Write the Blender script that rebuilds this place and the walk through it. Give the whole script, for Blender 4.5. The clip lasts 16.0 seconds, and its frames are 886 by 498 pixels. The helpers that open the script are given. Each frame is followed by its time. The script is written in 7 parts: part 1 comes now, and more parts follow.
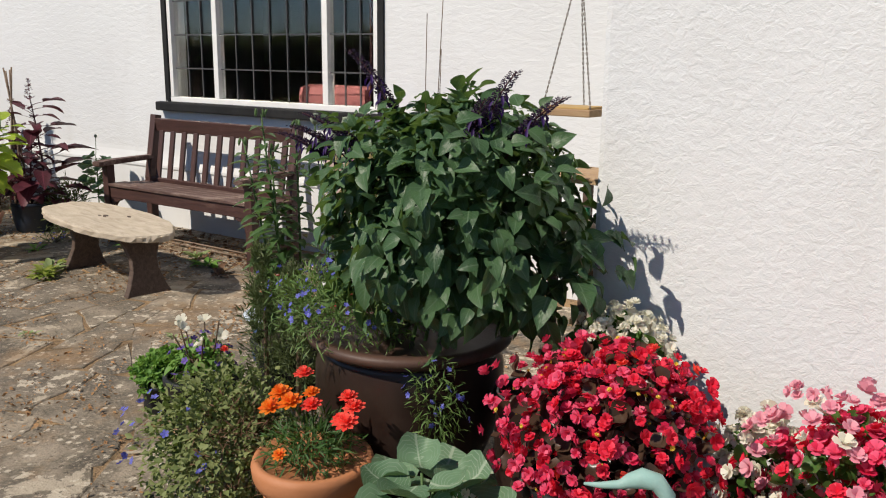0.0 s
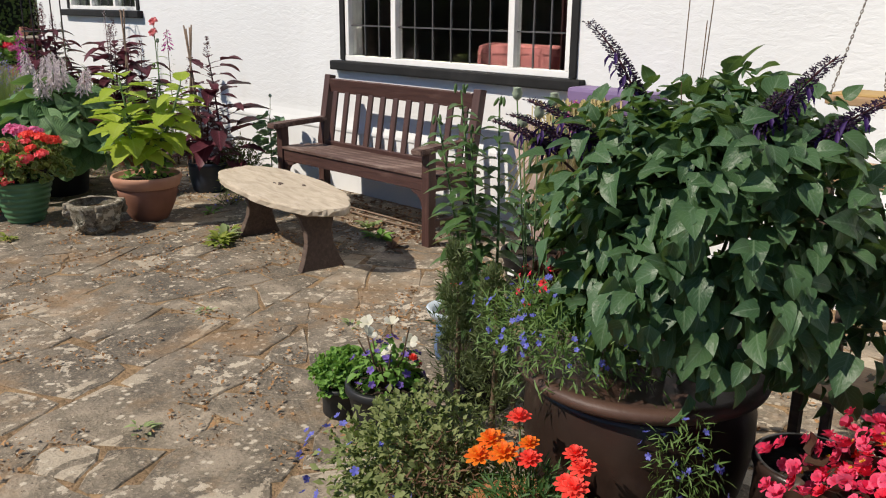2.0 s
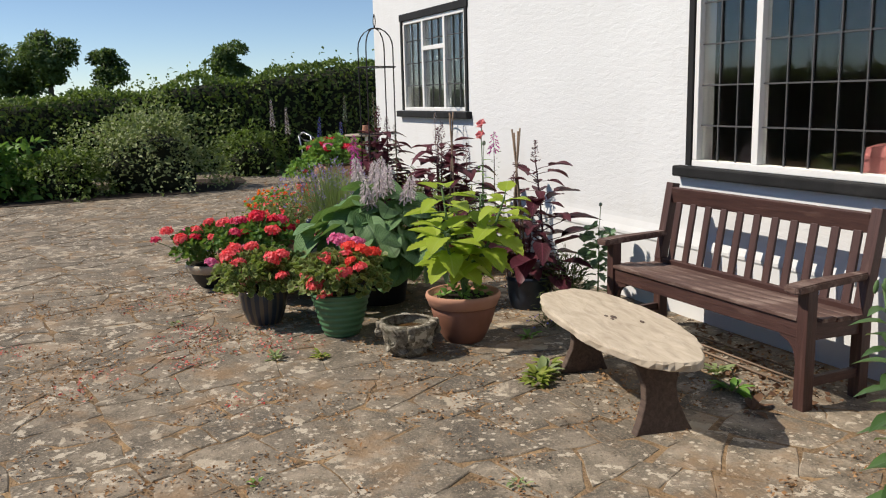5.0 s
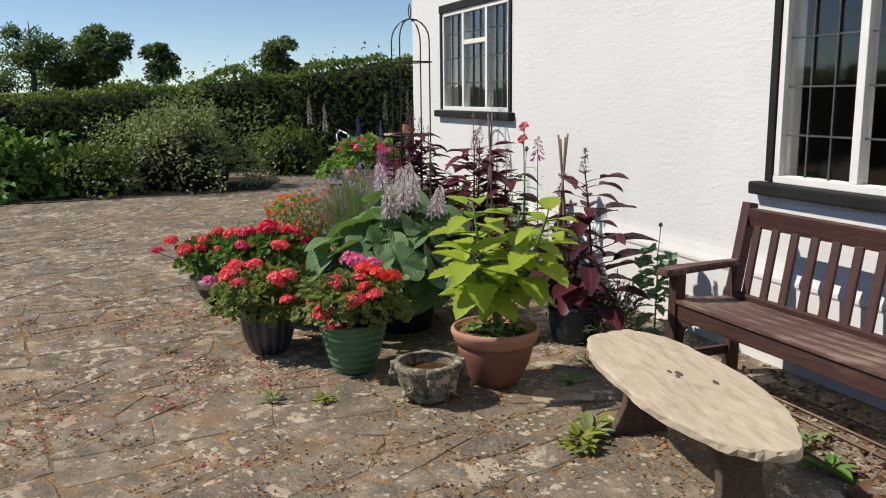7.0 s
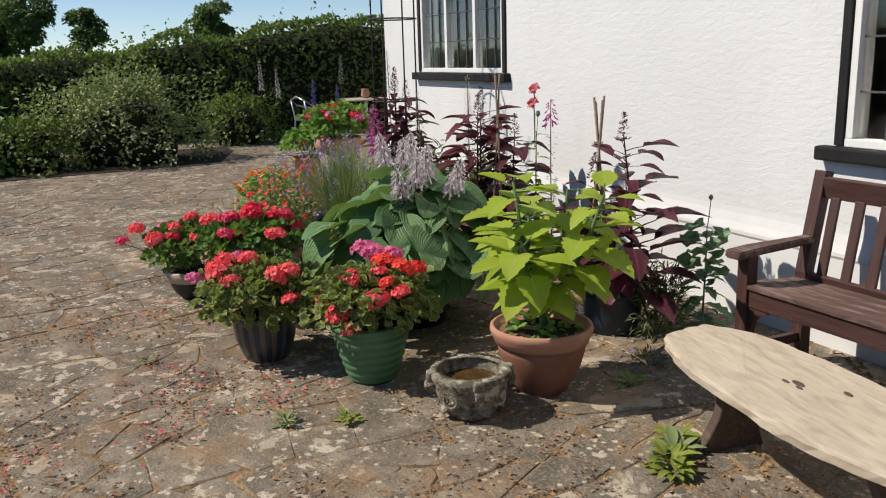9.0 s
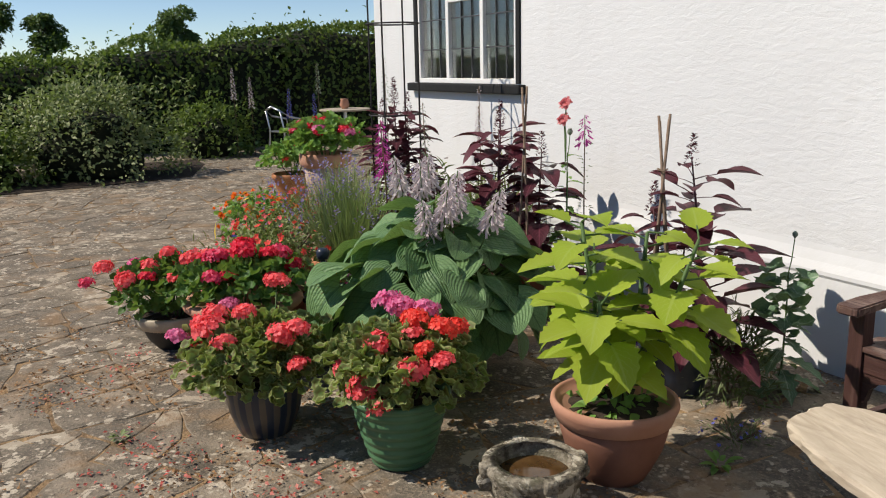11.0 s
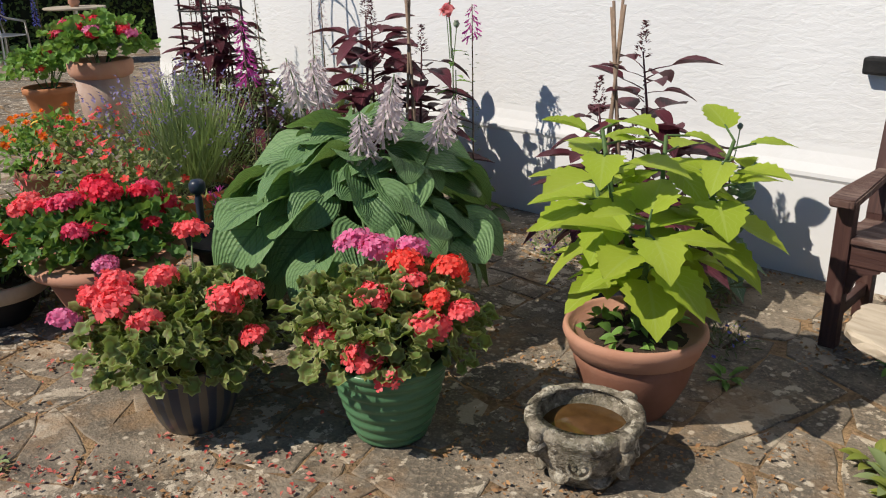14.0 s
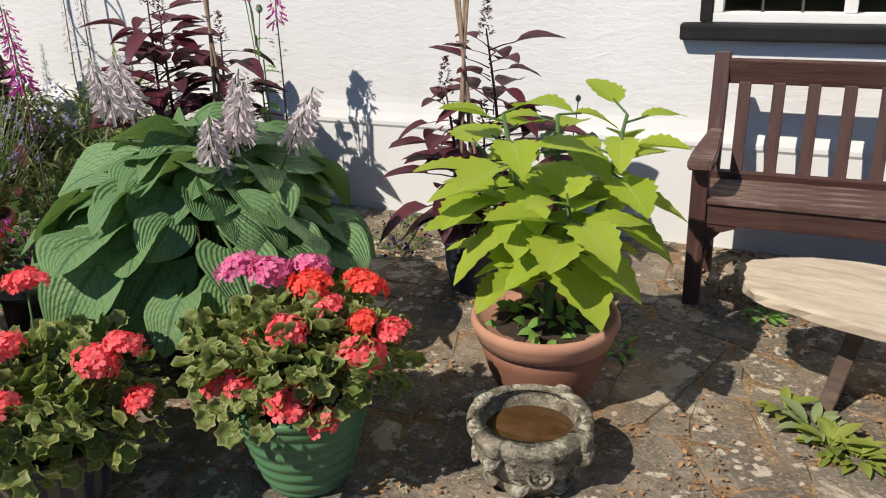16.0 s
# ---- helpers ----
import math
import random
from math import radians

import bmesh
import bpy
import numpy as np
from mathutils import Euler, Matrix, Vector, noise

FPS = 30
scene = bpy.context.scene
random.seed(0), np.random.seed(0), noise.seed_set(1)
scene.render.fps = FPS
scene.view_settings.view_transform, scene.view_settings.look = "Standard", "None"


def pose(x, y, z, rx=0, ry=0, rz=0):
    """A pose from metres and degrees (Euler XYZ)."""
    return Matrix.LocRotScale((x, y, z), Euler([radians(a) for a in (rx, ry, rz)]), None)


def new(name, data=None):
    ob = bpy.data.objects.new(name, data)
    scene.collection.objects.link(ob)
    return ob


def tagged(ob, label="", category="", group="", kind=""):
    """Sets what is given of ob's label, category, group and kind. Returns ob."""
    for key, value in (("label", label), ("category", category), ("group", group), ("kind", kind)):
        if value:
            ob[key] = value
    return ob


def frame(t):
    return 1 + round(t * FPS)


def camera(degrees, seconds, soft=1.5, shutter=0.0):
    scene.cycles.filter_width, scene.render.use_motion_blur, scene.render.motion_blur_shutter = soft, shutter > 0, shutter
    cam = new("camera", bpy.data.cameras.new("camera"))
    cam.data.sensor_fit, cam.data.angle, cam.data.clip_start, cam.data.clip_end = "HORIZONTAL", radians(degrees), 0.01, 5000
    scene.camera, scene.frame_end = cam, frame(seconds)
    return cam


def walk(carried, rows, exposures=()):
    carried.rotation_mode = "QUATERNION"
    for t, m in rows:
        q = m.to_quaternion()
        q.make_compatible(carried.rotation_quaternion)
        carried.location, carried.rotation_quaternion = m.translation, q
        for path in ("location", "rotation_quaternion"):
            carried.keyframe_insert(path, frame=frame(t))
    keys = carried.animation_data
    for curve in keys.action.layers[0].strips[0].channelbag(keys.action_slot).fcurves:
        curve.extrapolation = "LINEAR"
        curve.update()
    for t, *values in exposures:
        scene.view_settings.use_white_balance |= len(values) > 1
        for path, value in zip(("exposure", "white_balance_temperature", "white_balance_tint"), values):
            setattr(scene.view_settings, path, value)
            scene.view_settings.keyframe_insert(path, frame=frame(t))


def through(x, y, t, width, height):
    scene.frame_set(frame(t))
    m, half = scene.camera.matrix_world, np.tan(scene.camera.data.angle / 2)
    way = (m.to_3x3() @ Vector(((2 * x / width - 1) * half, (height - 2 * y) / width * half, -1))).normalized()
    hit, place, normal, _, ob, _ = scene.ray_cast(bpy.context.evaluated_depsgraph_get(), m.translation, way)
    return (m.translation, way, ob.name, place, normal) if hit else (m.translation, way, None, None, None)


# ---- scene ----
cam = camera(55.7, 16.0, soft=1.1)
METRES, EYE, TILT, LEAN, TURN = 5.5, 1.335, 0.0, 0.0, 36.6
ROWS = [
    (0.0, 0.0, 0.0, 0.0, 0.17, -12.83, -0.77),
    (0.5, -0.006, 0.0116, 0.0018, 0.83, -13.63, -0.21),
    (1.0, -0.0283, 0.0353, 0.0061, 0.99, -15.87, 1.11),
    (1.5, -0.0449, 0.0532, 0.0097, 2.44, -16.82, 1.04),
    (2.0, -0.0443, 0.0805, 0.0105, 10.55, -16.34, -0.49),
    (2.5, -0.0405, 0.0999, 0.0133, 20.06, -15.55, -0.71),
    (3.0, -0.0526, 0.1143, 0.0144, 23.99, -14.92, -0.04),
    (3.5, -0.0792, 0.1361, 0.0167, 25.61, -14.08, 1.36),
    (4.0, -0.0925, 0.1561, 0.019, 28.4, -12.34, 1.37),
    (6.5, -0.1662, 0.3228, 0.0247, 33.36, -9.91, 0.93),
    (7.0, -0.1823, 0.3453, 0.0224, 34.82, -10.46, 0.59),
    (7.5, -0.2212, 0.3584, 0.0216, 33.71, -11.21, 1.48),
    (8.0, -0.2532, 0.3694, 0.0214, 32.32, -12.03, 1.74),
    (10.5, -0.3992, 0.4654, 0.0195, 29.46, -13.03, 1.39),
    (11.0, -0.4245, 0.4907, 0.0228, 28.29, -12.53, 1.3),
    (11.5, -0.457, 0.4975, 0.0215, 22.93, -13.87, 1.66),
    (12.0, -0.4931, 0.4988, 0.0204, 17.86, -16.89, 1.77),
    (12.5, -0.5197, 0.5147, 0.0183, 17.74, -18.02, 1.44),
    (13.0, -0.5443, 0.5411, 0.0196, 17.71, -18.12, 1.27),
    (13.5, -0.5648, 0.5452, 0.017, 13.88, -18.56, 0.63),
    (14.0, -0.607, 0.5371, 0.0151, 9.0, -19.7, 1.18),
    (14.5, -0.6347, 0.5426, 0.0143, 6.46, -20.78, 1.54),
    (15.0, -0.6546, 0.573, 0.0167, 2.42, -21.52, 2.11),
    (15.5, -0.6725, 0.5839, 0.0164, -3.71, -21.09, 2.01),
    (16.0, -0.6935, 0.5844, 0.0137, -10.22, -21.43, 1.87),
]
walk(cam, [(t, pose(0, 0, EYE, TILT, LEAN, TURN) @ pose(METRES * x, METRES * y, METRES * z, 90 + pitch, roll, yaw)) for t, x, y, z, yaw, pitch, roll in ROWS],
     [(0.0, 0.02), (1.0, 0.02), (2.0, 0.13), (3.5, 0.19), (4.2, 0.17), (6.3, 0.06), (8.2, 0.07), (11.0, 0.09), (13.5, 0.10), (15.5, 0.17), (16.0, 0.17)])

# ---- world, sun and exposure ----
SUN = Vector((0.38, 0.9, -1.0)).normalized()
world = bpy.data.worlds.new("sky")
scene.world = world
world.use_nodes = True
wn = world.node_tree.nodes
sky = wn.new("ShaderNodeTexSky")
sky.sky_type, sky.sun_disc = "NISHITA", False
sky.sun_elevation, sky.sun_rotation = radians(45.7), radians(202.9)
sky.altitude, sky.air_density, sky.dust_density, sky.ozone_density = 3200, 1.0, 0.0, 2.2
world.node_tree.links.new(sky.outputs[0], wn["Background"].inputs[0])
wn["Background"].inputs[1].default_value = 0.106
sun = new("sun", bpy.data.lights.new("sun", "SUN"))
sun.data.energy, sun.data.angle, sun.data.color = 4.75, radians(0.53), (1.0, 0.905, 0.79)
sun.matrix_world = Matrix.Translation((-4, -3, 8)) @ SUN.to_track_quat("-Z", "Y").to_matrix().to_4x4()


# ---- node helpers ----
class Nodes:
    def __init__(self, name, rough=0.8, metal=0.0, spec=0.5):
        self.mat = bpy.data.materials.new(name)
        self.mat.use_nodes = True
        self.t = self.mat.node_tree
        self.b = self.t.nodes["Principled BSDF"]
        self.b.inputs["Roughness"].default_value = rough
        self.b.inputs["Metallic"].default_value = metal
        self.b.inputs["Specular IOR Level"].default_value = spec

    def node(self, kind):
        return self.t.nodes.new(kind)

    def link(self, a, b):
        self.t.links.new(a, b)

    def where(self, kind="Position", scale=(1, 1, 1)):
        if kind == "Position":
            out = self.node("ShaderNodeNewGeometry").outputs["Position"]
        else:
            out = self.node("ShaderNodeTexCoord").outputs[kind]
        m = self.node("ShaderNodeMapping")
        m.inputs["Scale"].default_value = scale
        self.link(out, m.inputs["Vector"])
        return m.outputs[0]

    def noise(self, vec, scale, detail=4, rough=0.55, distort=0.0):
        n = self.node("ShaderNodeTexNoise")
        n.inputs["Scale"].default_value, n.inputs["Detail"].default_value = scale, detail
        n.inputs["Roughness"].default_value, n.inputs["Distortion"].default_value = rough, distort
        self.link(vec, n.inputs["Vector"])
        return n.outputs[0]

    def ramp(self, fac, *stops):
        r = self.node("ShaderNodeValToRGB")
        els = r.color_ramp.elements
        while len(els) < len(stops):
            els.new(0.5)
        for e, (p, c) in zip(els, stops):
            e.position = p
            e.color = (*c, 1) if isinstance(c, tuple) else (c, c, c, 1)
        self.link(fac, r.inputs[0])
        return r.outputs[0]

    def mix(self, fac, a, b, kind="MIX"):
        m = self.node("ShaderNodeMix")
        m.data_type, m.blend_type = "RGBA", kind
        for value, sock in ((fac, m.inputs[0]), (a, m.inputs[6]), (b, m.inputs[7])):
            if isinstance(value, (int, float)):
                sock.default_value = value
            elif isinstance(value, tuple):
                sock.default_value = (*value, 1)
            else:
                self.link(value, sock)
        return m.outputs[2]

    def math(self, op, a, b=0.0):
        m = self.node("ShaderNodeMath")
        m.operation = op
        for value, sock in ((a, m.inputs[0]), (b, m.inputs[1])):
            if isinstance(value, (int, float)):
                sock.default_value = value
            else:
                self.link(value, sock)
        return m.outputs[0]

    def island(self):
        return self.node("ShaderNodeNewGeometry").outputs["Random Per Island"]

    def object_random(self):
        return self.node("ShaderNodeObjectInfo").outputs["Random"]

    def uv(self):
        s = self.node("ShaderNodeSeparateXYZ")
        self.link(self.node("ShaderNodeTexCoord").outputs["UV"], s.inputs[0])
        return s.outputs[0], s.outputs[1]

    def colour(self, c):
        if isinstance(c, tuple):
            self.b.inputs["Base Color"].default_value = (*c, 1)
        else:
            self.link(c, self.b.inputs["Base Color"])
        return self

    def rough(self, r):
        self.link(r, self.b.inputs["Roughness"])
        return self

    def bump(self, height, strength=0.5, dist=0.01):
        n = self.node("ShaderNodeBump")
        n.inputs["Strength"].default_value, n.inputs["Distance"].default_value = strength, dist
        self.link(height, n.inputs["Height"])
        self.link(n.outputs[0], self.b.inputs["Normal"])
        return self

    def translucent(self, colour, amount):
        t = self.node("ShaderNodeBsdfTranslucent")
        if isinstance(colour, tuple):
            t.inputs[0].default_value = (*colour, 1)
        else:
            self.link(colour, t.inputs[0])
        m = self.node("ShaderNodeMixShader")
        m.inputs[0].default_value = amount
        self.link(self.b.outputs[0], m.inputs[1])
        self.link(t.outputs[0], m.inputs[2])
        self.link(m.outputs[0], self.t.nodes["Material Output"].inputs[0])
        return self


# ---- materials ----
def render_wall(name, stretch, coarse, dist=0.012, tone=0.72):
    n = Nodes(name, 0.92, spec=0.2)
    p = n.where("Position", (1, 1, stretch))
    big = n.noise(n.where(), 0.9, 3)
    a = n.noise(p, coarse, 5, 0.6, 0.6)
    b = n.noise(n.where(), coarse * 5, 3)
    c = n.ramp(big, (0.3, (tone * 0.94, tone * 0.95, tone * 0.945)), (0.7, (tone * 1.01, tone * 1.025, tone * 1.02)))
    dirt = n.ramp(n.noise(n.where("Position", (2.2, 2.2, 0.7)), 1.7, 6), (0.56, 0.0), (0.82, 0.35))
    c = n.mix(dirt, c, (0.56, 0.55, 0.52))
    h = n.math("ADD", a, n.math("MULTIPLY", b, 0.22))
    return n.colour(c).bump(h, 0.55, dist).mat


WALL_A = render_wall("trowelled_white_render", 2.6, 12.0, 0.007, 0.705)
WALL_B = render_wall("roughcast_white_render", 1.15, 34.0, 0.008, 0.685)
PLINTH = render_wall("smooth_white_plinth", 1.0, 5.0, 0.006, 0.71)


def flagstone():
    n = Nodes("weathered_flagstone", 0.93, spec=0.25)
    p = n.where()
    r = n.object_random()
    i = n.island()
    tone = n.math("FRACT", n.math("ADD", r, i))
    c = n.ramp(tone, (0.0, (0.125, 0.110, 0.086)), (0.3, (0.20, 0.175, 0.134)), (0.6, (0.15, 0.128, 0.096)), (0.85, (0.255, 0.215, 0.158)), (1.0, (0.20, 0.175, 0.137)))
    m = n.noise(p, 5.0, 6, 0.65)
    c = n.mix(0.62, c, n.ramp(m, (0.36, (0.06, 0.051, 0.039)), (0.5, (0.19, 0.158, 0.116)), (0.62, (0.38, 0.315, 0.235))))
    blotch = n.noise(p, 1.1, 4, 0.6)
    c = n.mix(n.ramp(blotch, (0.42, 0.55), (0.56, 0.0)), c, (0.10, 0.088, 0.072))
    grit = n.noise(p, 90, 3)
    c = n.mix(n.ramp(grit, (0.5, 0.0), (0.7, 0.65)), c, (0.36, 0.29, 0.21))
    fleck = n.noise(p, 38, 4, 0.7)
    c = n.mix(n.ramp(fleck, (0.60, 0.0), (0.66, 0.8)), c, (0.075, 0.06, 0.045))
    lich = n.noise(p, 13.0, 6, 0.66, 0.2)
    zone = n.noise(p, 1.3, 2)
    lich = n.math("ADD", lich, n.math("MULTIPLY", n.math("SUBTRACT", zone, 0.5), 0.35))
    patch = n.noise(p, 3.6, 6, 0.62, 0.5)
    c = n.mix(n.ramp(patch, (0.605, 0.0), (0.625, 0.75)), c, (0.45, 0.385, 0.29))
    c = n.mix(n.ramp(lich, (0.59, 0.0), (0.615, 0.85)), c, (0.51, 0.445, 0.345))
    small = n.node("ShaderNodeTexVoronoi")
    small.inputs["Scale"].default_value = 21
    n.link(n.where("Position", (1, 1, 0.2)), small.inputs["Vector"])
    pick = n.math("MULTIPLY", n.ramp(small.outputs["Distance"], (0.16, 1.0), (0.27, 0.0)), n.ramp(n.noise(p, 3.1, 2), (0.46, 0.0), (0.55, 1.0)))
    c = n.mix(pick, c, (0.50, 0.44, 0.345))
    rust = n.ramp(n.noise(p, 2.4, 5, 0.7), (0.52, 0.0), (0.66, 0.6))
    c = n.mix(rust, c, (0.27, 0.170, 0.088))
    h = n.math("ADD", n.math("MULTIPLY", m, 1.0), n.math("MULTIPLY", grit, 0.3))
    return n.colour(c).bump(h, 0.9, 0.018).mat


FLAG = flagstone()


def joint():
    n = Nodes("sandy_joint_with_dry_moss", 0.97, spec=0.1)
    p = n.where()
    c = n.ramp(n.noise(p, 6, 6, 0.7), (0.36, (0.11, 0.078, 0.046)), (0.5, (0.22, 0.15, 0.085)), (0.64, (0.36, 0.245, 0.13)), (0.76, (0.15, 0.13, 0.055)))
    c = n.mix(n.ramp(n.noise(p, 55, 3), (0.5, 0.0), (0.72, 0.7)), c, (0.37, 0.24, 0.15))
    return n.colour(c).bump(n.noise(p, 60, 4), 0.9, 0.015).mat


JOINT = joint()


def field():
    n = Nodes("meadow_grass", 0.95, spec=0.1)
    p = n.where()
    c = n.ramp(n.noise(p, 0.25, 5), (0.35, (0.10, 0.14, 0.035)), (0.65, (0.20, 0.21, 0.07)))
    return n.colour(c).bump(n.noise(p, 12, 3), 0.6, 0.05).mat


FIELD = field()


def timber(name, dark, light, worn, wear, rough=0.55, grain=26):
    n = Nodes(name, rough)
    p = n.where("Object", (2.2, grain, grain))
    g = n.noise(p, 2.0, 6, 0.6, 0.8)
    c = n.ramp(g, (0.3, dark), (0.72, light))
    w = n.noise(n.where("Object", (2.5, 11, 11)), 1.6, 5, 0.65)
    c = n.mix(n.ramp(w, (0.62 - wear * 0.2, 0.0), (0.72, min(0.9, 0.25 + wear))), c, worn)
    return n.colour(c).bump(g, 0.45, 0.006).mat


BENCH = timber("dark_stained_wood", (0.042, 0.018, 0.015), (0.082, 0.037, 0.029), (0.16, 0.10, 0.08), 0.12)
BENCH_WORN = timber("worn_stained_wood", (0.058, 0.030, 0.024), (0.115, 0.062, 0.048), (0.30, 0.22, 0.18), 0.62, 0.75)
SLAB = timber("weathered_pale_wood", (0.36, 0.295, 0.215), (0.56, 0.485, 0.375), (0.27, 0.215, 0.16), 0.35, 0.92, 9)
LEGWOOD = timber("dark_weathered_wood", (0.055, 0.035, 0.026), (0.12, 0.08, 0.058), (0.2, 0.15, 0.11), 0.2, 0.8)
CANE = timber("old_cane", (0.16, 0.11, 0.075), (0.28, 0.2, 0.14), (0.1, 0.07, 0.05), 0.3, 0.8)
BOARD = timber("pale_pine_board", (0.30, 0.185, 0.095), (0.44, 0.30, 0.165), (0.3, 0.2, 0.12), 0.1, 0.7)


def clay(name, a, b, stain, rough=0.85, amount=0.4, bump=0.25):
    n = Nodes(name, rough, spec=0.3)
    p = n.where()
    c = n.ramp(n.noise(p, 7, 5), (0.3, a), (0.7, b))
    c = n.mix(n.ramp(n.noise(p, 4.0, 6, 0.7), (0.55, 0.0), (0.75, amount)), c, stain)
    return n.colour(c).bump(n.noise(p, 70, 5, 0.7), bump, 0.006).mat


TERRA = clay("old_terracotta", (0.21, 0.095, 0.06), (0.28, 0.13, 0.085), (0.36, 0.24, 0.17))
TERRA_RIM = clay("sun_bleached_terracotta", (0.40, 0.20, 0.13), (0.47, 0.26, 0.18), (0.5, 0.36, 0.27))
TERRA_ORANGE = clay("orange_terracotta", (0.40, 0.16, 0.065), (0.48, 0.21, 0.10), (0.33, 0.18, 0.10), 0.6)
GLAZE = clay("brown_salt_glaze", (0.020, 0.0125, 0.010), (0.036, 0.022, 0.017), (0.055, 0.036, 0.03), 0.28, 0.5, 0.1)
GLAZE_RIM = clay("worn_brown_rim", (0.06, 0.034, 0.025), (0.10, 0.056, 0.04), (0.17, 0.11, 0.08), 0.5, 0.5)
GREENPOT = clay("green_glazed_ceramic", (0.062, 0.150, 0.072), (0.088, 0.19, 0.098), (0.13, 0.20, 0.13), 0.3, 0.5, 0.06)
BLACKPLASTIC = clay("black_plastic", (0.012, 0.013, 0.014), (0.022, 0.023, 0.025), (0.05, 0.046, 0.04), 0.5, 0.4, 0.05)
BLUEPOT = clay("dark_blue_ceramic", (0.018, 0.026, 0.045), (0.03, 0.042, 0.065), (0.07, 0.07, 0.07), 0.35, 0.4, 0.05)
CREAM = clay("cream_ceramic", (0.42, 0.36, 0.27), (0.52, 0.45, 0.35), (0.25, 0.18, 0.12), 0.5, 0.5)
BEIGE = clay("pinkish_beige_planter", (0.36, 0.27, 0.23), (0.42, 0.33, 0.285), (0.28, 0.2, 0.17), 0.7, 0.4)
LILAC = clay("lilac_plastic", (0.16, 0.11, 0.22), (0.2, 0.14, 0.27), (0.25, 0.2, 0.3), 0.5, 0.4, 0.05)
JUGWHITE = clay("pale_blue_ceramic", (0.45, 0.55, 0.62), (0.62, 0.68, 0.72), (0.35, 0.42, 0.52), 0.25, 0.5, 0.05)
JUGBLUE = clay("blue_glaze_band", (0.05, 0.09, 0.19), (0.13, 0.2, 0.33), (0.5, 0.55, 0.6), 0.25, 0.6, 0.05)


def cast_stone():
    n = Nodes("lichened_cast_stone", 0.97, spec=0.15)
    p = n.where()
    a = n.noise(p, 24, 6, 0.7)
    c = n.ramp(a, (0.36, (0.07, 0.06, 0.045)), (0.5, (0.21, 0.185, 0.14)), (0.66, (0.36, 0.325, 0.255)))
    c = n.mix(n.ramp(n.noise(p, 16, 5, 0.65, 0.4), (0.53, 0.0), (0.58, 0.85)), c, (0.52, 0.48, 0.39))
    c = n.mix(n.ramp(n.noise(p, 9, 4), (0.56, 0.0), (0.66, 0.6)), c, (0.10, 0.095, 0.06))
    return n.colour(c).bump(n.math("ADD", a, n.noise(p, 90, 3)), 1.0, 0.010).mat


URN = cast_stone()
SOIL = clay("dry_potting_soil", (0.024, 0.017, 0.012), (0.045, 0.032, 0.022), (0.10, 0.07, 0.046), 0.97, 0.6, 1.0)
VERDIGRIS = clay("verdigris_metal", (0.20, 0.36, 0.32), (0.33, 0.49, 0.44), (0.5, 0.58, 0.52), 0.6, 0.6, 0.2)
WHITEPAINT = clay("white_gloss_paint", (0.74, 0.735, 0.71), (0.8, 0.795, 0.77), (0.6, 0.58, 0.53), 0.4, 0.35, 0.1)
BLACKPAINT = clay("black_timber_paint", (0.008, 0.008, 0.008), (0.016, 0.016, 0.016), (0.05, 0.048, 0.045), 0.75, 0.4, 0.3)
LEAD = clay("lead_came", (0.055, 0.055, 0.056), (0.09, 0.09, 0.092), (0.14, 0.14, 0.14), 0.6, 0.3, 0.1)
IRON = clay("black_iron", (0.016, 0.015, 0.014), (0.03, 0.027, 0.025), (0.10, 0.05, 0.03), 0.55, 0.4, 0.2)
STEEL = Nodes("brushed_aluminium", 0.35, 1.0).colour((0.62, 0.62, 0.62)).mat
CHAIN = Nodes("rusty_chain", 0.6, 0.6).colour((0.22, 0.19, 0.16)).mat
PINK = clay("pink_upholstery", (0.26, 0.085, 0.085), (0.34, 0.125, 0.12), (0.3, 0.1, 0.1), 0.95, 0.3)
CURTAIN = clay("white_curtain", (0.66, 0.66, 0.64), (0.75, 0.75, 0.73), (0.5, 0.5, 0.5), 0.9, 0.3)
MAROON = clay("maroon_curtain", (0.035, 0.010, 0.012), (0.055, 0.016, 0.018), (0.08, 0.02, 0.02), 0.95, 0.3)
# kept darkish so that the rooms look dim behind the glass
PLASTER = clay("dim_room_plaster", (0.22, 0.2, 0.17), (0.28, 0.25, 0.21), (0.2, 0.18, 0.15), 0.95, 0.3)
CARPET = clay("brown_carpet", (0.07, 0.05, 0.035), (0.10, 0.07, 0.05), (0.06, 0.04, 0.03), 0.98, 0.3)
GLASSGREEN = Nodes("green_plastic", 0.4).colour((0.02, 0.22, 0.10)).mat
LABELRED = Nodes("red_label", 0.5).colour((0.62, 0.05, 0.03)).mat
LABELYELLOW = Nodes("yellow_label", 0.5).colour((0.68, 0.5, 0.06)).mat
OCHRE = Nodes("bird_seed", 0.9).colour((0.42, 0.28, 0.11)).mat


def stripes():
    n = Nodes("blue_glaze_with_brown_runs", 0.3)
    s = n.node("ShaderNodeSeparateXYZ")
    n.link(n.where("Object"), s.inputs[0])
    ang = n.math("ARCTAN2", s.outputs[1], s.outputs[0])
    w = n.math("SINE", n.math("MULTIPLY", ang, 17))
    w = n.math("ADD", w, n.math("MULTIPLY", n.noise(n.where("Object", (1, 1, 0.2)), 22, 3), 1.4))
    c = n.ramp(w, (0.5, (0.022, 0.03, 0.05)), (0.9, (0.032, 0.040, 0.060)), (1.5, (0.10, 0.085, 0.065)))
    return n.colour(c).mat


STRIPED = stripes()


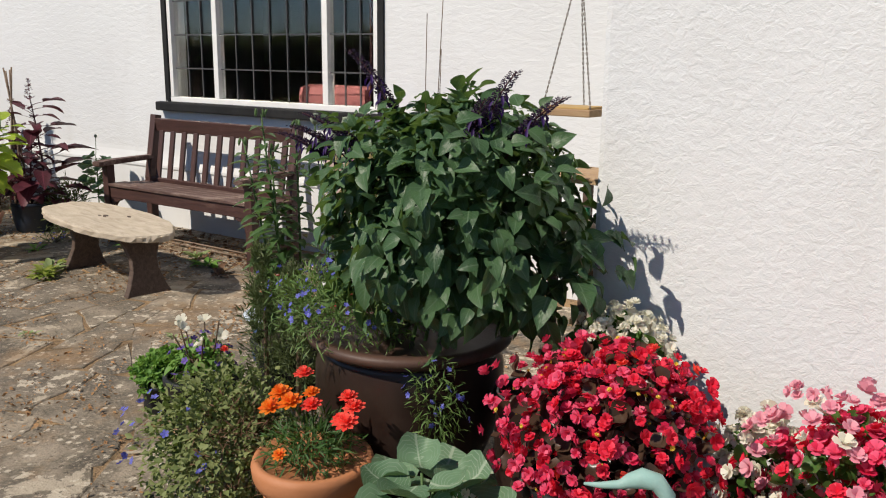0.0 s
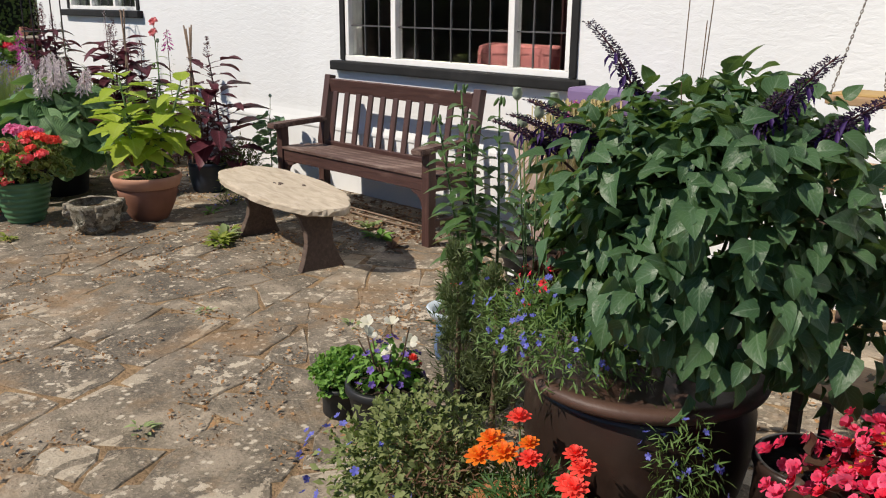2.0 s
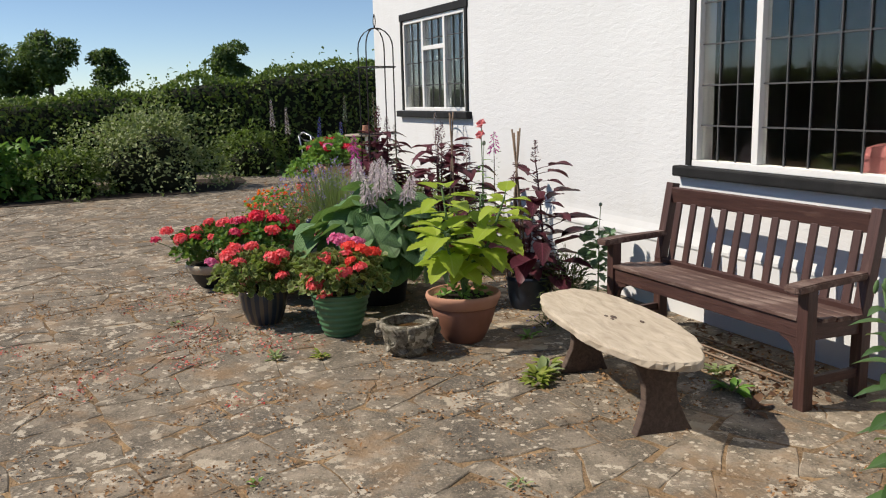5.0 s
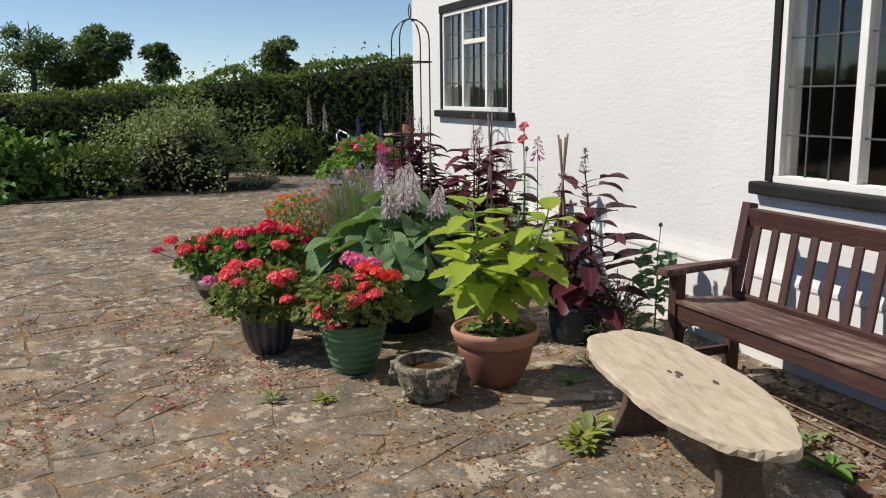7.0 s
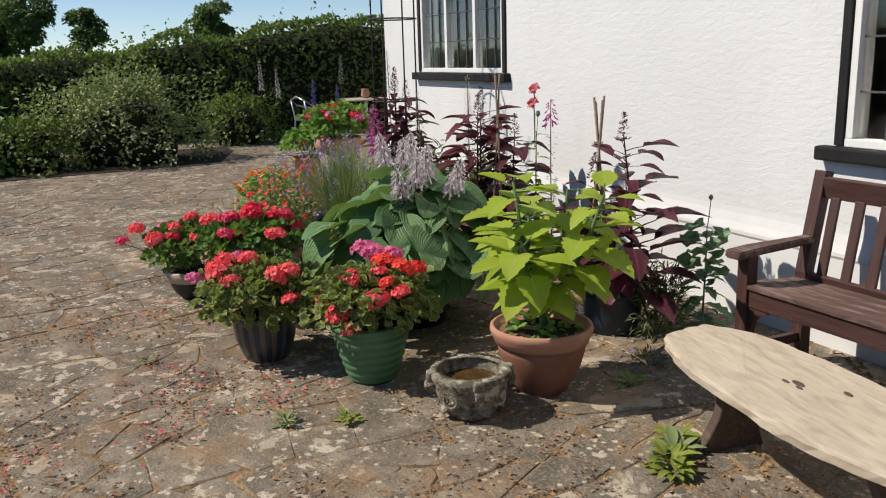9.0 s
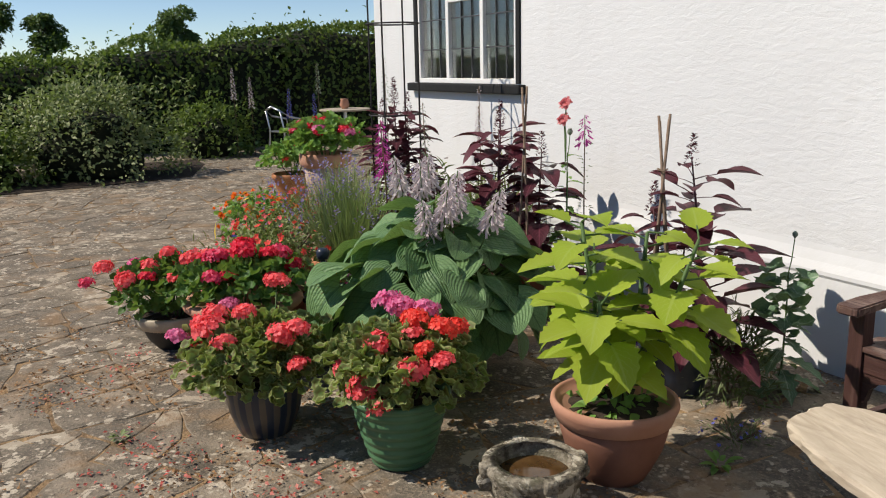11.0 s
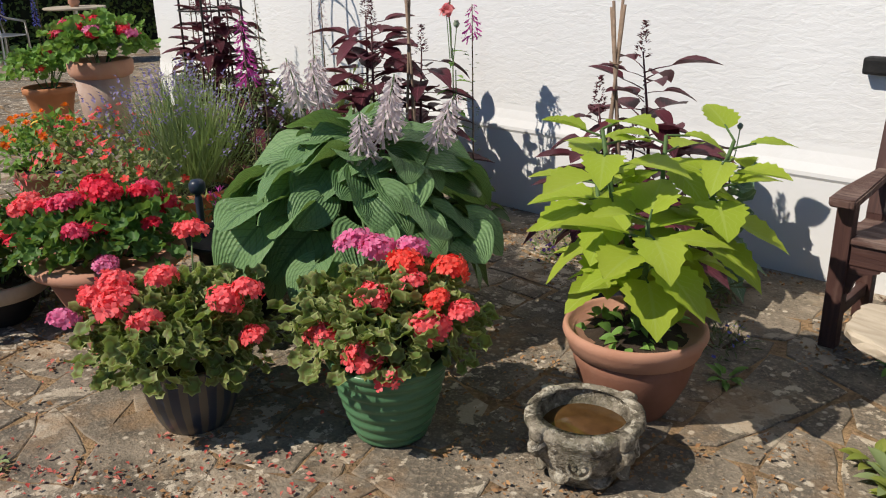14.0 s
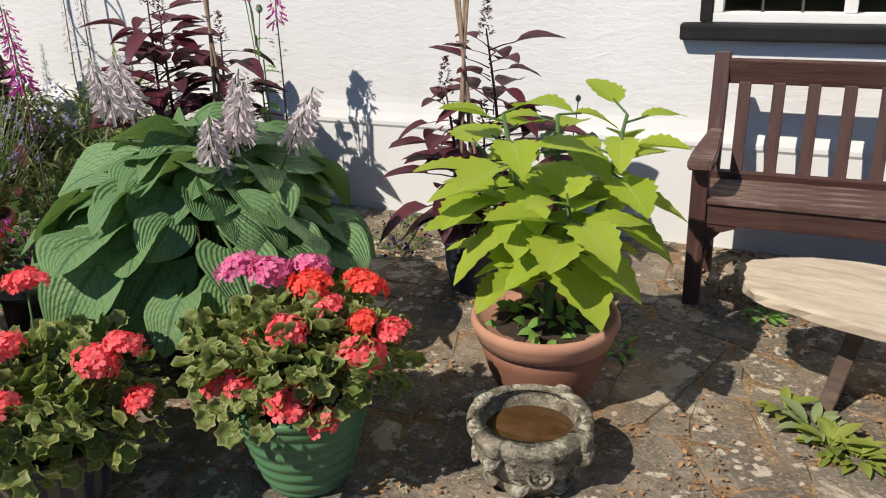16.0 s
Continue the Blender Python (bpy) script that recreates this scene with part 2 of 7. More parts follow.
def glass():
    n = Nodes("window_glass", 0.015)
    n.b.inputs["Transmission Weight"].default_value, n.b.inputs["IOR"].default_value = 1.0, 1.45
    p = n.where()
    return n.colour((0.86, 0.9, 0.88)).bump(n.noise(p, 2.2, 2), 0.05, 0.02).mat


GLASS = glass()


def dull_water():
    n = Nodes("brown_rain_water", 0.06)
    p = n.where()
    return n.colour(n.ramp(n.noise(p, 14, 4), (0.3, (0.05, 0.026, 0.010)), (0.7, (0.10, 0.055, 0.02)))).bump(n.noise(p, 20, 2), 0.05, 0.004).mat


WATER = dull_water()


def leaf(name, a, b, through=0.28, rough=0.45, rib=None, rim=None, bump=0.0, spec=0.3, ribbed=0):
    """Foliage: a to b from leaf to leaf; rib, the pale midrib and veins; rim, a zone near the edge."""
    n = Nodes(name, rough, spec=spec)
    k = n.math("FRACT", n.math("ADD", n.island(), n.object_random()))
    c = n.ramp(k, (0.0, a), (1.0, b))
    c = n.mix(0.35, c, n.mix(n.noise(n.where(), 30, 3), a, b))
    u, v = n.uv()
    side = n.math("ABSOLUTE", n.math("SUBTRACT", v, 0.5))
    if rib:
        vein = n.math("SINE", n.math("MULTIPLY", n.math("SUBTRACT", u, n.math("MULTIPLY", side, 0.9)), 46))
        vein = n.math("MULTIPLY", n.ramp(vein, (0.80, 0.0), (0.97, 0.7)), n.ramp(side, (0.0, 1.0), (0.5, 0.4)))
        c = n.mix(vein, c, rib)
        c = n.mix(n.ramp(side, (0.02, 0.85), (0.045, 0.0)), c, rib)
    if rim:
        c = n.mix(n.ramp(u, (0.45, 0.0), (0.62, 0.8), (0.80, 0.15)), c, rim)
        c = n.mix(n.ramp(u, (0.80, 0.0), (0.92, 0.65)), c, (0.36, 0.40, 0.16))
    if ribbed:
        bent = n.math("ADD", side, n.math("MULTIPLY", n.noise(n.where(), 9, 2), 0.05))
        wave = n.math("SINE", n.math("MULTIPLY", bent, ribbed * 6.28))
        pits = n.noise(n.where(), 85, 2)
        c = n.mix(n.ramp(wave, (-0.95, 0.14), (-0.6, 0.0)), c, rib)
        n.bump(n.math("ADD", wave, n.math("MULTIPLY", pits, 4.0)), 0.42, 0.004)
    n.colour(c)
    if bump:
        n.bump(n.noise(n.where(), 60, 3), bump, 0.004)
    return n.translucent(n.mix(0.5, c, (0.32, 0.5, 0.06)) if a[1] > a[0] * 1.1 else c, through).mat


L_SALVIA = leaf("salvia_leaf", (0.026, 0.066, 0.028), (0.078, 0.15, 0.062), 0.22, 0.42, (0.115, 0.18, 0.10), None, 0.7)
L_LIME = leaf("lime_leaf", (0.30, 0.41, 0.03), (0.42, 0.51, 0.06), 0.42, 0.55, (0.41, 0.51, 0.10))
L_HOSTA = leaf("hosta_leaf", (0.115, 0.22, 0.09), (0.20, 0.335, 0.135), 0.22, 0.5, (0.06, 0.125, 0.055), None, 0.0, 0.3, 15)
L_GERAN = leaf("geranium_leaf", (0.11, 0.18, 0.042), (0.24, 0.30, 0.085), 0.3, 0.55, None, (0.13, 0.08, 0.035))
L_GERAN2 = leaf("green_geranium_leaf", (0.055, 0.135, 0.03), (0.11, 0.21, 0.05), 0.3, 0.55)
L_PURPLE = leaf("amaranth_leaf", (0.045, 0.012, 0.018), (0.12, 0.026, 0.038), 0.2, 0.5, (0.15, 0.04, 0.06))
L_LILY = leaf("lily_leaf", (0.035, 0.08, 0.026), (0.085, 0.155, 0.05), 0.24, 0.35, (0.07, 0.13, 0.06))
L_CABBAGE = leaf("glaucous_leaf", (0.085, 0.165, 0.09), (0.16, 0.26, 0.15), 0.2, 0.5, (0.34, 0.42, 0.30), None, 0.4)
L_HERB = leaf("fresh_herb_leaf", (0.11, 0.24, 0.04), (0.21, 0.37, 0.085), 0.3, 0.55)
L_HEATH = leaf("thyme_leaf", (0.11, 0.15, 0.045), (0.25, 0.275, 0.11), 0.2, 0.65)
L_BROWN = leaf("dry_brown_leaf", (0.10, 0.05, 0.03), (0.19, 0.11, 0.06), 0.2, 0.8)
L_CONIFER = leaf("conifer_scale", (0.068, 0.094, 0.036), (0.135, 0.165, 0.068), 0.12, 0.6)
L_LOBELIA = leaf("lobelia_leaf", (0.075, 0.145, 0.035), (0.15, 0.235, 0.07), 0.25, 0.55)
L_BEGONIA = leaf("bronze_begonia_leaf", (0.045, 0.025, 0.018), (0.085, 0.05, 0.03), 0.15, 0.3)
L_BEGONIA2 = leaf("green_begonia_leaf", (0.05, 0.12, 0.025), (0.10, 0.19, 0.05), 0.25, 0.35)
L_MARI = leaf("marigold_leaf", (0.03, 0.085, 0.02), (0.07, 0.145, 0.04), 0.25, 0.55)
L_LAV = leaf("lavender_leaf", (0.19, 0.25, 0.10), (0.32, 0.38, 0.18), 0.25, 0.7)
L_DRYGRASS = leaf("fading_strap_leaf", (0.30, 0.26, 0.10), (0.60, 0.50, 0.27), 0.25, 0.8)
L_HEDGE = leaf("hedge_leaf", (0.065, 0.115, 0.024), (0.165, 0.22, 0.05), 0.25, 0.5)
L_ROSE = leaf("shrub_leaf", (0.16, 0.21, 0.075), (0.33, 0.36, 0.165), 0.25, 0.55)
L_TREE = leaf("tree_leaf", (0.05, 0.09, 0.035), (0.105, 0.15, 0.06), 0.28, 0.6)
STALK = leaf("green_stalk", (0.07, 0.13, 0.04), (0.10, 0.17, 0.06), 0.1, 0.6)
STALK_PURPLE = leaf("purple_stalk", (0.06, 0.018, 0.022), (0.09, 0.03, 0.035), 0.05, 0.6)
STALK_BROWN = leaf("brown_stalk", (0.10, 0.065, 0.04), (0.16, 0.11, 0.07), 0.05, 0.8)
BARK = timber("bark", (0.05, 0.04, 0.03), (0.12, 0.1, 0.08), (0.08, 0.07, 0.06), 0.1, 0.95)
# near-black fill: the shade deep between leaves, put into the colour
HEDGECORE = clay("foliage_shade_core", (0.010, 0.013, 0.006), (0.022, 0.026, 0.012), (0.03, 0.03, 0.016), 0.98, 0.4, 1.0)


def petal(name, a, b, through=0.35, rough=0.55):
    n = Nodes(name, rough, spec=0.3)
    c = n.ramp(n.math("FRACT", n.math("ADD", n.island(), n.object_random())), (0.0, a), (1.0, b))
    return n.colour(c).translucent(c, through).mat


P_CORAL = petal("coral_petal", (0.90, 0.085, 0.10), (0.95, 0.21, 0.22))
P_RED = petal("crimson_petal", (0.72, 0.014, 0.045), (0.86, 0.05, 0.10))
P_SCARLET = petal("scarlet_petal", (0.86, 0.055, 0.04), (0.90, 0.12, 0.085))
P_PINK = petal("pink_petal", (0.74, 0.13, 0.32), (0.80, 0.25, 0.44))
P_ROSE = petal("rose_begonia_petal", (0.70, 0.02, 0.085), (0.84, 0.13, 0.24))
P_WHITE = petal("cream_white_petal", (0.74, 0.71, 0.56), (0.80, 0.78, 0.68))
P_ORANGE = petal("orange_petal", (0.80, 0.13, 0.012), (0.84, 0.25, 0.02))
P_BLUE = petal("lobelia_blue_petal", (0.10, 0.11, 0.50), (0.20, 0.21, 0.62))
P_VIOLET = petal("violet_petal", (0.030, 0.010, 0.085), (0.065, 0.024, 0.16))
P_LAVENDER = petal("blue_violet_petal", (0.12, 0.07, 0.36), (0.22, 0.14, 0.48))
P_MAUVE = petal("pale_lilac_petal", (0.58, 0.50, 0.53), (0.75, 0.67, 0.68))
P_MAGENTA = petal("magenta_petal", (0.48, 0.04, 0.30), (0.62, 0.10, 0.42))
P_YELLOW = petal("yellow_stamen", (0.75, 0.52, 0.05), (0.8, 0.6, 0.1))
DARKCALYX = petal("dark_violet_calyx", (0.02, 0.01, 0.028), (0.045, 0.02, 0.055), 0.1)
P_LIMEFLOWER = petal("grey_green_pod", (0.22, 0.27, 0.19), (0.28, 0.33, 0.24), 0.05)


# ---- mesh helpers ----
def finish(bm, name, smooth=False):
    me = bpy.data.meshes.new(name)
    bm.to_mesh(me)
    bm.free()
    if smooth:
        me.polygons.foreach_set("use_smooth", [True] * len(me.polygons))
    return me


def link(name, me, material, parent=None, m=None, label=""):
    if material is not None and not me.materials:
        me.materials.append(material)
    ob = new(name, me)
    ob.parent = parent
    if m is not None:
        ob.matrix_basis = m
    if label:
        ob["label"] = label
    return ob


def part(name, bm, material, parent, label="", smooth=False, m=None):
    return link(name, finish(bm, name, smooth), material, parent, m, label)


def thing(name, x, y, z, label, category, group="", rz=0.0):
    e = new(name)
    e.empty_display_size = 0.1
    e.matrix_basis = pose(x, y, z, 0, 0, rz)
    return tagged(e, label, category, group)


def block(x0, x1, y0, y1, z0, z1, bevel=0.0, bm=None):
    b = bmesh.new()
    bmesh.ops.create_cube(b, size=1.0, matrix=Matrix.LocRotScale(((x0 + x1) / 2, (y0 + y1) / 2, (z0 + z1) / 2), None, (x1 - x0, y1 - y0, z1 - z0)))
    if bevel:
        bmesh.ops.bevel(b, geom=b.edges[:], offset=bevel, segments=2, affect="EDGES", profile=0.6)
    if bm is None:
        return b
    me = bpy.data.meshes.new("tmp")
    b.to_mesh(me)
    b.free()
    bm.from_mesh(me)
    bpy.data.meshes.remove(me)
    return bm


def board(name, length, width, thick, material, parent, m, bevel=0.004, label=""):
    """A board along its own x."""
    return part(name, block(-length / 2, length / 2, -width / 2, width / 2, -thick / 2, thick / 2, bevel), material, parent, label, m=m)


def between(a, b, up=(0, 0, 1)):
    """A pose midway from a to b with x along them; the length."""
    a, b = Vector(a), Vector(b)
    x = (b - a).normalized()
    y = Vector(up).cross(x).normalized()
    z = x.cross(y)
    m = Matrix((x, y, z)).transposed().to_4x4()
    m.translation = (a + b) / 2
    return m, (b - a).length


def lathe(profile, n=40, ribs=None):
    bm = bmesh.new()
    rings = []
    for r, z in profile:
        ring = []
        for i in range(n):
            a = 2 * math.pi * i / n
            k = r if ribs is None else r * ribs(a, z)
            ring.append(bm.verts.new((k * math.cos(a), k * math.sin(a), z)))
        rings.append(ring)
    for p, q in zip(rings, rings[1:]):
        for i in range(n):
            bm.faces.new((p[i], p[(i + 1) % n], q[(i + 1) % n], q[i]))
    bm.faces.new(rings[0][::-1])
    bm.faces.new(rings[-1])
    return bm


def disc(r, z, n=32, rng=None, dome=0.012):
    bm = bmesh.new()
    c = bm.verts.new((0, 0, z + dome))
    inner, ring = [], []
    for i in range(n):
        a = 2 * math.pi * i / n
        dz = rng.uniform(-0.008, 0.012) if rng else 0
        inner.append(bm.verts.new((r * 0.55 * math.cos(a), r * 0.55 * math.sin(a), z + dome * 0.8 + dz)))
        ring.append(bm.verts.new((r * math.cos(a), r * math.sin(a), z)))
    for i in range(n):
        j = (i + 1) % n
        bm.faces.new((c, inner[i], inner[j]))
        bm.faces.new((inner[i], ring[i], ring[j], inner[j]))
    return bm


# ---- leaf templates: along x, flat in xy, length 1; each is vertices, faces, uv ----
def blade(width, n=4, fold=0.2, droop=0.25, wide=0.42, serr=0.0, wave=0.0, tip=1.0):
    V, F, U = [(0, 0, 0)], [], [(0, 0.5)]
    for i in range(1, n):
        u = i / n
        k = u ** (math.log(0.5) / math.log(wide))
        w = width * math.sin(math.pi * k) ** 0.8 * 0.5
        if serr and i % 2 == 0:
            w *= 1 - serr
        z = -droop * u * u
        e = z + fold * w * 2 + wave * math.sin(u * 9)
        V += [(u, -w, e), (u, 0, z), (u, w, e - 2 * wave * math.sin(u * 9))]
        U += [(u, 0), (u, 0.5), (u, 1)]
    V.append((tip, 0, -droop * tip))
    U.append((1, 0.5))
    F += [(0, 1, 2), (0, 2, 3)]
    for i in range(n - 2):
        a = 1 + 3 * i
        F += [(a, a + 3, a + 4, a + 1), (a + 1, a + 4, a + 5, a + 2)]
    a, t = 1 + 3 * (n - 2), len(V) - 1
    F += [(a, t, a + 1), (a + 1, t, a + 2)]
    return np.array(V, float), F, np.array(U, float)


def round_leaf(n=14, scallop=0.12, cup=0.24, notch=True):
    V, F, U = [(0.45, 0, -0.05)], [], [(0, 0.5)]
    for ring, rr in ((0, 0.55), (1, 1.0)):
        for i in range(n):
            a = math.pi + 2 * math.pi * i / n
            r = rr * 0.52 * (1 + (scallop * (1 if i % 2 else -1) if ring else 0))
            if notch and i == 0:
                r *= 0.45
            V.append((0.45 + r * math.cos(a), r * math.sin(a), cup * rr * rr * (1 + 0.5 * math.sin(3 * a)) - 0.05))
            U.append((rr, 0.5 + 0.5 * math.sin(a)))
    for i in range(n):
        j = (i + 1) % n
        F += [(0, 1 + i, 1 + j), (1 + i, 1 + n + i, 1 + n + j, 1 + j)]
    return np.array(V, float), F, np.array(U, float)


def flower(petals=5, width=0.75, lift=0.25, rows=1):
    V, F, U = [], [], []
    for row in range(rows):
        for i in range(petals):
            a = 2 * math.pi * (i + row * 0.5) / petals
            s = 1 - 0.3 * row
            z = lift * (1 + row)
            c, d = math.cos(a), math.sin(a)
            b = len(V)
            for x, y, h in ((0, 0, 0), (0.3, -width * 0.32, 0.45), (0.3, width * 0.32, 0.45), (0.8, -width * 0.42, 0.9), (0.8, width * 0.42, 0.9), (1, 0, 0.85)):
                V.append((s * (x * c - y * d) * 0.5, s * (x * d + y * c) * 0.5, h * z * 0.5))
                U.append((x, 0.5 + y))
            F += [(b, b + 1, b + 2), (b + 1, b + 3, b + 4, b + 2), (b + 3, b + 5, b + 4)]
    return np.array(V, float), F, np.array(U, float)


OVATE = blade(0.62, 5, 0.22, 0.30, 0.36)
HEART = blade(0.72, 6, 0.2, 0.36, 0.33, 0.0, 0.02)
BIG_SERR = blade(0.66, 11, 0.16, 0.28, 0.42, 0.16)
LANCE = blade(0.26, 4, 0.25, 0.35, 0.42)
SIMPLE = blade(0.6, 2, 0.25, 0.2, 0.45)
NARROW = blade(0.14, 2, 0.2, 0.2, 0.45)
SCALLOP = round_leaf()
ROUND = round_leaf(12, 0.02, 0.2, False)
FIVE = flower(5, 0.85, 0.35)
FOUR = flower(4, 1.1, 0.55)
DOUBLE = flower(8, 0.55, 0.35, 3)
BELL = flower(4, 0.5, 2.0)


class Cloud:
    """Gathers many small pieces into one mesh."""

    def __init__(self):
        self.v, self.f, self.u, self.n = [], [], [], 0

    def add(self, tpl, mats):
        V, F, U = tpl
        mats = np.asarray(mats, float).reshape(-1, 4, 4)
        k, m = len(mats), len(V)
        if not k:
            return self
        W = np.einsum("kij,mj->kmi", mats[:, :3, :3], V) + mats[:, None, :3, 3]
        self.v.append(W.reshape(-1, 3))
        self.u.append(np.tile(U, (k, 1)))
        for i in range(k):
            o = self.n + i * m
            self.f += [tuple(o + a for a in f) for f in F]
        self.n += k * m
        return self

    def tube(self, pts, radii, n=6):
        pts = [Vector(p) for p in pts]
        V, U, F = [], [], []
        for i, p in enumerate(pts):
            d = (pts[min(i + 1, len(pts) - 1)] - pts[max(i - 1, 0)]).normalized()
            x = d.orthogonal().normalized()
            y = d.cross(x)
            r = radii if isinstance(radii, (int, float)) else radii[i]
            for j in range(n):
                a = 2 * math.pi * j / n
                V.append(p + (x * math.cos(a) + y * math.sin(a)) * r)
                U.append((i / len(pts), 0.25))
        for i in range(len(pts) - 1):
            for j in range(n):
                a, b = i * n + j, i * n + (j + 1) % n
                F.append((self.n + a, self.n + b, self.n + b + n, self.n + a + n))
        F.append(tuple(self.n + len(V) - n + j for j in range(n)))
        self.v.append(np.array([tuple(q) for q in V]))
        self.u.append(np.array(U))
        self.f += F
        self.n += len(V)
        return self

    def mesh(self, name, smooth=True):
        me = bpy.data.meshes.new(name)
        V = np.concatenate(self.v)
        me.from_pydata(V.tolist(), [], self.f)
        uv = np.concatenate(self.u)
        loops = np.empty(len(me.loops), np.int32)
        me.loops.foreach_get("vertex_index", loops)
        layer = me.uv_layers.new(name="UVMap")
        layer.data.foreach_set("uv", uv[loops].ravel())
        if smooth:
            me.polygons.foreach_set("use_smooth", np.ones(len(me.polygons), bool))
        return me

    def part(self, name, material, parent=None, label="", smooth=True, m=None):
        return link(name, self.mesh(name, smooth), material, parent, m, label)


def frames_of(pos, way, up, size):
    """Matrices with x along way, z near up."""
    pos, way, up = (np.atleast_2d(np.asarray(a, float)) for a in (pos, way, up))
    k = len(pos)
    way, up = np.broadcast_to(way, (k, 3)).copy(), np.broadcast_to(up, (k, 3)).copy()
    way /= np.linalg.norm(way, axis=1, keepdims=True) + 1e-9
    y = np.cross(up, way)
    y /= np.linalg.norm(y, axis=1, keepdims=True) + 1e-9
    z = np.cross(way, y)
    s = np.broadcast_to(np.asarray(size, float), (k,))[:, None, None]
    m = np.zeros((k, 4, 4))
    m[:, :3, :3] = np.stack((way, y, z), 2) * s
    m[:, :3, 3], m[:, 3, 3] = pos, 1
    return m


def one(m):
    return Matrix([list(r) for r in m])


def scatter(rng, n, centre, radii, size, low=-0.2, shell=0.5, droop=0.25, wild=0.5, lumps=0.0):
    """Leaf matrices over a mound: outward, facing up and out."""
    d = rng.normal(size=(n, 3))
    d /= np.linalg.norm(d, axis=1, keepdims=True)
    bad = d[:, 2] < low
    d[bad, 2] *= -1
    k = shell + (1 - shell) * rng.random(n) ** 0.6
    if lumps:
        k *= 1 + lumps * np.sin(d[:, 0] * 7 + 1.3) * np.sin(d[:, 1] * 6 + 0.4) * np.sin(d[:, 2] * 5 + 2)
    pos = np.asarray(centre) + d * np.asarray(radii) * k[:, None]
    way = d + rng.normal(size=(n, 3)) * wild
    way[:, 2] -= droop
    up = d * 0.8 + np.array((0, 0, 0.7)) + rng.normal(size=(n, 3)) * 0.3
    return frames_of(pos, way, up, rng.uniform(*size, n))


def blooms(rng, n, centre, radii, size, low=-0.1, shell=0.92, lumps=0.0, wild=0.35):
    """Flower matrices over a mound: each faces outward."""
    d = rng.normal(size=(n, 3))
    d /= np.linalg.norm(d, axis=1, keepdims=True)
    bad = d[:, 2] < low
    d[bad, 2] *= -1
    k = shell + (1.06 - shell) * rng.random(n)
    if lumps:
        k *= 1 + lumps * np.sin(d[:, 0] * 7 + 1.3) * np.sin(d[:, 1] * 6 + 0.4) * np.sin(d[:, 2] * 5 + 2)
    pos = np.asarray(centre) + d * np.asarray(radii) * k[:, None]
    face = d + rng.normal(size=(n, 3)) * wild + np.array((0, 0, 0.25))
    return frames_of(pos, np.cross(face, rng.normal(size=(n, 3))), face, rng.uniform(*size, n))


def singles(name, tpl, mats, material, parent, label=""):
    """One object for each matrix, all on one mesh."""
    me = Cloud().add(tpl, [np.eye(4)]).mesh(name)
    me.materials.append(material)
    for i, m in enumerate(mats):
        link(name, me, None, parent, one(m), label if i == 0 else "")


# ---- flower heads that are built once and shared ----
def umbel_mesh(name, material, n=20, r=0.033, size=0.030, seed=1):
    rng = np.random.default_rng(seed)
    i = np.arange(n)
    z, a = 1.0 - 1.12 * (i + 0.5) / n, i * 2.39996 + seed
    q = np.sqrt(np.maximum(0, 1 - z * z))
    d = np.stack((q * np.cos(a), q * np.sin(a), z), 1) + rng.normal(size=(n, 3)) * 0.09
    d /= np.linalg.norm(d, axis=1, keepdims=True)
    c = Cloud()
    side = np.cross(d, rng.normal(size=(n, 3)))
    deep = np.where(np.arange(n) % 3 == 0, 0.62, 1.0)[:, None]
    face = d + rng.normal(size=(n, 3)) * 0.22 + np.array((0, 0, 0.2))
    m = frames_of(d * (r, r, r * 0.72) * deep * rng.uniform(0.82, 1.12, (n, 1)) + np.array((0, 0, 0.004)) * (1 - deep), side, face, rng.uniform(size * 0.85, size * 1.25, n))
    c.add(FIVE, m)
    me = c.mesh(name)
    me.materials.append(material)
    return me


UMBEL = {k: [umbel_mesh("umbel", m, 38, 0.040, 0.032, s) for s in (1, 2, 3)] for k, m in
         (("coral", P_CORAL), ("red", P_RED), ("pink", P_PINK), ("scarlet", P_SCARLET), ("rose", P_ROSE))}


def pot(parent, profile, material, rim=None, rim_material=None, soil=None, soil_r=None, n=44, ribs=None, label="", rim_label=""):
    body = part("pot", lathe(profile, n, ribs), material, parent, label, True)
    if rim:
        part("rim", lathe(rim, n), rim_material or material, body, rim_label, True)
    if soil is not None:
        part("soil", disc(soil_r, soil, 28, random.Random(int(soil_r * 1e4))), SOIL, parent, "dry dark potting soil")
    return body


def walls_of(outer, thick=0.014, floor=0.02):
    """A pot's closed profile: up the outside, over the lip and down the inside."""
    inner = [(max(r - thick, 0.01), z) for r, z in outer if z > floor]
    return list(outer) + inner[::-1] + [(0.01, floor)]


# ---- ground and house ----
WALL_Y, NEAR_Y, CORNER_X, HOUSE_X = 4.0, 2.21, -1.09, -11.27
# the long wall runs a few degrees askew of the wing
ASKEW = pose(-5.67, 3.985, 0, 0, 0, math.degrees(math.atan(0.05))) @ pose(5.67, -4.0, 0)


def sheet(name, corners, z, material, label, category, thick=0.05):
    bm = bmesh.new()
    top = [bm.verts.new((x, y, z)) for x, y in corners]
    low = [bm.verts.new((x, y, z - thick)) for x, y in corners]
    bm.faces.new(top)
    k = len(corners)
    for i in range(k):
        bm.faces.new((top[i], low[i], low[(i + 1) % k], top[(i + 1) % k]))
    return tagged(part(name, bm, material, None), label, category, kind="structure")


sheet("ground", [(-2500, -2500), (2500, -2500), (2500, 2500), (-2500, 2500)], -0.06, FIELD, "green meadow reaching to the horizon", "ground", 0.4)


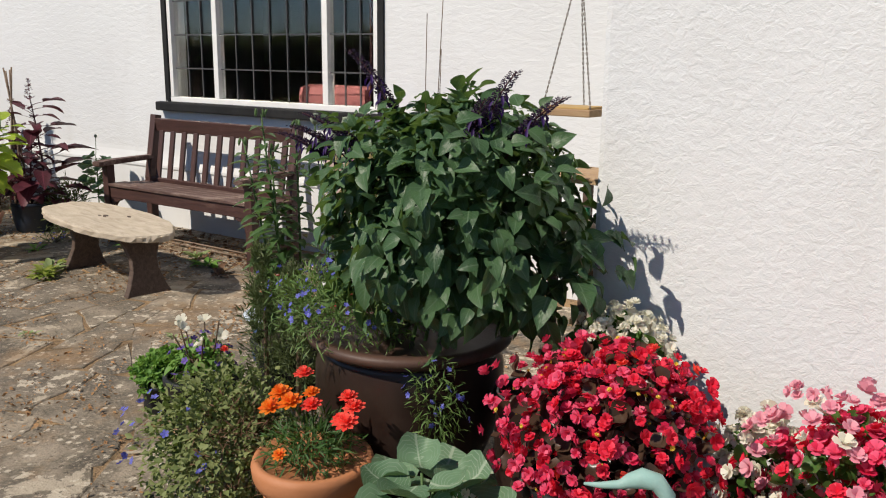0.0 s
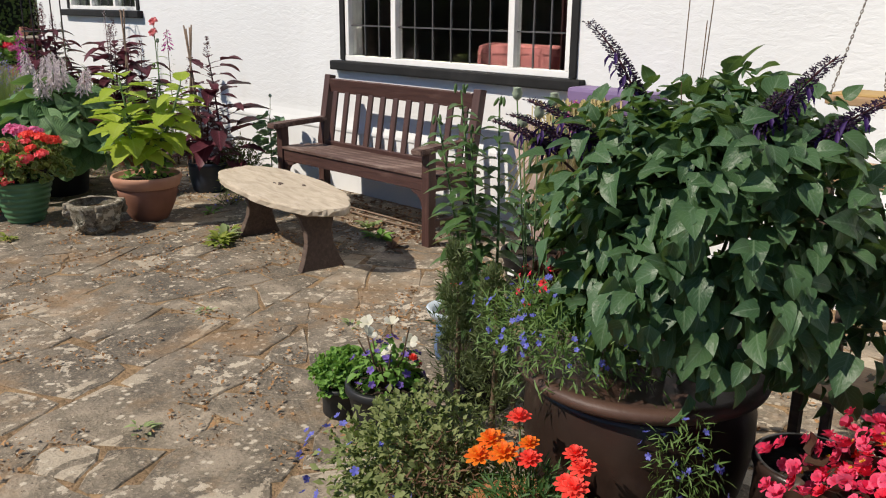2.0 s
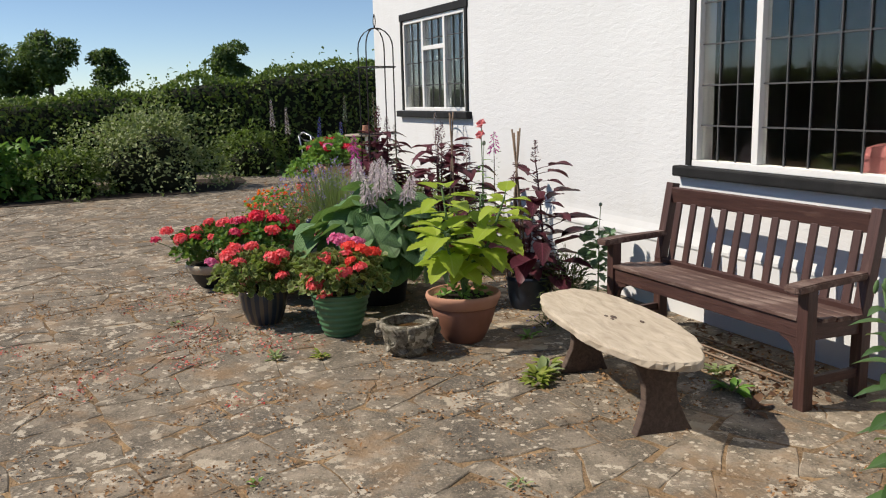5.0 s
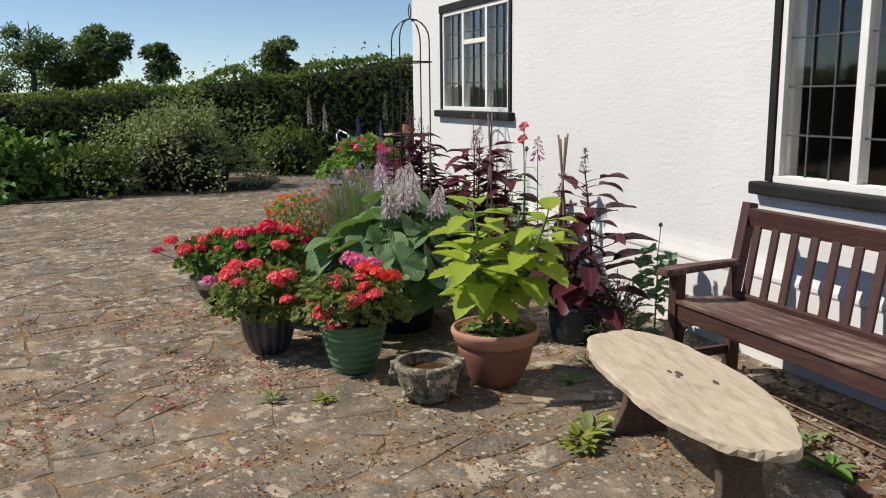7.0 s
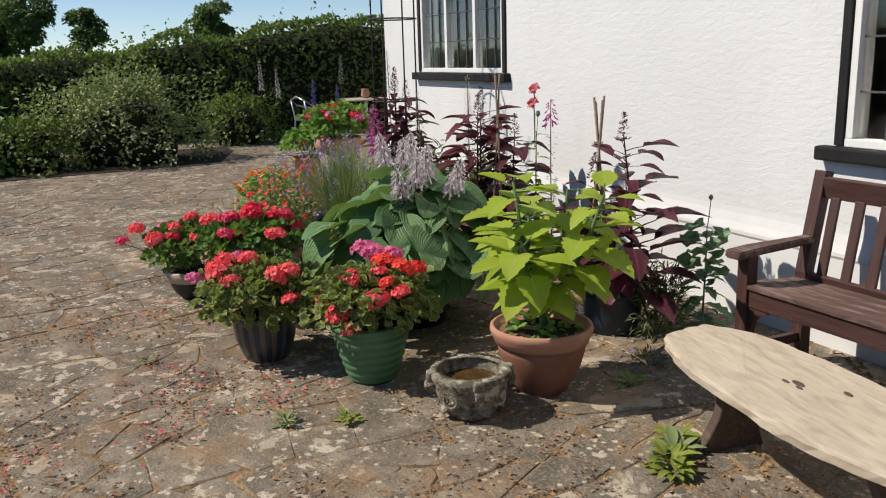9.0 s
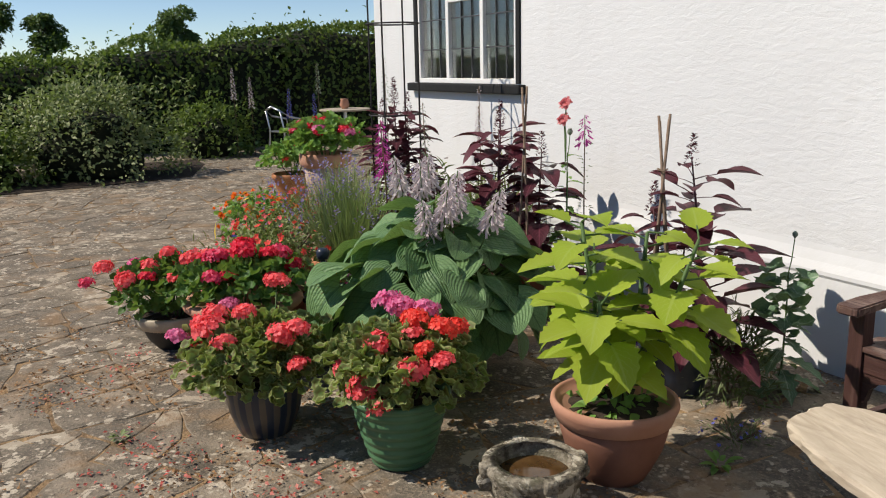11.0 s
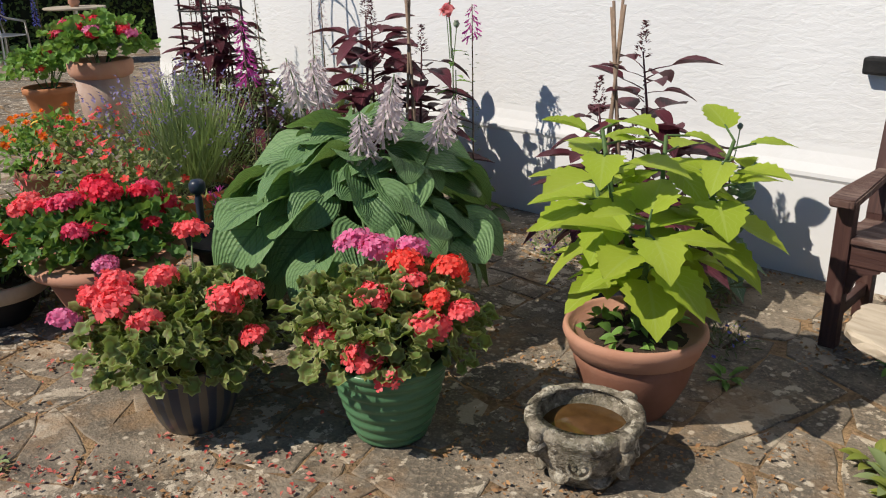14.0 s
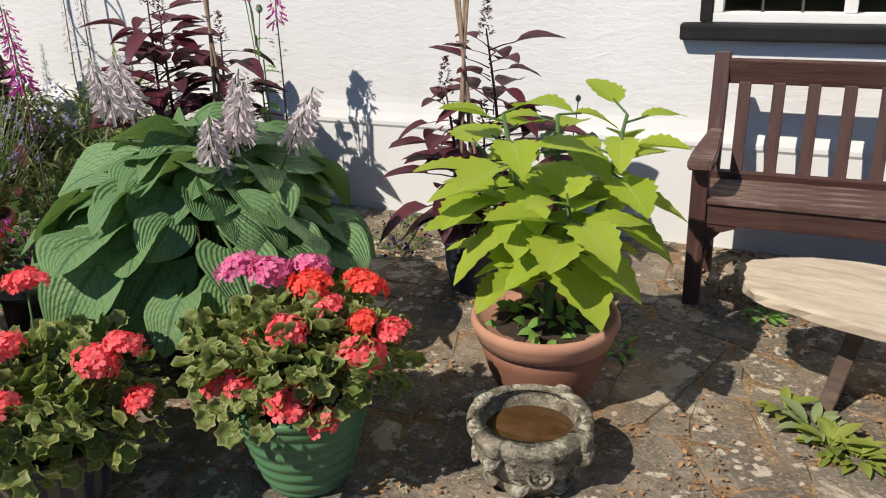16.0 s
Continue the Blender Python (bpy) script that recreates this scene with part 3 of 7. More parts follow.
def rise(x):
    """The meadow's height: flat near the garden, then climbing gently away to the west."""
    return -0.06 + 2.1 * min(1.0, max(0.0, (-x - 45) / 50)) + 0.4 * min(1.0, max(0.0, (-x - 95) / 150))


bm = bmesh.new()
rows = [[bm.verts.new((x, y, rise(x) + 0.004)) for y in (-900, 900)] for x in (-45, -60, -75, -95, -150, -245, -900)]
for p, q in zip(rows, rows[1:]):
    bm.faces.new((p[0], p[1], q[1], q[0]))
bmesh.ops.recalc_face_normals(bm, faces=bm.faces[:])
tagged(part("ground_rise", bm, FIELD, None), "green meadow climbing gently beyond the hedge", "ground", kind="structure")
patio = sheet("patio", [(-19.5, -6), (4, -6), (4, 4.3), (-11.1, 4.1), (-11.1, 9.5), (-19.5, 9.5)], 0.0, JOINT, "crazy paving of lichened flagstones with sandy joints", "patio")


def wall_with_holes(name, x0, x1, y0, y1, z0, z1, holes, material, label):
    """A wall along x, built of blocks round its openings, welded into one mesh."""
    xs = sorted({x0, x1, *[v for h in holes for v in h[:2]]})
    zs = sorted({z0, z1, *[v for h in holes for v in h[2:]]})
    bm = bmesh.new()
    grid = {}
    for y in (y0, y1):
        for x in xs:
            for z in zs:
                grid[x, y, z] = bm.verts.new((x, y, z))

    def solid(i, j):
        if not (0 <= i < len(xs) - 1 and 0 <= j < len(zs) - 1):
            return False
        cx, cz = (xs[i] + xs[i + 1]) / 2, (zs[j] + zs[j + 1]) / 2
        return not any(a < cx < b and c < cz < d for a, b, c, d in holes)

    for i in range(len(xs) - 1):
        for j in range(len(zs) - 1):
            if not solid(i, j):
                continue
            a, b, c, d = xs[i], xs[i + 1], zs[j], zs[j + 1]
            bm.faces.new([grid[k] for k in ((a, y0, c), (b, y0, c), (b, y0, d), (a, y0, d))])
            bm.faces.new([grid[k] for k in ((a, y1, d), (b, y1, d), (b, y1, c), (a, y1, c))])
            for di, dj, q in ((-1, 0, (a, a, c, d)), (1, 0, (b, b, c, d)), (0, -1, (a, b, c, c)), (0, 1, (a, b, d, d))):
                if not solid(i + di, j + dj):
                    p, r, s, u = q
                    bm.faces.new([grid[k] for k in ((p, y0, s), (p, y1, s), (r, y1, u), (r, y0, u))])
    bmesh.ops.recalc_face_normals(bm, faces=bm.faces[:])
    return tagged(part(name, bm, material, None), label, "wall", kind="structure")


WIN_A = (-5.61, -3.53, 0.985, 2.36)
WIN_B = (-10.37, -8.74, 1.30, 2.30)
wall_with_holes("wall_north", HOUSE_X, CORNER_X + 0.3, WALL_Y, WALL_Y + 0.19, 0.5, 4.6, [WIN_A, WIN_B], WALL_A, "white trowelled render wall of the cottage with horizontal ripples")

# the foot of the render flares out over a smoother plinth
bm = bmesh.new()
prof = [(WALL_Y + 0.3, 0.5), (WALL_Y - 0.002, 0.60), (WALL_Y - 0.004, 0.57), (WALL_Y - 0.014, 0.52), (WALL_Y - 0.026, 0.48), (WALL_Y - 0.026, 0.462), (WALL_Y - 0.018, 0.448), (WALL_Y - 0.016, -0.1), (WALL_Y + 0.3, -0.1)]
ends = [[bm.verts.new((x, y, z)) for y, z in prof] for x in (HOUSE_X - 0.01, CORNER_X + 0.3)]
k = len(prof)
for i in range(1, k - 1):
    bm.faces.new((ends[0][i], ends[1][i], ends[1][i + 1], ends[0][i + 1]))
bm.faces.new(ends[0][::-1]), bm.faces.new(ends[1])
bmesh.ops.recalc_face_normals(bm, faces=bm.faces[:])
tagged(part("plinth", bm, PLINTH, None), "smooth white-painted plinth under the flared render", "plinth", kind="structure")

tagged(part("wall_gable", block(HOUSE_X, HOUSE_X + 0.3, WALL_Y + 0.3, 10, -0.1, 4.6), WALL_A, None), "white rendered gable wall of the cottage", "wall", kind="structure")
tagged(part("wall_porch", block(CORNER_X, 4.0, NEAR_Y, NEAR_Y + 0.3, -0.1, 4.6, 0.02), WALL_B, None), "white roughcast wall of the projecting wing", "wall", kind="structure")
tagged(part("wall_return", block(CORNER_X + 0.005, CORNER_X + 0.3, NEAR_Y + 0.3, WALL_Y + 0.24, -0.1, 4.6), WALL_B, None), "white rendered return wall of the projecting wing", "wall", kind="structure")
tagged(part("wall_back", block(HOUSE_X, 4.0, 10, 10.3, -0.1, 4.6), WALL_A, None), "plain rendered rear wall of the cottage", "wall", kind="structure")
tagged(part("wall_east", block(3.7, 4.0, NEAR_Y + 0.3, 10.9, -0.1, 4.6), WALL_A, None), "plain rendered end wall of the cottage", "wall", kind="structure")
# ceiling and inner walls are added: a closed box that keeps the windows dark
tagged(part("ceiling", block(HOUSE_X + 0.3, 3.6, WALL_Y + 0.3, 10, 2.6, 2.75), PLASTER, None), "unseen plaster ceiling added to keep the rooms dark", "ceiling", kind="structure")
tagged(part("roof", block(HOUSE_X - 0.1, CORNER_X + 0.2, WALL_Y - 0.05, 10.3, 4.6, 4.75), BLACKPAINT, None), "flat dark roof deck over the cottage", "roof", kind="structure")
tagged(part("roof_wing", block(CORNER_X + 0.2, 4.1, NEAR_Y - 0.05, 10.3, 4.6, 4.75), BLACKPAINT, None), "flat dark roof deck over the projecting wing", "roof", kind="structure")
tagged(part("floor", block(HOUSE_X + 0.3, 3.6, WALL_Y + 0.3, 10, -0.02, 0.10), CARPET, None), "brown carpeted floor inside the room", "floor", kind="structure")
tagged(part("wall_inside", block(-8.2, -8.05, WALL_Y + 0.3, 10, 0.1, 2.6), PLASTER, None), "plain plaster partition added to close the dark rooms", "wall", kind="structure")
tagged(part("wall_rear_room", block(HOUSE_X + 0.3, 3.6, 7.4, 7.5, 0.1, 2.6), PLASTER, None), "plain plaster rear wall added to close the dark rooms", "wall", kind="structure")


def window(name, box, mullions, lead, transom, label, sill_out=0.062):
    x0, x1, z0, z1 = box
    w = thing(name, (x0 + x1) / 2, WALL_Y, z0, label, "window")
    w["kind"] = "structure"
    cx = (x0 + x1) / 2

    def bar(nm, a, b, y0, y1, c, d, material, parent=w, bevel=0.004, label=""):
        return part(nm, block(a - cx, b - cx, y0, y1, c - z0, d - z0, bevel), material, parent, label)

    frame_ = bar("outer_frame", x0 - 0.018, x0 + 0.03, -0.016, 0.09, z0, z1, BLACKPAINT, label="black painted timber surround")
    bar("outer_frame", x1 - 0.03, x1 + 0.018, -0.016, 0.09, z0, z1, BLACKPAINT)
    bar("outer_frame", x0 - 0.035, x1 + 0.035, -0.018, 0.09, z1 - 0.03, z1 + 0.045, BLACKPAINT)
    bar("window_sill", x0 - 0.09, x1 + 0.08, -sill_out, 0.12, z0 - 0.072, z0 - 0.004, BLACKPAINT, bevel=0.012, label="black painted timber sill, chipped")
    bar("window_board", x0, x1, 0.121, 0.26, z0 - 0.03, z0, WHITEPAINT)
    edges = [x0 + 0.03, *mullions, x1 - 0.03]
    for m in mullions:
        bar("mullion", m - 0.024, m + 0.024, 0.0, 0.07, z0 + 0.036, z1 - 0.07, WHITEPAINT, label="white painted mullion")
    bar("bottom_rail", x0 + 0.03, x1 - 0.03, -0.006, 0.075, z0 - 0.003, z0 + 0.035, WHITEPAINT, label="white painted bottom rail")
    bar("top_rail", x0 + 0.03, x1 - 0.03, 0.0, 0.07, z1 - 0.07, z1 - 0.031, WHITEPAINT)
    bar("stile", x0 + 0.031, x0 + 0.07, -0.003, 0.07, z0 + 0.036, z1 - 0.071, WHITEPAINT)
    bar("stile", x1 - 0.07, x1 - 0.031, -0.003, 0.07, z0 + 0.036, z1 - 0.071, WHITEPAINT)
    for i, (a, b) in enumerate(zip(edges, edges[1:])):
        a += 0.04 if i == 0 else 0.024
        b -= 0.04 if i == len(edges) - 2 else 0.024
        c, d = z0 + 0.035, z1 - 0.07
        if i in transom:
            bar("transom", a, b, 0.001, 0.069, transom[i] - 0.022, transom[i] + 0.022, WHITEPAINT)
        p = bar("pane", a, b, 0.034, 0.039, c, d, GLASS, bevel=0, label="leaded clear glass pane")
        p.visible_shadow = False
        cols, rows = lead[i]
        for j in range(1, cols):
            x = a + (b - a) * j / cols
            bar("lead_bar", x - 0.0045, x + 0.0045, 0.024, 0.033, c, d, LEAD, p, 0)
        for h in rows:
            if c < h < d:
                bar("lead_bar", a, b, 0.0255, 0.0325, h - 0.0045, h + 0.0045, LEAD, p, 0)
    return w


rows_a = [1.233 + 0.245 * i for i in range(5)]
rows_b = [1.567 + 0.24 * i for i in range(4)]
window("window_1", WIN_A, (-5.065, -4.01), ((3, rows_a), (6, rows_a), (3, rows_a)), {}, "white-framed leaded cottage window with black surround and sill")
window("window_2", WIN_B, (-9.81, -9.265), ((3, rows_b), (3, rows_b), (3, rows_b)), {1: 1.95}, "smaller white leaded cottage window with black timber sill")

for ob in scene.objects:
    if ob.parent is None and ob.name in ("wall_north", "plinth", "wall_gable", "wall_back", "ceiling", "roof", "floor", "wall_inside", "wall_rear_room", "window_1", "window_2"):
        ob.matrix_basis = ASKEW @ ob.matrix_basis


def armchair(x, y, rz):
    e = thing("armchair", x, y, 0.1, "pink upholstered armchair seen through the window", "armchair", "armchairs in the room", rz)
    part("backrest", block(-0.36, 0.36, -0.12, 0.12, 0.35, 1.02, 0.07), PINK, e)
    part("seat", block(-0.34, 0.34, 0.1, 0.72, 0.12, 0.42, 0.05), PINK, e)
    for s in (-1, 1):
        part("armrest", block(s * 0.42 - 0.09, s * 0.42 + 0.09, -0.1, 0.72, 0.1, 0.62, 0.06), PINK, e)
    return e


armchair(-4.55, 4.78, 0)
armchair(-3.72, 4.85, -8)


def curtain(x0, x1, y, z0, z1, material, label):
    bm = bmesh.new()
    n = 40
    cols = []
    for i in range(n + 1):
        u = i / n
        w = 0.03 * math.sin(u * 26) + 0.012 * math.sin(u * 61)
        cols.append([bm.verts.new((x0 + (x1 - x0) * u, y + w + 0.012 * s, z)) for z, s in ((z0, 0), (z1, 0), (z1, 1), (z0, 1))])
    for a, b in zip(cols, cols[1:]):
        for i in range(4):
            bm.faces.new((a[i], b[i], b[(i + 1) % 4], a[(i + 1) % 4]))
    bm.faces.new(cols[0]), bm.faces.new(cols[-1][::-1])
    return tagged(part("curtain", bm, material, None, smooth=True), label, "curtain", "curtains")


curtain(-3.62, -3.46, 4.24, 0.99, 2.4, CURTAIN, "white curtain drawn back beside the window")
curtain(-3.78, -3.64, 4.27, 0.2, 2.4, MAROON, "maroon curtain gathered inside the window")


# ---- bench ----
def bench():
    xl, xr, yf, yb = -5.50, -4.00, 3.40, 3.79
    ox, oy = (xl + xr) / 2, yf
    e = thing("garden_bench", ox, oy - 0.015, 0, "dark red-brown stained slatted garden bench against the wall", "bench", rz=2.9)
    L = lambda x, y, z: (x - ox, y - oy, z)
    for x in (xl + 0.03, xr - 0.03):
        m, n = between(L(x, yf, 0), L(x, yf, 0.563), (0, 1, 0))
        board("front_leg", n, 0.06, 0.06, BENCH, e, m)
        m, n = between(L(x, yb - 0.035, 0), L(x, yb - 0.035, 0.44), (0, 1, 0))
        board("back_leg", n, 0.06, 0.06, BENCH, e, m)
        m, n = between(L(x, yb - 0.04, 0.43), L(x, yb + 0.045, 0.895), (0, 1, 0))
        board("back_post", n, 0.06, 0.055, BENCH, e, m)
        s = -1 if x < ox else 1
        bm = bmesh.new()
        outline = [(yf - 0.105, 0.030), (yf - 0.095, 0.046), (yf + 0.02, 0.046), (yb - 0.015, 0.026), (yb - 0.015, -0.026), (yf + 0.02, -0.046), (yf - 0.095, -0.046), (yf - 0.105, -0.030)]
        tops, lows = [], []
        for y, w in outline:
            lift = 0.598 + 0.012 * math.sin((y - yf) * 6)
            tops.append(bm.verts.new((x - ox - s * 0.005 + w, y - oy, lift)))
            lows.append(bm.verts.new((x - ox - s * 0.005 + w, y - oy, lift - 0.034)))
        bm.faces.new(tops), bm.faces.new(lows[::-1])
        for i in range(len(tops)):
            j = (i + 1) % len(tops)
            bm.faces.new((tops[i], lows[i], lows[j], tops[j]))
        bmesh.ops.recalc_face_normals(bm, faces=bm.faces[:])
        bmesh.ops.bevel(bm, geom=bm.edges[:], offset=0.006, segments=2, affect="EDGES")
        part("armrest", bm, BENCH_WORN, e, "worn wooden armrest")
        m, n = between(L(x, yf + 0.03, 0.37), L(x, yb - 0.065, 0.36))
        board("side_rail", n, 0.028, 0.085, BENCH, e, m)
        m, n = between(L(x, yf + 0.03, 0.13), L(x, yb - 0.065, 0.13))
        board("stretcher", n, 0.03, 0.045, BENCH, e, m)
        bm = bmesh.new()
        pts = [(0, 0), (0.11, 0), (0.105, -0.012), (0.055, -0.03), (0.028, -0.06), (0.014, -0.11), (0, -0.115)]
        f = [[bm.verts.new((x - ox - s * (0.03 + a), yf - oy + d, 0.335 + b)) for a, b in pts] for d in (-0.014, 0.014)]
        bm.faces.new(f[0]), bm.faces.new(f[1][::-1])
        for i in range(len(pts)):
            j = (i + 1) % len(pts)
            bm.faces.new((f[0][i], f[1][i], f[1][j], f[0][j]))
        bmesh.ops.recalc_face_normals(bm, faces=bm.faces[:])
        part("bracket", bm, BENCH, e)
    m, n = between(L(xl + 0.06, yf - 0.004, 0.377), L(xr - 0.06, yf - 0.004, 0.377))
    board("front_rail", n, 0.028, 0.085, BENCH, e, m)
    m, n = between(L(xl + 0.06, yb - 0.04, 0.365), L(xr - 0.06, yb - 0.04, 0.365))
    board("rear_rail", n, 0.028, 0.06, BENCH, e, m)
    for y, z, w in ((yf + 0.012, 0.425, 0.085), (yf + 0.108, 0.416, 0.088), (yf + 0.205, 0.408, 0.088), (yf + 0.300, 0.402, 0.088)):
        m, n = between(L(xl + (0.061 if y < yf + 0.05 else 0.0), y, z), L(xr - (0.061 if y < yf + 0.05 else 0.0), y, z))
        board("seat_slat", n, w, 0.02, BENCH_WORN, e, m, label="worn seat slat with flaking stain")
    m, n = between(L(xl + 0.058, yb + 0.027, 0.825), L(xr - 0.058, yb + 0.027, 0.825), (0, -0.17, 1))
    board("top_rail", n, 0.03, 0.095, BENCH, e, m)
    m, n = between(L(xl + 0.058, yb - 0.042, 0.415), L(xr - 0.058, yb - 0.042, 0.415), (0, -0.17, 1))
    board("lower_rail", n, 0.028, 0.055, BENCH, e, m)
    count = 11
    for i in range(count):
        x = xl + 0.06 + (xr - xl - 0.12) * (i + 0.5) / count
        m, n = between(L(x, yb - 0.040, 0.425), L(x, yb + 0.020, 0.785), (0, 1, 0))
        board("back_slat", n, 0.046, 0.016, BENCH, e, m, 0.003)
    return e


bench()


# ---- slab table ----
def slab_table():
    cx, cy, top, rz = -4.575, 2.765, 0.378, -8.0
    e = thing("slab_table", cx, cy, 0, "low table of weathered pale wood slab on dark legs", "table", rz=rz)
    rng = random.Random(4)
    bm = bmesh.new()
    n = 72
    rows = []
    for inset, z in ((0.012, top - 0.042), (0.002, top - 0.036), (0.0, top - 0.010), (0.006, top - 0.001), (0.012, top), (0.10, top + 0.001)):
        ring = []
        for i in range(n):
            a = 2 * math.pi * i / n
            wob = 1 + 0.018 * math.sin(3 * a + 2) + 0.014 * math.sin(5 * a + 1) + 0.013 * math.sin(9 * a) + 0.009 * math.sin(23 * a + z * 60) + 0.007 * math.sin(17 * a + z * 90)
            rx, ry = 0.685 - inset, 0.252 - inset * 0.9
            x = rx * wob * math.copysign(abs(math.cos(a)) ** 0.92, math.cos(a))
            y = ry * wob * math.copysign(abs(math.sin(a)) ** 0.92, math.sin(a))
            ring.append(bm.verts.new((x, y, z + 0.002 * math.sin(3 * a) + rng.uniform(-0.001, 0.001))))
        rows.append(ring)
    for p, q in zip(rows, rows[1:]):
        for i in range(n):
            bm.faces.new((p[i], p[(i + 1) % n], q[(i + 1) % n], q[i]))
    bm.faces.new(rows[0][::-1]), bm.faces.new(rows[-1])
    top_part = part("tabletop", bm, SLAB, e, "weathered pale waney-edged slab")
    for x, s in ((-0.31, -1), (0.42, 1)):
        bm = bmesh.new()
        outline = [(-0.135, 0), (-0.11, 0.05), (-0.078, 0.14), (-0.075, 0.20), (-0.10, 0.28), (-0.14, 0.338), (0.14, 0.338), (0.10, 0.28), (0.075, 0.20), (0.078, 0.14), (0.11, 0.05), (0.135, 0)]
        f = [[bm.verts.new((x + s * (0.065 * (1 - z / 0.338)) + d, y, z)) for y, z in outline] for d in (-0.024, 0.024)]
        bm.faces.new(f[0][::-1]), bm.faces.new(f[1])
        for i in range(len(outline)):
            j = (i + 1) % len(outline)
            bm.faces.new((f[0][i], f[0][j], f[1][j], f[1][i]))
        bmesh.ops.recalc_face_normals(bm, faces=bm.faces[:])
        bmesh.ops.bevel(bm, geom=bm.edges[:], offset=0.004, segments=1, affect="EDGES")
        part("leg", bm, LEGWOOD, e, "dark waisted plank leg")
    for x, y, r in ((-0.03, 0.01, 0.018), (-0.06, -0.015, 0.011), (0.0, -0.01, 0.010), (0.09, 0.10, 0.012)):
        part("knot", lathe([(r, top - 0.004), (r * 0.9, top + 0.0045), (r * 0.5, top + 0.0035)], 10), LEGWOOD, top_part, "dark knot", True, Matrix.Translation((x, y, 0)) @ Matrix.Diagonal((1.7, 0.7, 1, 1)))
    return e


slab_table()


# ---- potted plants by the table ----
def geranium(x, y, label, heads, centre, radii, n, leafmat, seed, leafsize=(0.036, 0.062), group="potted geraniums"):
    """A potted geranium without its pot: leaves in a mound, flower heads on bare stalks. heads: (dx, dy, z, colour, size)."""
    e = thing("potted_geranium", x, y, 0, label, "potted plant", group)
    rng = np.random.default_rng(seed)
    c = Cloud()
    c.add(SCALLOP, scatter(rng, n, centre, radii, leafsize, -0.35, 0.45, 0.15, 0.6, 0.25))
    c.part("foliage", leafmat, e, "scalloped geranium leaves")
    for k in range(10):
        a = rng.uniform(0, 6.28)
        Cloud().tube([(0.05 * math.cos(a), 0.05 * math.sin(a), centre[2] - radii[2]), (radii[0] * 0.55 * math.cos(a), radii[1] * 0.55 * math.sin(a), centre[2] + 0.05)], 0.005, 5).part("stem", STALK, e)
    for i, (dx, dy, z, colour, size) in enumerate(heads):
        st = Cloud().tube([(dx * 0.45, dy * 0.45, centre[2] - 0.05), (dx * 0.8, dy * 0.8, (centre[2] + z) / 2), (dx, dy, z - 0.01)], 0.0028, 5)
        stalk = st.part("flower_stalk", STALK, e)
        h = link("flower_head", UMBEL[colour][i % 3], None, stalk, pose(dx, dy, z, rng.uniform(-20, 20), rng.uniform(-20, 20), rng.uniform(0, 360)) @ Matrix.Diagonal((size * 1.02, size * 1.02, size * 0.95, 1)), colour + " geranium flower head")
    return e


def spread(seed, n, r, z, colours, size=(0.85, 1.15), flat=0.12):
    rng = random.Random(seed)
    out = []
    for i in range(n):
        a, q = 2.4 * i + rng.uniform(-0.4, 0.4), r * math.sqrt((i + 0.6) / n)
        out.append((q * math.cos(a), q * math.sin(a), z - flat * (q / r) ** 2 + rng.uniform(-0.03, 0.03), colours[i % len(colours)], rng.uniform(*size)))
    return out


# green ribbed pot
g = geranium(-6.20, 1.84, "coral and pink geraniums in a green ribbed glazed pot", [
    (0.10, -0.17, 0.36, "coral", 1.25), (0.22, -0.03, 0.44, "coral", 1.25), (0.06, -0.10, 0.50, "coral", 1.15), (-0.08, -0.06, 0.44, "coral", 0.9),
    (-0.13, -0.16, 0.35, "coral", 0.9), (0.10, 0.02, 0.52, "coral", 0.95), (0.16, 0.11, 0.55, "scarlet", 1.1), (0.02, 0.06, 0.55, "scarlet", 1.15),
    (0.08, 0.20, 0.52, "scarlet", 0.95), (-0.10, 0.06, 0.57, "pink", 1.2), (-0.19, 0.04, 0.57, "pink", 1.25), (-0.02, 0.13, 0.57, "pink", 1.1), (0.02, 0.02, 0.46, "scarlet", 0.9),
    (0.26, 0.06, 0.47, "coral", 0.85), (0.17, -0.14, 0.30, "coral", 1.0), (0.20, 0.02, 0.50, "scarlet", 0.8), (-0.02, -0.20, 0.40, "coral", 0.85), (-0.22, -0.10, 0.34, "coral", 0.8)],
    (0, 0, 0.36), (0.28, 0.27, 0.16), 680, L_GERAN, 11)
prof = [(0.095, 0.0), (0.105, 0.01)]
for i in range(1, 41):
    z = 0.01 + 0.25 * i / 41
    prof.append((0.102 + 0.078 * (z / 0.26) ** 0.75 + 0.0036 * math.sin(z * 165), z))
prof += [(0.186, 0.262), (0.192, 0.272), (0.190, 0.282), (0.182, 0.285)]
pot(g, walls_of(prof), GREENPOT, None, None, 0.255, 0.165, label="green ribbed glazed ceramic pot")

# blue striped pot
g = geranium(-6.71, 1.45, "coral geranium in a dark blue striped ceramic pot", [
    (0.10, -0.16, 0.43, "coral", 1.1), (0.0, -0.20, 0.47, "coral", 1.3), (-0.10, -0.15, 0.49, "coral", 1.25), (-0.17, -0.20, 0.44, "coral", 1.0),
    (0.20, 0.04, 0.47, "coral", 1.1), (0.23, 0.10, 0.49, "coral", 1.0), (0.02, -0.06, 0.52, "coral", 1.0), (-0.08, 0.10, 0.60, "coral", 1.1),
    (-0.22, -0.22, 0.36, "coral", 0.9), (-0.16, -0.30, 0.40, "pink", 1.1), (0.27, 0.08, 0.36, "coral", 0.9)],
    (0, -0.02, 0.31), (0.29, 0.28, 0.165), 680, L_GERAN, 12)
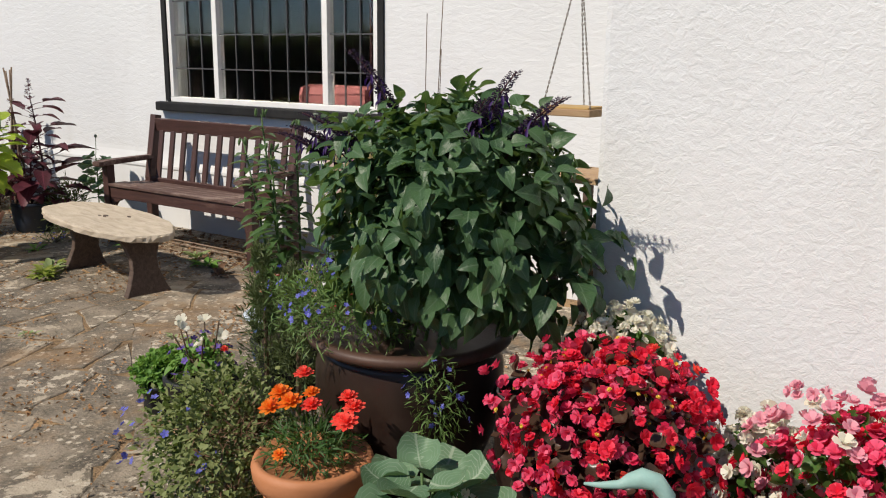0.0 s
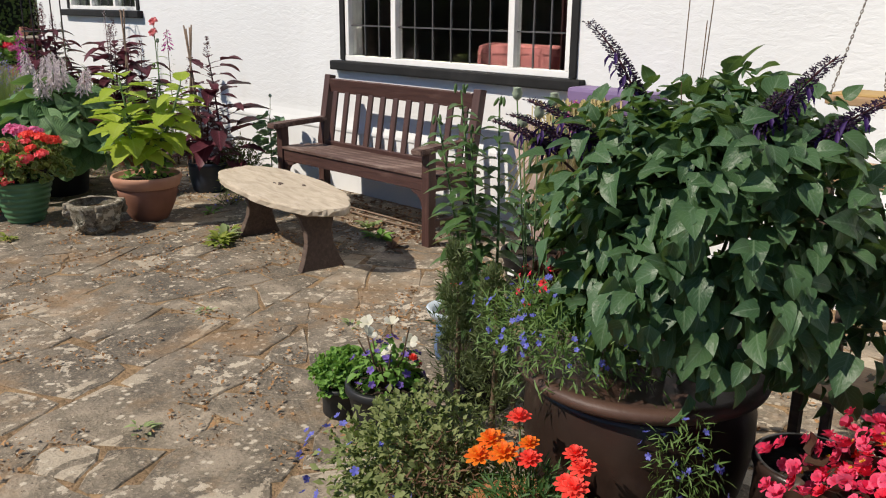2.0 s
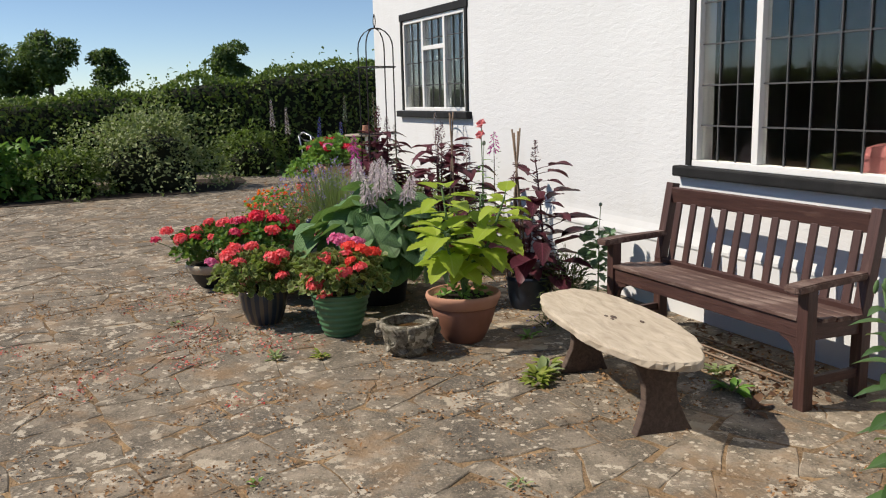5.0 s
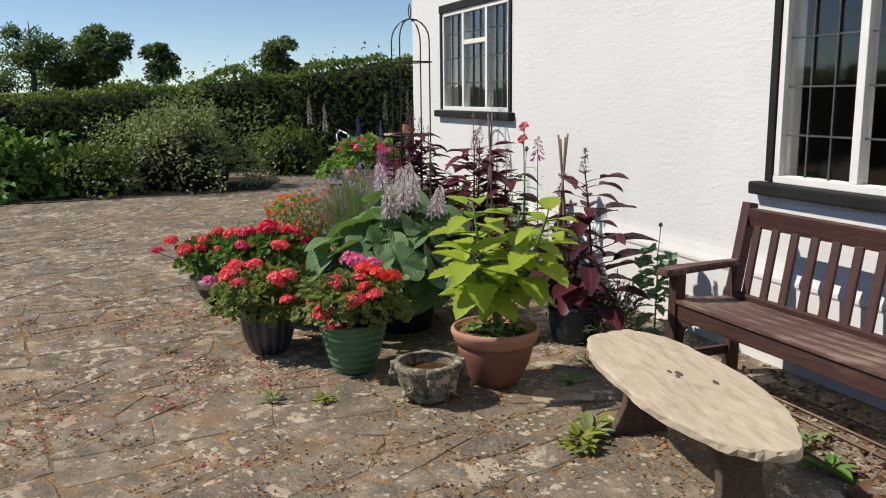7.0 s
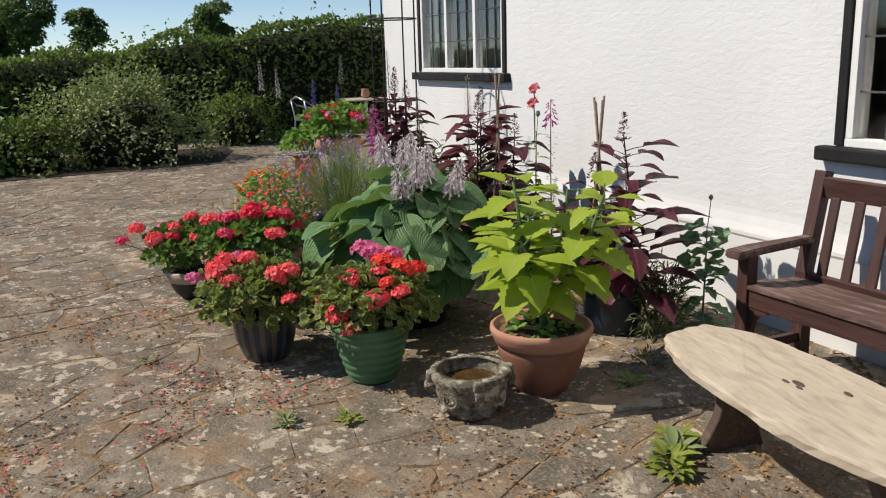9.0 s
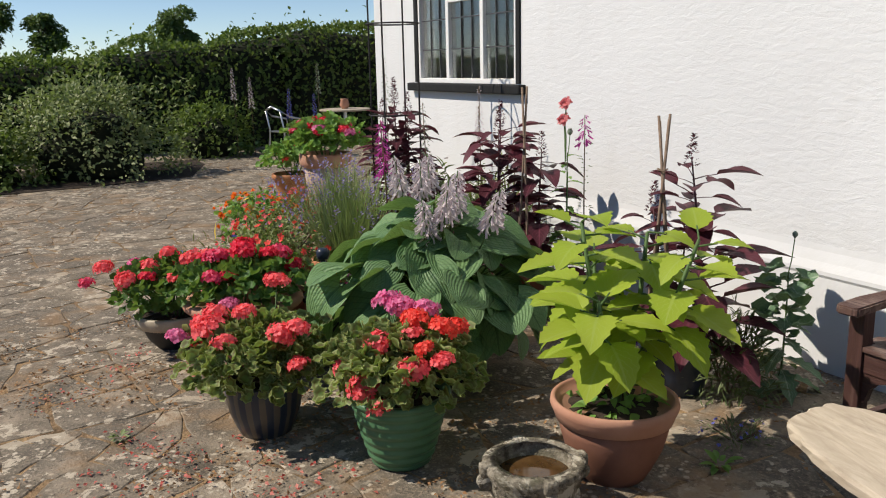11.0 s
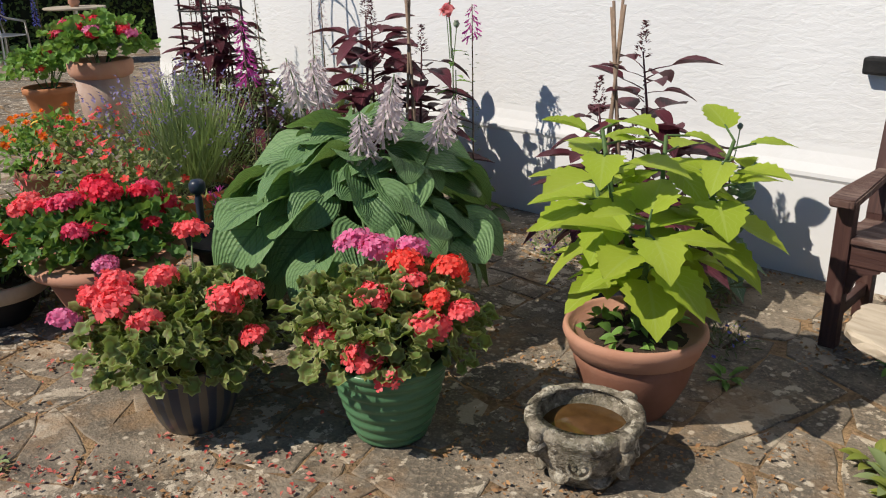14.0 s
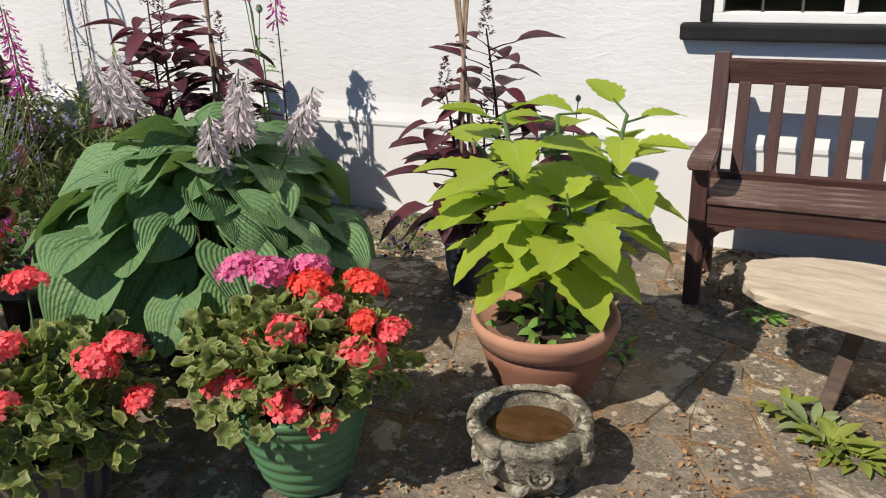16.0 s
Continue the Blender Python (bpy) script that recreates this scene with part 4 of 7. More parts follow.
pot(g, walls_of([(0.095, 0), (0.105, 0.008), (0.125, 0.05), (0.145, 0.11), (0.155, 0.17), (0.157, 0.20), (0.150, 0.215), (0.158, 0.225), (0.156, 0.235)]), STRIPED, None, None, 0.2, 0.14, label="dark blue ceramic pot with brown runs")

# terracotta bowl of crimson geraniums
g = geranium(-7.46, 1.54, "crimson geraniums in a broad footed terracotta bowl", spread(5, 13, 0.27, 0.60, ("red", "red", "rose", "red"), (0.9, 1.35)) + [(0.27, -0.12, 0.42, "pink", 1.0), (-0.2, -0.2, 0.55, "coral", 1.2)],
             (0, 0, 0.44), (0.30, 0.30, 0.13), 520, L_GERAN2, 13)
pot(g, walls_of([(0.12, 0), (0.125, 0.02), (0.10, 0.05), (0.105, 0.07), (0.17, 0.17), (0.215, 0.28), (0.228, 0.325)], 0.018), TERRA,
    [(0.224, 0.325), (0.275, 0.335), (0.288, 0.35), (0.285, 0.372), (0.265, 0.382), (0.235, 0.376), (0.222, 0.36)], TERRA_RIM, 0.345, 0.225, label="tapered terracotta bowl", rim_label="rolled pale terracotta rim")

# cream bowl behind it
g = geranium(-8.03, 1.28, "red and pink geraniums in a cream ceramic bowl", spread(8, 14, 0.30, 0.50, ("coral", "red", "coral", "pink"), (0.9, 1.25)) + [(0.1, -0.42, 0.42, "rose", 0.9), (-0.05, -0.33, 0.46, "coral", 1.1)],
             (0, 0, 0.31), (0.27, 0.30, 0.17), 460, L_GERAN2, 14)
pot(g, walls_of([(0.10, 0), (0.11, 0.01), (0.15, 0.06), (0.175, 0.12), (0.19, 0.14)], 0.014), BLACKPLASTIC,
    [(0.186, 0.125), (0.20, 0.13), (0.21, 0.16), (0.215, 0.19), (0.208, 0.198), (0.19, 0.195), (0.18, 0.16)], CREAM, 0.17, 0.18, label="dark bowl foot", rim_label="cream glazed upper band")


# ---- lime-leaved plant in terracotta ----
BIG_LEAVES = []
for k, (fold, droop, wave) in enumerate(((0.12, 0.16, 0.012), (0.07, 0.28, 0.016), (0.18, 0.10, 0.010), (0.10, 0.40, 0.014))):
    me = Cloud().add(blade(0.80, 13, fold, droop, 0.37, 0.17, wave), [np.eye(4)]).mesh("lime_leaf")
    me.materials.append(L_LIME)
    BIG_LEAVES.append(me)


def lime_plant():
    e = thing("potted_lime_plant", -5.75, 2.475, 0, "lime-green large-leaved shrub in a rimmed terracotta pot", "potted plant")
    e.matrix_basis = e.matrix_basis @ Matrix.Diagonal((1, 1, 1.09, 1))
    pot(e, walls_of([(0.105, 0), (0.115, 0.008), (0.142, 0.05), (0.172, 0.11), (0.190, 0.17), (0.196, 0.22)], 0.015), TERRA,
        [(0.194, 0.205), (0.206, 0.208), (0.215, 0.235), (0.221, 0.245), (0.226, 0.258), (0.223, 0.272), (0.214, 0.278), (0.205, 0.272), (0.190, 0.25)], TERRA_RIM, 0.246, 0.186, label="brown terracotta pot", rim_label="pale rolled terracotta rim")
    rng = random.Random(21)
    trunk = Cloud().tube([(0, 0, 0.2), (0.01, 0.01, 0.32), (0.0, 0.02, 0.42)], [0.018, 0.016, 0.012], 7)
    branches = [((0.01, 0.01, 0.32), (0.13, 0.13, 0.58), (0.17, 0.20, 0.80)), ((0.0, 0.02, 0.42), (-0.06, -0.06, 0.62), (-0.10, -0.08, 0.84)),
                ((0.0, 0.0, 0.30), (-0.15, 0.02, 0.48), (-0.22, 0.06, 0.70)), ((0.0, 0.01, 0.34), (0.10, -0.12, 0.5), (0.12, -0.16, 0.64)), ((0, 0, 0.4), (0.0, 0.1, 0.6), (-0.02, 0.14, 0.80))]
    for b in branches:
        trunk.tube(b, [0.012, 0.009, 0.006], 6)
    trunk.part("stem", STALK, e, "pale green branching stem")
    turn = 0.0
    for bi, b in enumerate(branches):
        pts = [Vector(p) for p in b]
        count = 17 if bi < 2 else 14
        for i in range(count):
            u = 0.22 + 0.78 * i / (count - 1)
            p = pts[0].lerp(pts[1], u * 2) if u < 0.5 else pts[1].lerp(pts[2], u * 2 - 1)
            turn += 2.4
            tipness = u ** 2
            a = turn + rng.uniform(-0.3, 0.3)
            size = rng.uniform(0.15, 0.225) if u < 0.85 else rng.uniform(0.13, 0.19)
            out = Vector((p.x, p.y, 0)) * 1.6 + Vector((math.cos(a), math.sin(a), 0)) * 0.75
            out.normalize()
            lift = -0.12 + 0.34 * tipness + rng.uniform(-0.32, 0.3)
            way = Vector((out.x, out.y, lift)).normalized()
            q = p + way * 0.05
            m = frames_of([q], [way], [(0.6 * out.x, 0.6 * out.y, 1.0)], size)[0]
            Cloud().tube([p, p.lerp(q, 0.5), q + way * 0.02], 0.0035, 5).part("petiole", STALK, e)
            link("leaf", BIG_LEAVES[rng.randrange(4)], None, e, one(m), "" if i else "large toothed lime-green leaf")
    low = Cloud()
    r2 = np.random.default_rng(6)
    low.add(OVATE, scatter(r2, 70, (0, 0, 0.245), (0.17, 0.17, 0.06), (0.03, 0.06), 0.0, 0.4))
    low.part("undergrowth", L_HERB, e, "small green seedlings on the soil")
    return e


lime_plant()


# ---- hosta ----
def hosta_leaf_mesh(seed):
    rng = random.Random(seed)
    nu, nv = 14, 10
    V, F, U = [], [], []
    droop, cup, spreadw = rng.uniform(0.15, 0.42), rng.uniform(-0.12, 0.32), rng.uniform(0.0, 0.09)
    for i in range(nu + 1):
        u = i / nu
        w = (0.46 + spreadw) * (math.sin(math.pi * min(1, u * 0.96 + 0.04) ** 0.66)) ** 0.66
        if i == nu:
            w = 0.004
        for j in range(nv + 1):
            v = j / nv - 0.5
            back = 0.26 * (abs(v) * 2) ** 1.4 * max(0, 1 - u * 3.2)
            ribs = 0.004 * math.cos(abs(v) * 2 * 2 * math.pi) * math.sin(math.pi * u)
            pucker = (0.006 * math.sin(u * 34 + abs(v) * 9) + 0.016 * math.sin(u * 9 + seed * 2 + v * 7)) * math.sin(math.pi * u)
            z = -droop * u ** 1.9 + cup * (abs(v) * 2) ** 1.4 * 0.5 * math.sin(math.pi * min(1, u + 0.12)) + ribs + pucker
            V.append((u * 0.9 - back, v * 2 * w, z))
            U.append((u, v + 0.5))
    for i in range(nu):
        for j in range(nv):
            a = i * (nv + 1) + j
            F.append((a, a + nv + 1, a + nv + 2, a + 1))
    me = Cloud().add((np.array(V), F, np.array(U)), [np.eye(4)]).mesh("hosta_leaf")
    me.materials.append(L_HOSTA)
    return me


HOSTA = [hosta_leaf_mesh(s) for s in (1, 2, 3, 4, 5, 6)]


def drooping_spike(c, stalk, base, top, n, size, rng, tpl=BELL, lean=0.15, length=0.2, droop=1.0):
    """A flower spike: a stalk into one cloud, bells round its top into another."""
    base, top = Vector(base), Vector(top)
    mid = base.lerp(top, 0.6) + Vector((rng.uniform(-0.02, 0.02), rng.uniform(-0.02, 0.02), 0))
    stalk.tube([base, mid, top], [0.005, 0.004, 0.0025], 5)
    ax = (top - mid).normalized()
    pos, way, up = [], [], []
    for i in range(n):
        u = i / n
        p = top - ax * (length * u)
        a = 2.4 * i
        d = Vector((math.cos(a), math.sin(a), 0.2))
        pos.append(tuple(p + d * 0.012 * (0.5 + u)))
        up.append((d.x, d.y, -droop))
        way.append((-d.y, d.x, 0.1))
    s = np.array([size * (0.55 + 0.6 * i / n) for i in range(n)])
    c.add(tpl, frames_of(pos, way, up, s))


def hosta():
    e = thing("potted_hosta", -6.92, 2.32, 0, "large blue-green ribbed hosta with pale lilac flowers in a dark pot", "potted plant")
    e.matrix_basis = e.matrix_basis @ Matrix.Diagonal((1, 1, 1.06, 1))
    pot(e, walls_of([(0.17, 0), (0.18, 0.01), (0.20, 0.13), (0.215, 0.25), (0.225, 0.26), (0.223, 0.285)], 0.012), BLACKPLASTIC, None, None, 0.25, 0.205, label="black plastic tub")
    rng = random.Random(9)
    layers = ((20, 0.34, -0.7, 0.205, 0.40, 1.0), (24, 0.44, -0.45, 0.21, 0.43, 0.9), (24, 0.54, -0.3, 0.21, 0.37, 0.8), (20, 0.63, -0.1, 0.20, 0.28, 0.6), (15, 0.70, 0.05, 0.19, 0.18, 0.35), (9, 0.75, 0.4, 0.165, 0.07, 0.2))
    for count, z, lift, size, r, face in layers:
        off = rng.uniform(0, 6)
        for i in range(count):
            a = off + 2 * math.pi * i / count + rng.uniform(-0.18, 0.18)
            d = Vector((math.cos(a), math.sin(a), 0))
            rr = r * rng.uniform(0.78, 1.12)
            p = d * rr + Vector((0, 0, z + rng.uniform(-0.05, 0.05)))
            way = Vector((d.x, d.y, lift + rng.uniform(-0.35, 0.35)))
            side = Vector((-d.y, d.x, 0)) * rng.uniform(-0.75, 0.75)
            m = frames_of([p], [way + side], [(d.x * face + rng.uniform(-0.55, 0.55), d.y * face + rng.uniform(-0.55, 0.55), 0.9)], size * rng.uniform(0.8, 1.25))[0]
            link("leaf", HOSTA[rng.randrange(6)], None, e, one(m), "broad ribbed blue-green leaf" if i == 0 else "")
            Cloud().tube([(d.x * 0.04, d.y * 0.04, 0.28), (d.x * rr * 0.6, d.y * rr * 0.6, z - 0.03), tuple(p)], 0.005, 5).part("leaf_stalk", STALK, e)
    for bx, by, tx, ty, tz in ((-0.05, -0.02, -0.34, -0.05, 1.02), (0.06, -0.02, 0.30, -0.06, 0.98), (0.05, 0.0, 0.22, 0.02, 1.0), (0.08, 0.03, 0.42, 0.12, 0.94),
                               (-0.02, 0.03, -0.42, 0.12, 0.98), (0.05, -0.05, 0.24, -0.16, 0.90), (-0.1, 0.05, -0.5, 0.2, 1.0)):
        st, fl = Cloud(), Cloud()
        drooping_spike(fl, st, (bx, by, 0.3), (tx, ty, tz - 0.05), 32, 0.056, rng, BELL, 0.15, 0.17, 1.1)
        stalk = st.part("flower_stalk", STALK, e)
        fl.part("flower_spike", P_MAUVE, stalk, "pale lilac drooping hosta flowers")
    return e


hosta()


# ---- carved stone urn with rain water ----
def urn():
    e = thing("stone_urn", -5.65, 2.085, 0, "small lichened cast-stone urn with carved rosettes, holding rain water", "urn", rz=-58)
    e.matrix_basis = e.matrix_basis @ Matrix.Diagonal((1.07, 1.07, 1.05, 1))
    body = walls_of([(0.085, 0), (0.095, 0.008), (0.10, 0.022), (0.118, 0.05), (0.132, 0.08), (0.140, 0.11), (0.142, 0.135), (0.150, 0.15), (0.158, 0.165), (0.156, 0.18), (0.148, 0.185)], 0.032, 0.09)
    u = part("bowl", lathe(body, 64, lambda a, z: 1 + 0.012 * math.sin(4 * a) * (z / 0.18) + 0.0025 * math.sin(23 * a + z * 60)), URN, e, "pitted cast-stone bowl", True)
    part("water", disc(0.124, 0.140, 40, None, 0.0), WATER, e, "brown standing rain water", True)
    for i in range(4):
        a = math.pi / 2 * i + math.pi / 4
        m = pose(0, 0, 0, 0, 0, math.degrees(a))
        bm = block(0.130, 0.170, -0.022, 0.022, 0.148, 0.189, 0.010)
        part("lug", bm, URN, e, smooth=True, m=m)
        part("scroll", lathe([(0.022, -0.018), (0.027, -0.01), (0.027, 0.01), (0.022, 0.018), (0.01, 0.014)], 18), URN, e, m=m @ pose(0.152, 0, 0.130, 90, 0, 0), smooth=True)
        m = pose(0, 0, 0, 0, 0, math.degrees(a) + 45) @ pose(0.133, 0, 0.098, 0, 78, 0)
        ring = bmesh.new()
        k, q = 28, 8
        vs = [[ring.verts.new(((0.030 + 0.0045 * math.cos(v)) * math.cos(w), (0.030 + 0.0045 * math.cos(v)) * math.sin(w), 0.0055 * math.sin(v) + 0.002)) for v in [2 * math.pi * j / q for j in range(q)]] for w in [2 * math.pi * i_ / k for i_ in range(k)]]
        for i_ in range(k):
            for j in range(q):
                ring.faces.new((vs[i_][j], vs[(i_ + 1) % k][j], vs[(i_ + 1) % k][(j + 1) % q], vs[i_][(j + 1) % q]))
        ros = part("rosette", ring, URN, e, "carved rosette", True, m)
        for j in range(6):
            part("rosette_petal", lathe([(0.003, -0.002), (0.0075, 0.003), (0.005, 0.008), (0.001, 0.009)], 8), URN, ros, smooth=True, m=pose(0.014 * math.cos(j * math.pi / 3), 0.014 * math.sin(j * math.pi / 3), 0))
        for s in (-1, 1):
            part("volute", lathe([(0.030, -0.006), (0.034, 0.0), (0.028, 0.006), (0.024, 0.0), (0.018, 0.005), (0.008, 0.002)], 20), URN, e, smooth=True, m=pose(0, 0, 0, 0, 0, math.degrees(a) + 45 + s * 26) @ pose(0.116, 0, 0.058, 0, 68, 0))
    return e


urn()


# ---- dark amaranths with canes ----
AMARANTH_LEAF = []
for droop in (0.25, 0.45, 0.1):
    V, F, U = blade(0.55, 6, 0.2, droop, 0.4, 0.0, 0.015)
    me = Cloud().add((V + (0.55, 0, 0), F, U), [np.eye(4)]).tube([(0, 0, 0), (0.3, 0, 0.02), (0.58, 0, 0)], [0.02, 0.016, 0.012], 4).mesh("amaranth_leaf")
    me.materials.append(L_PURPLE)
    AMARANTH_LEAF.append(me)


def amaranth(e, x, y, z0, z1, n, size, seed, side=0):
    rng = random.Random(seed)
    lean = Vector((rng.uniform(-0.05, 0.05), rng.uniform(-0.05, 0.05), 0))
    pts = [Vector((x, y, z0)).lerp(Vector((x, y, z1)), t) + lean * t * t for t in (0, 0.35, 0.7, 1.0)]
    st = Cloud().tube(pts, [0.009, 0.008, 0.006, 0.003], 6)
    stem = st.part("stem", STALK_PURPLE, e, "dark purple stem")
    for i in range(n):
        u = 0.08 + 0.86 * i / n
        p = pts[0].lerp(pts[3], u)
        a = 2.4 * i + rng.uniform(-0.4, 0.4)
        d = Vector((math.cos(a), math.sin(a), 0))
        s_ = size * rng.uniform(0.7, 1.3) * (1.25 - 0.55 * u)
        m = frames_of([p], [(d.x, d.y, rng.uniform(-0.2, 0.5))], [(d.x * 0.2, d.y * 0.2, 1)], s_)[0]
        link("leaf", AMARANTH_LEAF[i % 3], None, stem, one(m), "" if i else "dark purple pointed leaf")
    pl = Cloud()
    rr = np.random.default_rng(seed)
    k = 110
    t = rr.random(k)
    ang = rr.uniform(0, 6.28, k)
    rad = 0.022 * (1 - t) + 0.003
    P = np.array(pts[3]) + np.stack((np.cos(ang) * rad, np.sin(ang) * rad, t * 0.14 - 0.03), 1)
    pl.add(SIMPLE, frames_of(P, np.stack((np.cos(ang), np.sin(ang), 0.8 + 0 * ang), 1), (0, 0, 1), rr.uniform(0.012, 0.022, k)))
    pl.part("plume", L_PURPLE, stem, "dark red flower plume")


def canes(e, x, y, z0, z1, seed, n=4, spread_=0.05):
    rng = random.Random(seed)
    for i in range(n):
        a = 6.28 * i / n
        d = Vector((math.cos(a), math.sin(a), 0))
        p, q = Vector((x, y, z0)) + d * spread_ * 1.6, Vector((x, y, z1 + rng.uniform(-0.04, 0.04))) - d * spread_ * 0.6
        Cloud().tube([p, p.lerp(q, 0.5) + Vector((0.004, 0.003, 0)), q], [0.0075, 0.007, 0.006], 6).part("cane", CANE, e, "weathered support cane")
    Cloud().tube([(x + 0.022 * math.cos(t), y + 0.022 * math.sin(t), z0 + (z1 - z0) * 0.78 + 0.004 * math.sin(2 * t)) for t in np.linspace(0, 6.28, 12)], 0.003, 5).part("twine", CANE, e)


a2 = thing("potted_amaranth", -6.28, 3.20, 0, "dark purple amaranth tied to old canes in a dark blue pot", "potted plant", "amaranths")
pot(a2, walls_of([(0.12, 0), (0.13, 0.01), (0.15, 0.1), (0.155, 0.2), (0.165, 0.205), (0.163, 0.23)]), BLUEPOT, None, None, 0.2, 0.145)
amaranth(a2, 0.06, 0.08, 0.2, 1.03, 44, 0.20, 31)
amaranth(a2, -0.08, -0.02, 0.2, 0.82, 30, 0.16, 32)
amaranth(a2, 0.02, -0.02, 0.2, 0.66, 22, 0.14, 36)
canes(a2, -0.03, -0.08, 0.2, 1.22, 3)
a1 = thing("potted_amaranth", -7.72, 3.22, 0, "tall dark purple amaranth with canes in a terracotta pot", "potted plant", "amaranths")
pot(a1, walls_of([(0.13, 0), (0.14, 0.01), (0.16, 0.12), (0.175, 0.22), (0.19, 0.225), (0.188, 0.26)]), TERRA, None, None, 0.22, 0.16)
amaranth(a1, -0.22, 0.0, 0.22, 1.12, 54, 0.21, 33)
amaranth(a1, -0.05, -0.1, 0.22, 1.08, 50, 0.21, 34)
amaranth(a1, 0.1, 0.08, 0.22, 0.95, 38, 0.19, 35)
canes(a1, 0.2, -0.07, 0.22, 1.30, 5, 3, 0.03)


# ---- poppies and foxgloves by the wall ----
def lobed(c, rng, n, base, height, size, stalk):
    pos, way, up, sz = [], [], [], []
    for i in range(n):
        u = (i + 0.5) / n
        a = 2.4 * i
        d = (math.cos(a), math.sin(a))
        pos.append((base[0] + d[0] * 0.01, base[1] + d[1] * 0.01, base[2] + height * u))
        way.append((d[0], d[1], 0.35 - 0.5 * (1 - u)))
        up.append((d[0] * 0.2, d[1] * 0.2, 1))
        sz.append(size * (1.15 - 0.7 * u) * rng.uniform(0.8, 1.2))
    c.add(blade(0.5, 9, 0.15, 0.4, 0.45, 0.4), frames_of(pos, way, up, sz))
    stalk.tube([base, (base[0] + 0.01, base[1], base[2] + height * 0.5), (base[0], base[1] + 0.01, base[2] + height)], [0.006, 0.005, 0.003], 5)


e = thing("poppy", -7.48, 3.40, 0, "tall poppy with ruffled pink flowers growing at the wall foot", "flower", "flowers by the wall")
rng = random.Random(3)
st, lv = Cloud(), Cloud()
lobed(lv, rng, 20, (0, 0, 0), 0.95, 0.16, st)
lobed(lv, rng, 14, (0.05, -0.03, 0), 0.85, 0.13, st)
st.tube([(0, 0, 0.95), (-0.01, 0, 1.1), (0, 0, 1.22)], 0.0035, 5), st.tube([(0, 0, 0.9), (0.0, 0, 1.05), (-0.02, 0, 1.13)], 0.0035, 5)
st.part("stem", STALK, e)
lv.part("leaves", L_HERB, e, "lobed pale green leaves")
for p in ((0, 0, 1.22), (-0.02, 0, 1.13)):
    f = Cloud()
    r = np.random.default_rng(4)
    f.add(FIVE, blooms(r, 16, p, (0.022, 0.022, 0.015), (0.05, 0.065), -0.5))
    f.part("flower", petal("poppy_petal", (0.75, 0.2, 0.22), (0.8, 0.3, 0.3)) if p[2] > 1.2 else bpy.data.materials["poppy_petal"], e, "ruffled pink poppy flower")
for x, y, z in ((-0.05, 0.02, 1.12), (0.04, 0.0, 1.05)):
    Cloud().tube([(x * 0.2, y * 0.2, 0.85), (x, y, z)], 0.0025, 5).part("stem", STALK, e)
    part("seed_pod", lathe([(0.004, z), (0.014, z + 0.01), (0.016, z + 0.022), (0.010, z + 0.033), (0.013, z + 0.036), (0.004, z + 0.038)], 12), P_LIMEFLOWER, e, "grey-green poppy pod", True, Matrix.Translation((x, y, 0)))


def foxglove(x, y, z1, n, length, material, label, size=0.045, bare=True, group="flowers by the wall"):
    e = thing("foxglove", x, y, 0, label, "flower", group)
    rng = random.Random(int(abs(x * 100)))
    st, fl, lv = Cloud(), Cloud(), Cloud()
    drooping_spike(fl, st, (0, 0, 0), (0.03, -0.03, z1), n, size, rng, BELL, 0.1, length, 0.8)
    if bare:
        k = 60
        r = np.random.default_rng(7)
        t = r.random(k)
        a = r.uniform(0, 6.28, k)
        P = np.stack((0.02 * np.cos(a), 0.02 * np.sin(a), 0.25 + (z1 - length - 0.25) * t), 1)
        lv.add(SIMPLE, frames_of(P, np.stack((np.cos(a), np.sin(a), 0.4 + 0 * a), 1), (0, 0, 1), r.uniform(0.018, 0.03, k)))
    r = np.random.default_rng(8)
    lv.add(OVATE, scatter(r, 16, (0, 0, 0.08), (0.1, 0.1, 0.12), (0.10, 0.17), 0.0, 0.5))
    stem = st.part("stem", STALK_BROWN, e)
    fl.part("flower_spike", material, stem)
    lv.part("leaves", L_LILY, e)
    return e


foxglove(-7.43, 3.50, 1.16, 16, 0.16, P_MAGENTA, "magenta foxglove gone partly to seed by the white wall")
foxglove(-7.85, 2.45, 1.16, 34, 0.30, P_MAGENTA, "tall magenta foxglove spike beside the hosta")
for x, y, z, m in ((-8.6, 3.45, 1.3, P_MAUVE), (-8.9, 3.6, 1.15, P_MAUVE), (-8.2, 3.5, 1.0, P_MAUVE), (-9.7, 3.2, 1.5, P_LIMEFLOWER), (-8.75, 3.1, 1.2, P_LIMEFLOWER)):
    foxglove(x, y, z, 40, 0.35, m, "slender pale seed-headed spire by the white wall", 0.022)

# lobed green plant beside the bench
e = thing("wall_weed", -6.05, 3.60, 0, "self-sown poppy with lobed green leaves at the wall", "flower", "flowers by the wall")
st, lv = Cloud(), Cloud()
lobed(lv, random.Random(5), 30, (0, 0, 0), 0.54, 0.17, st)
st.tube([(0, 0, 0.5), (0.02, 0, 0.6), (0.03, 0, 0.7)], 0.0025, 5)
r = np.random.default_rng(31)
k = 18
a = np.arange(k) * 2.4
P = np.stack((0.035 * np.cos(a), 0.035 * np.sin(a), 0.26 + 0.30 * np.arange(k) / k), 1)
lv.add(SCALLOP, frames_of(P, np.stack((np.cos(a), np.sin(a), r.uniform(-0.3, 0.5, k)), 1), (0, -0.5, 1), r.uniform(0.07, 0.115, k)))
st.part("stem", STALK, e), lv.part("leaves", L_CABBAGE, e)
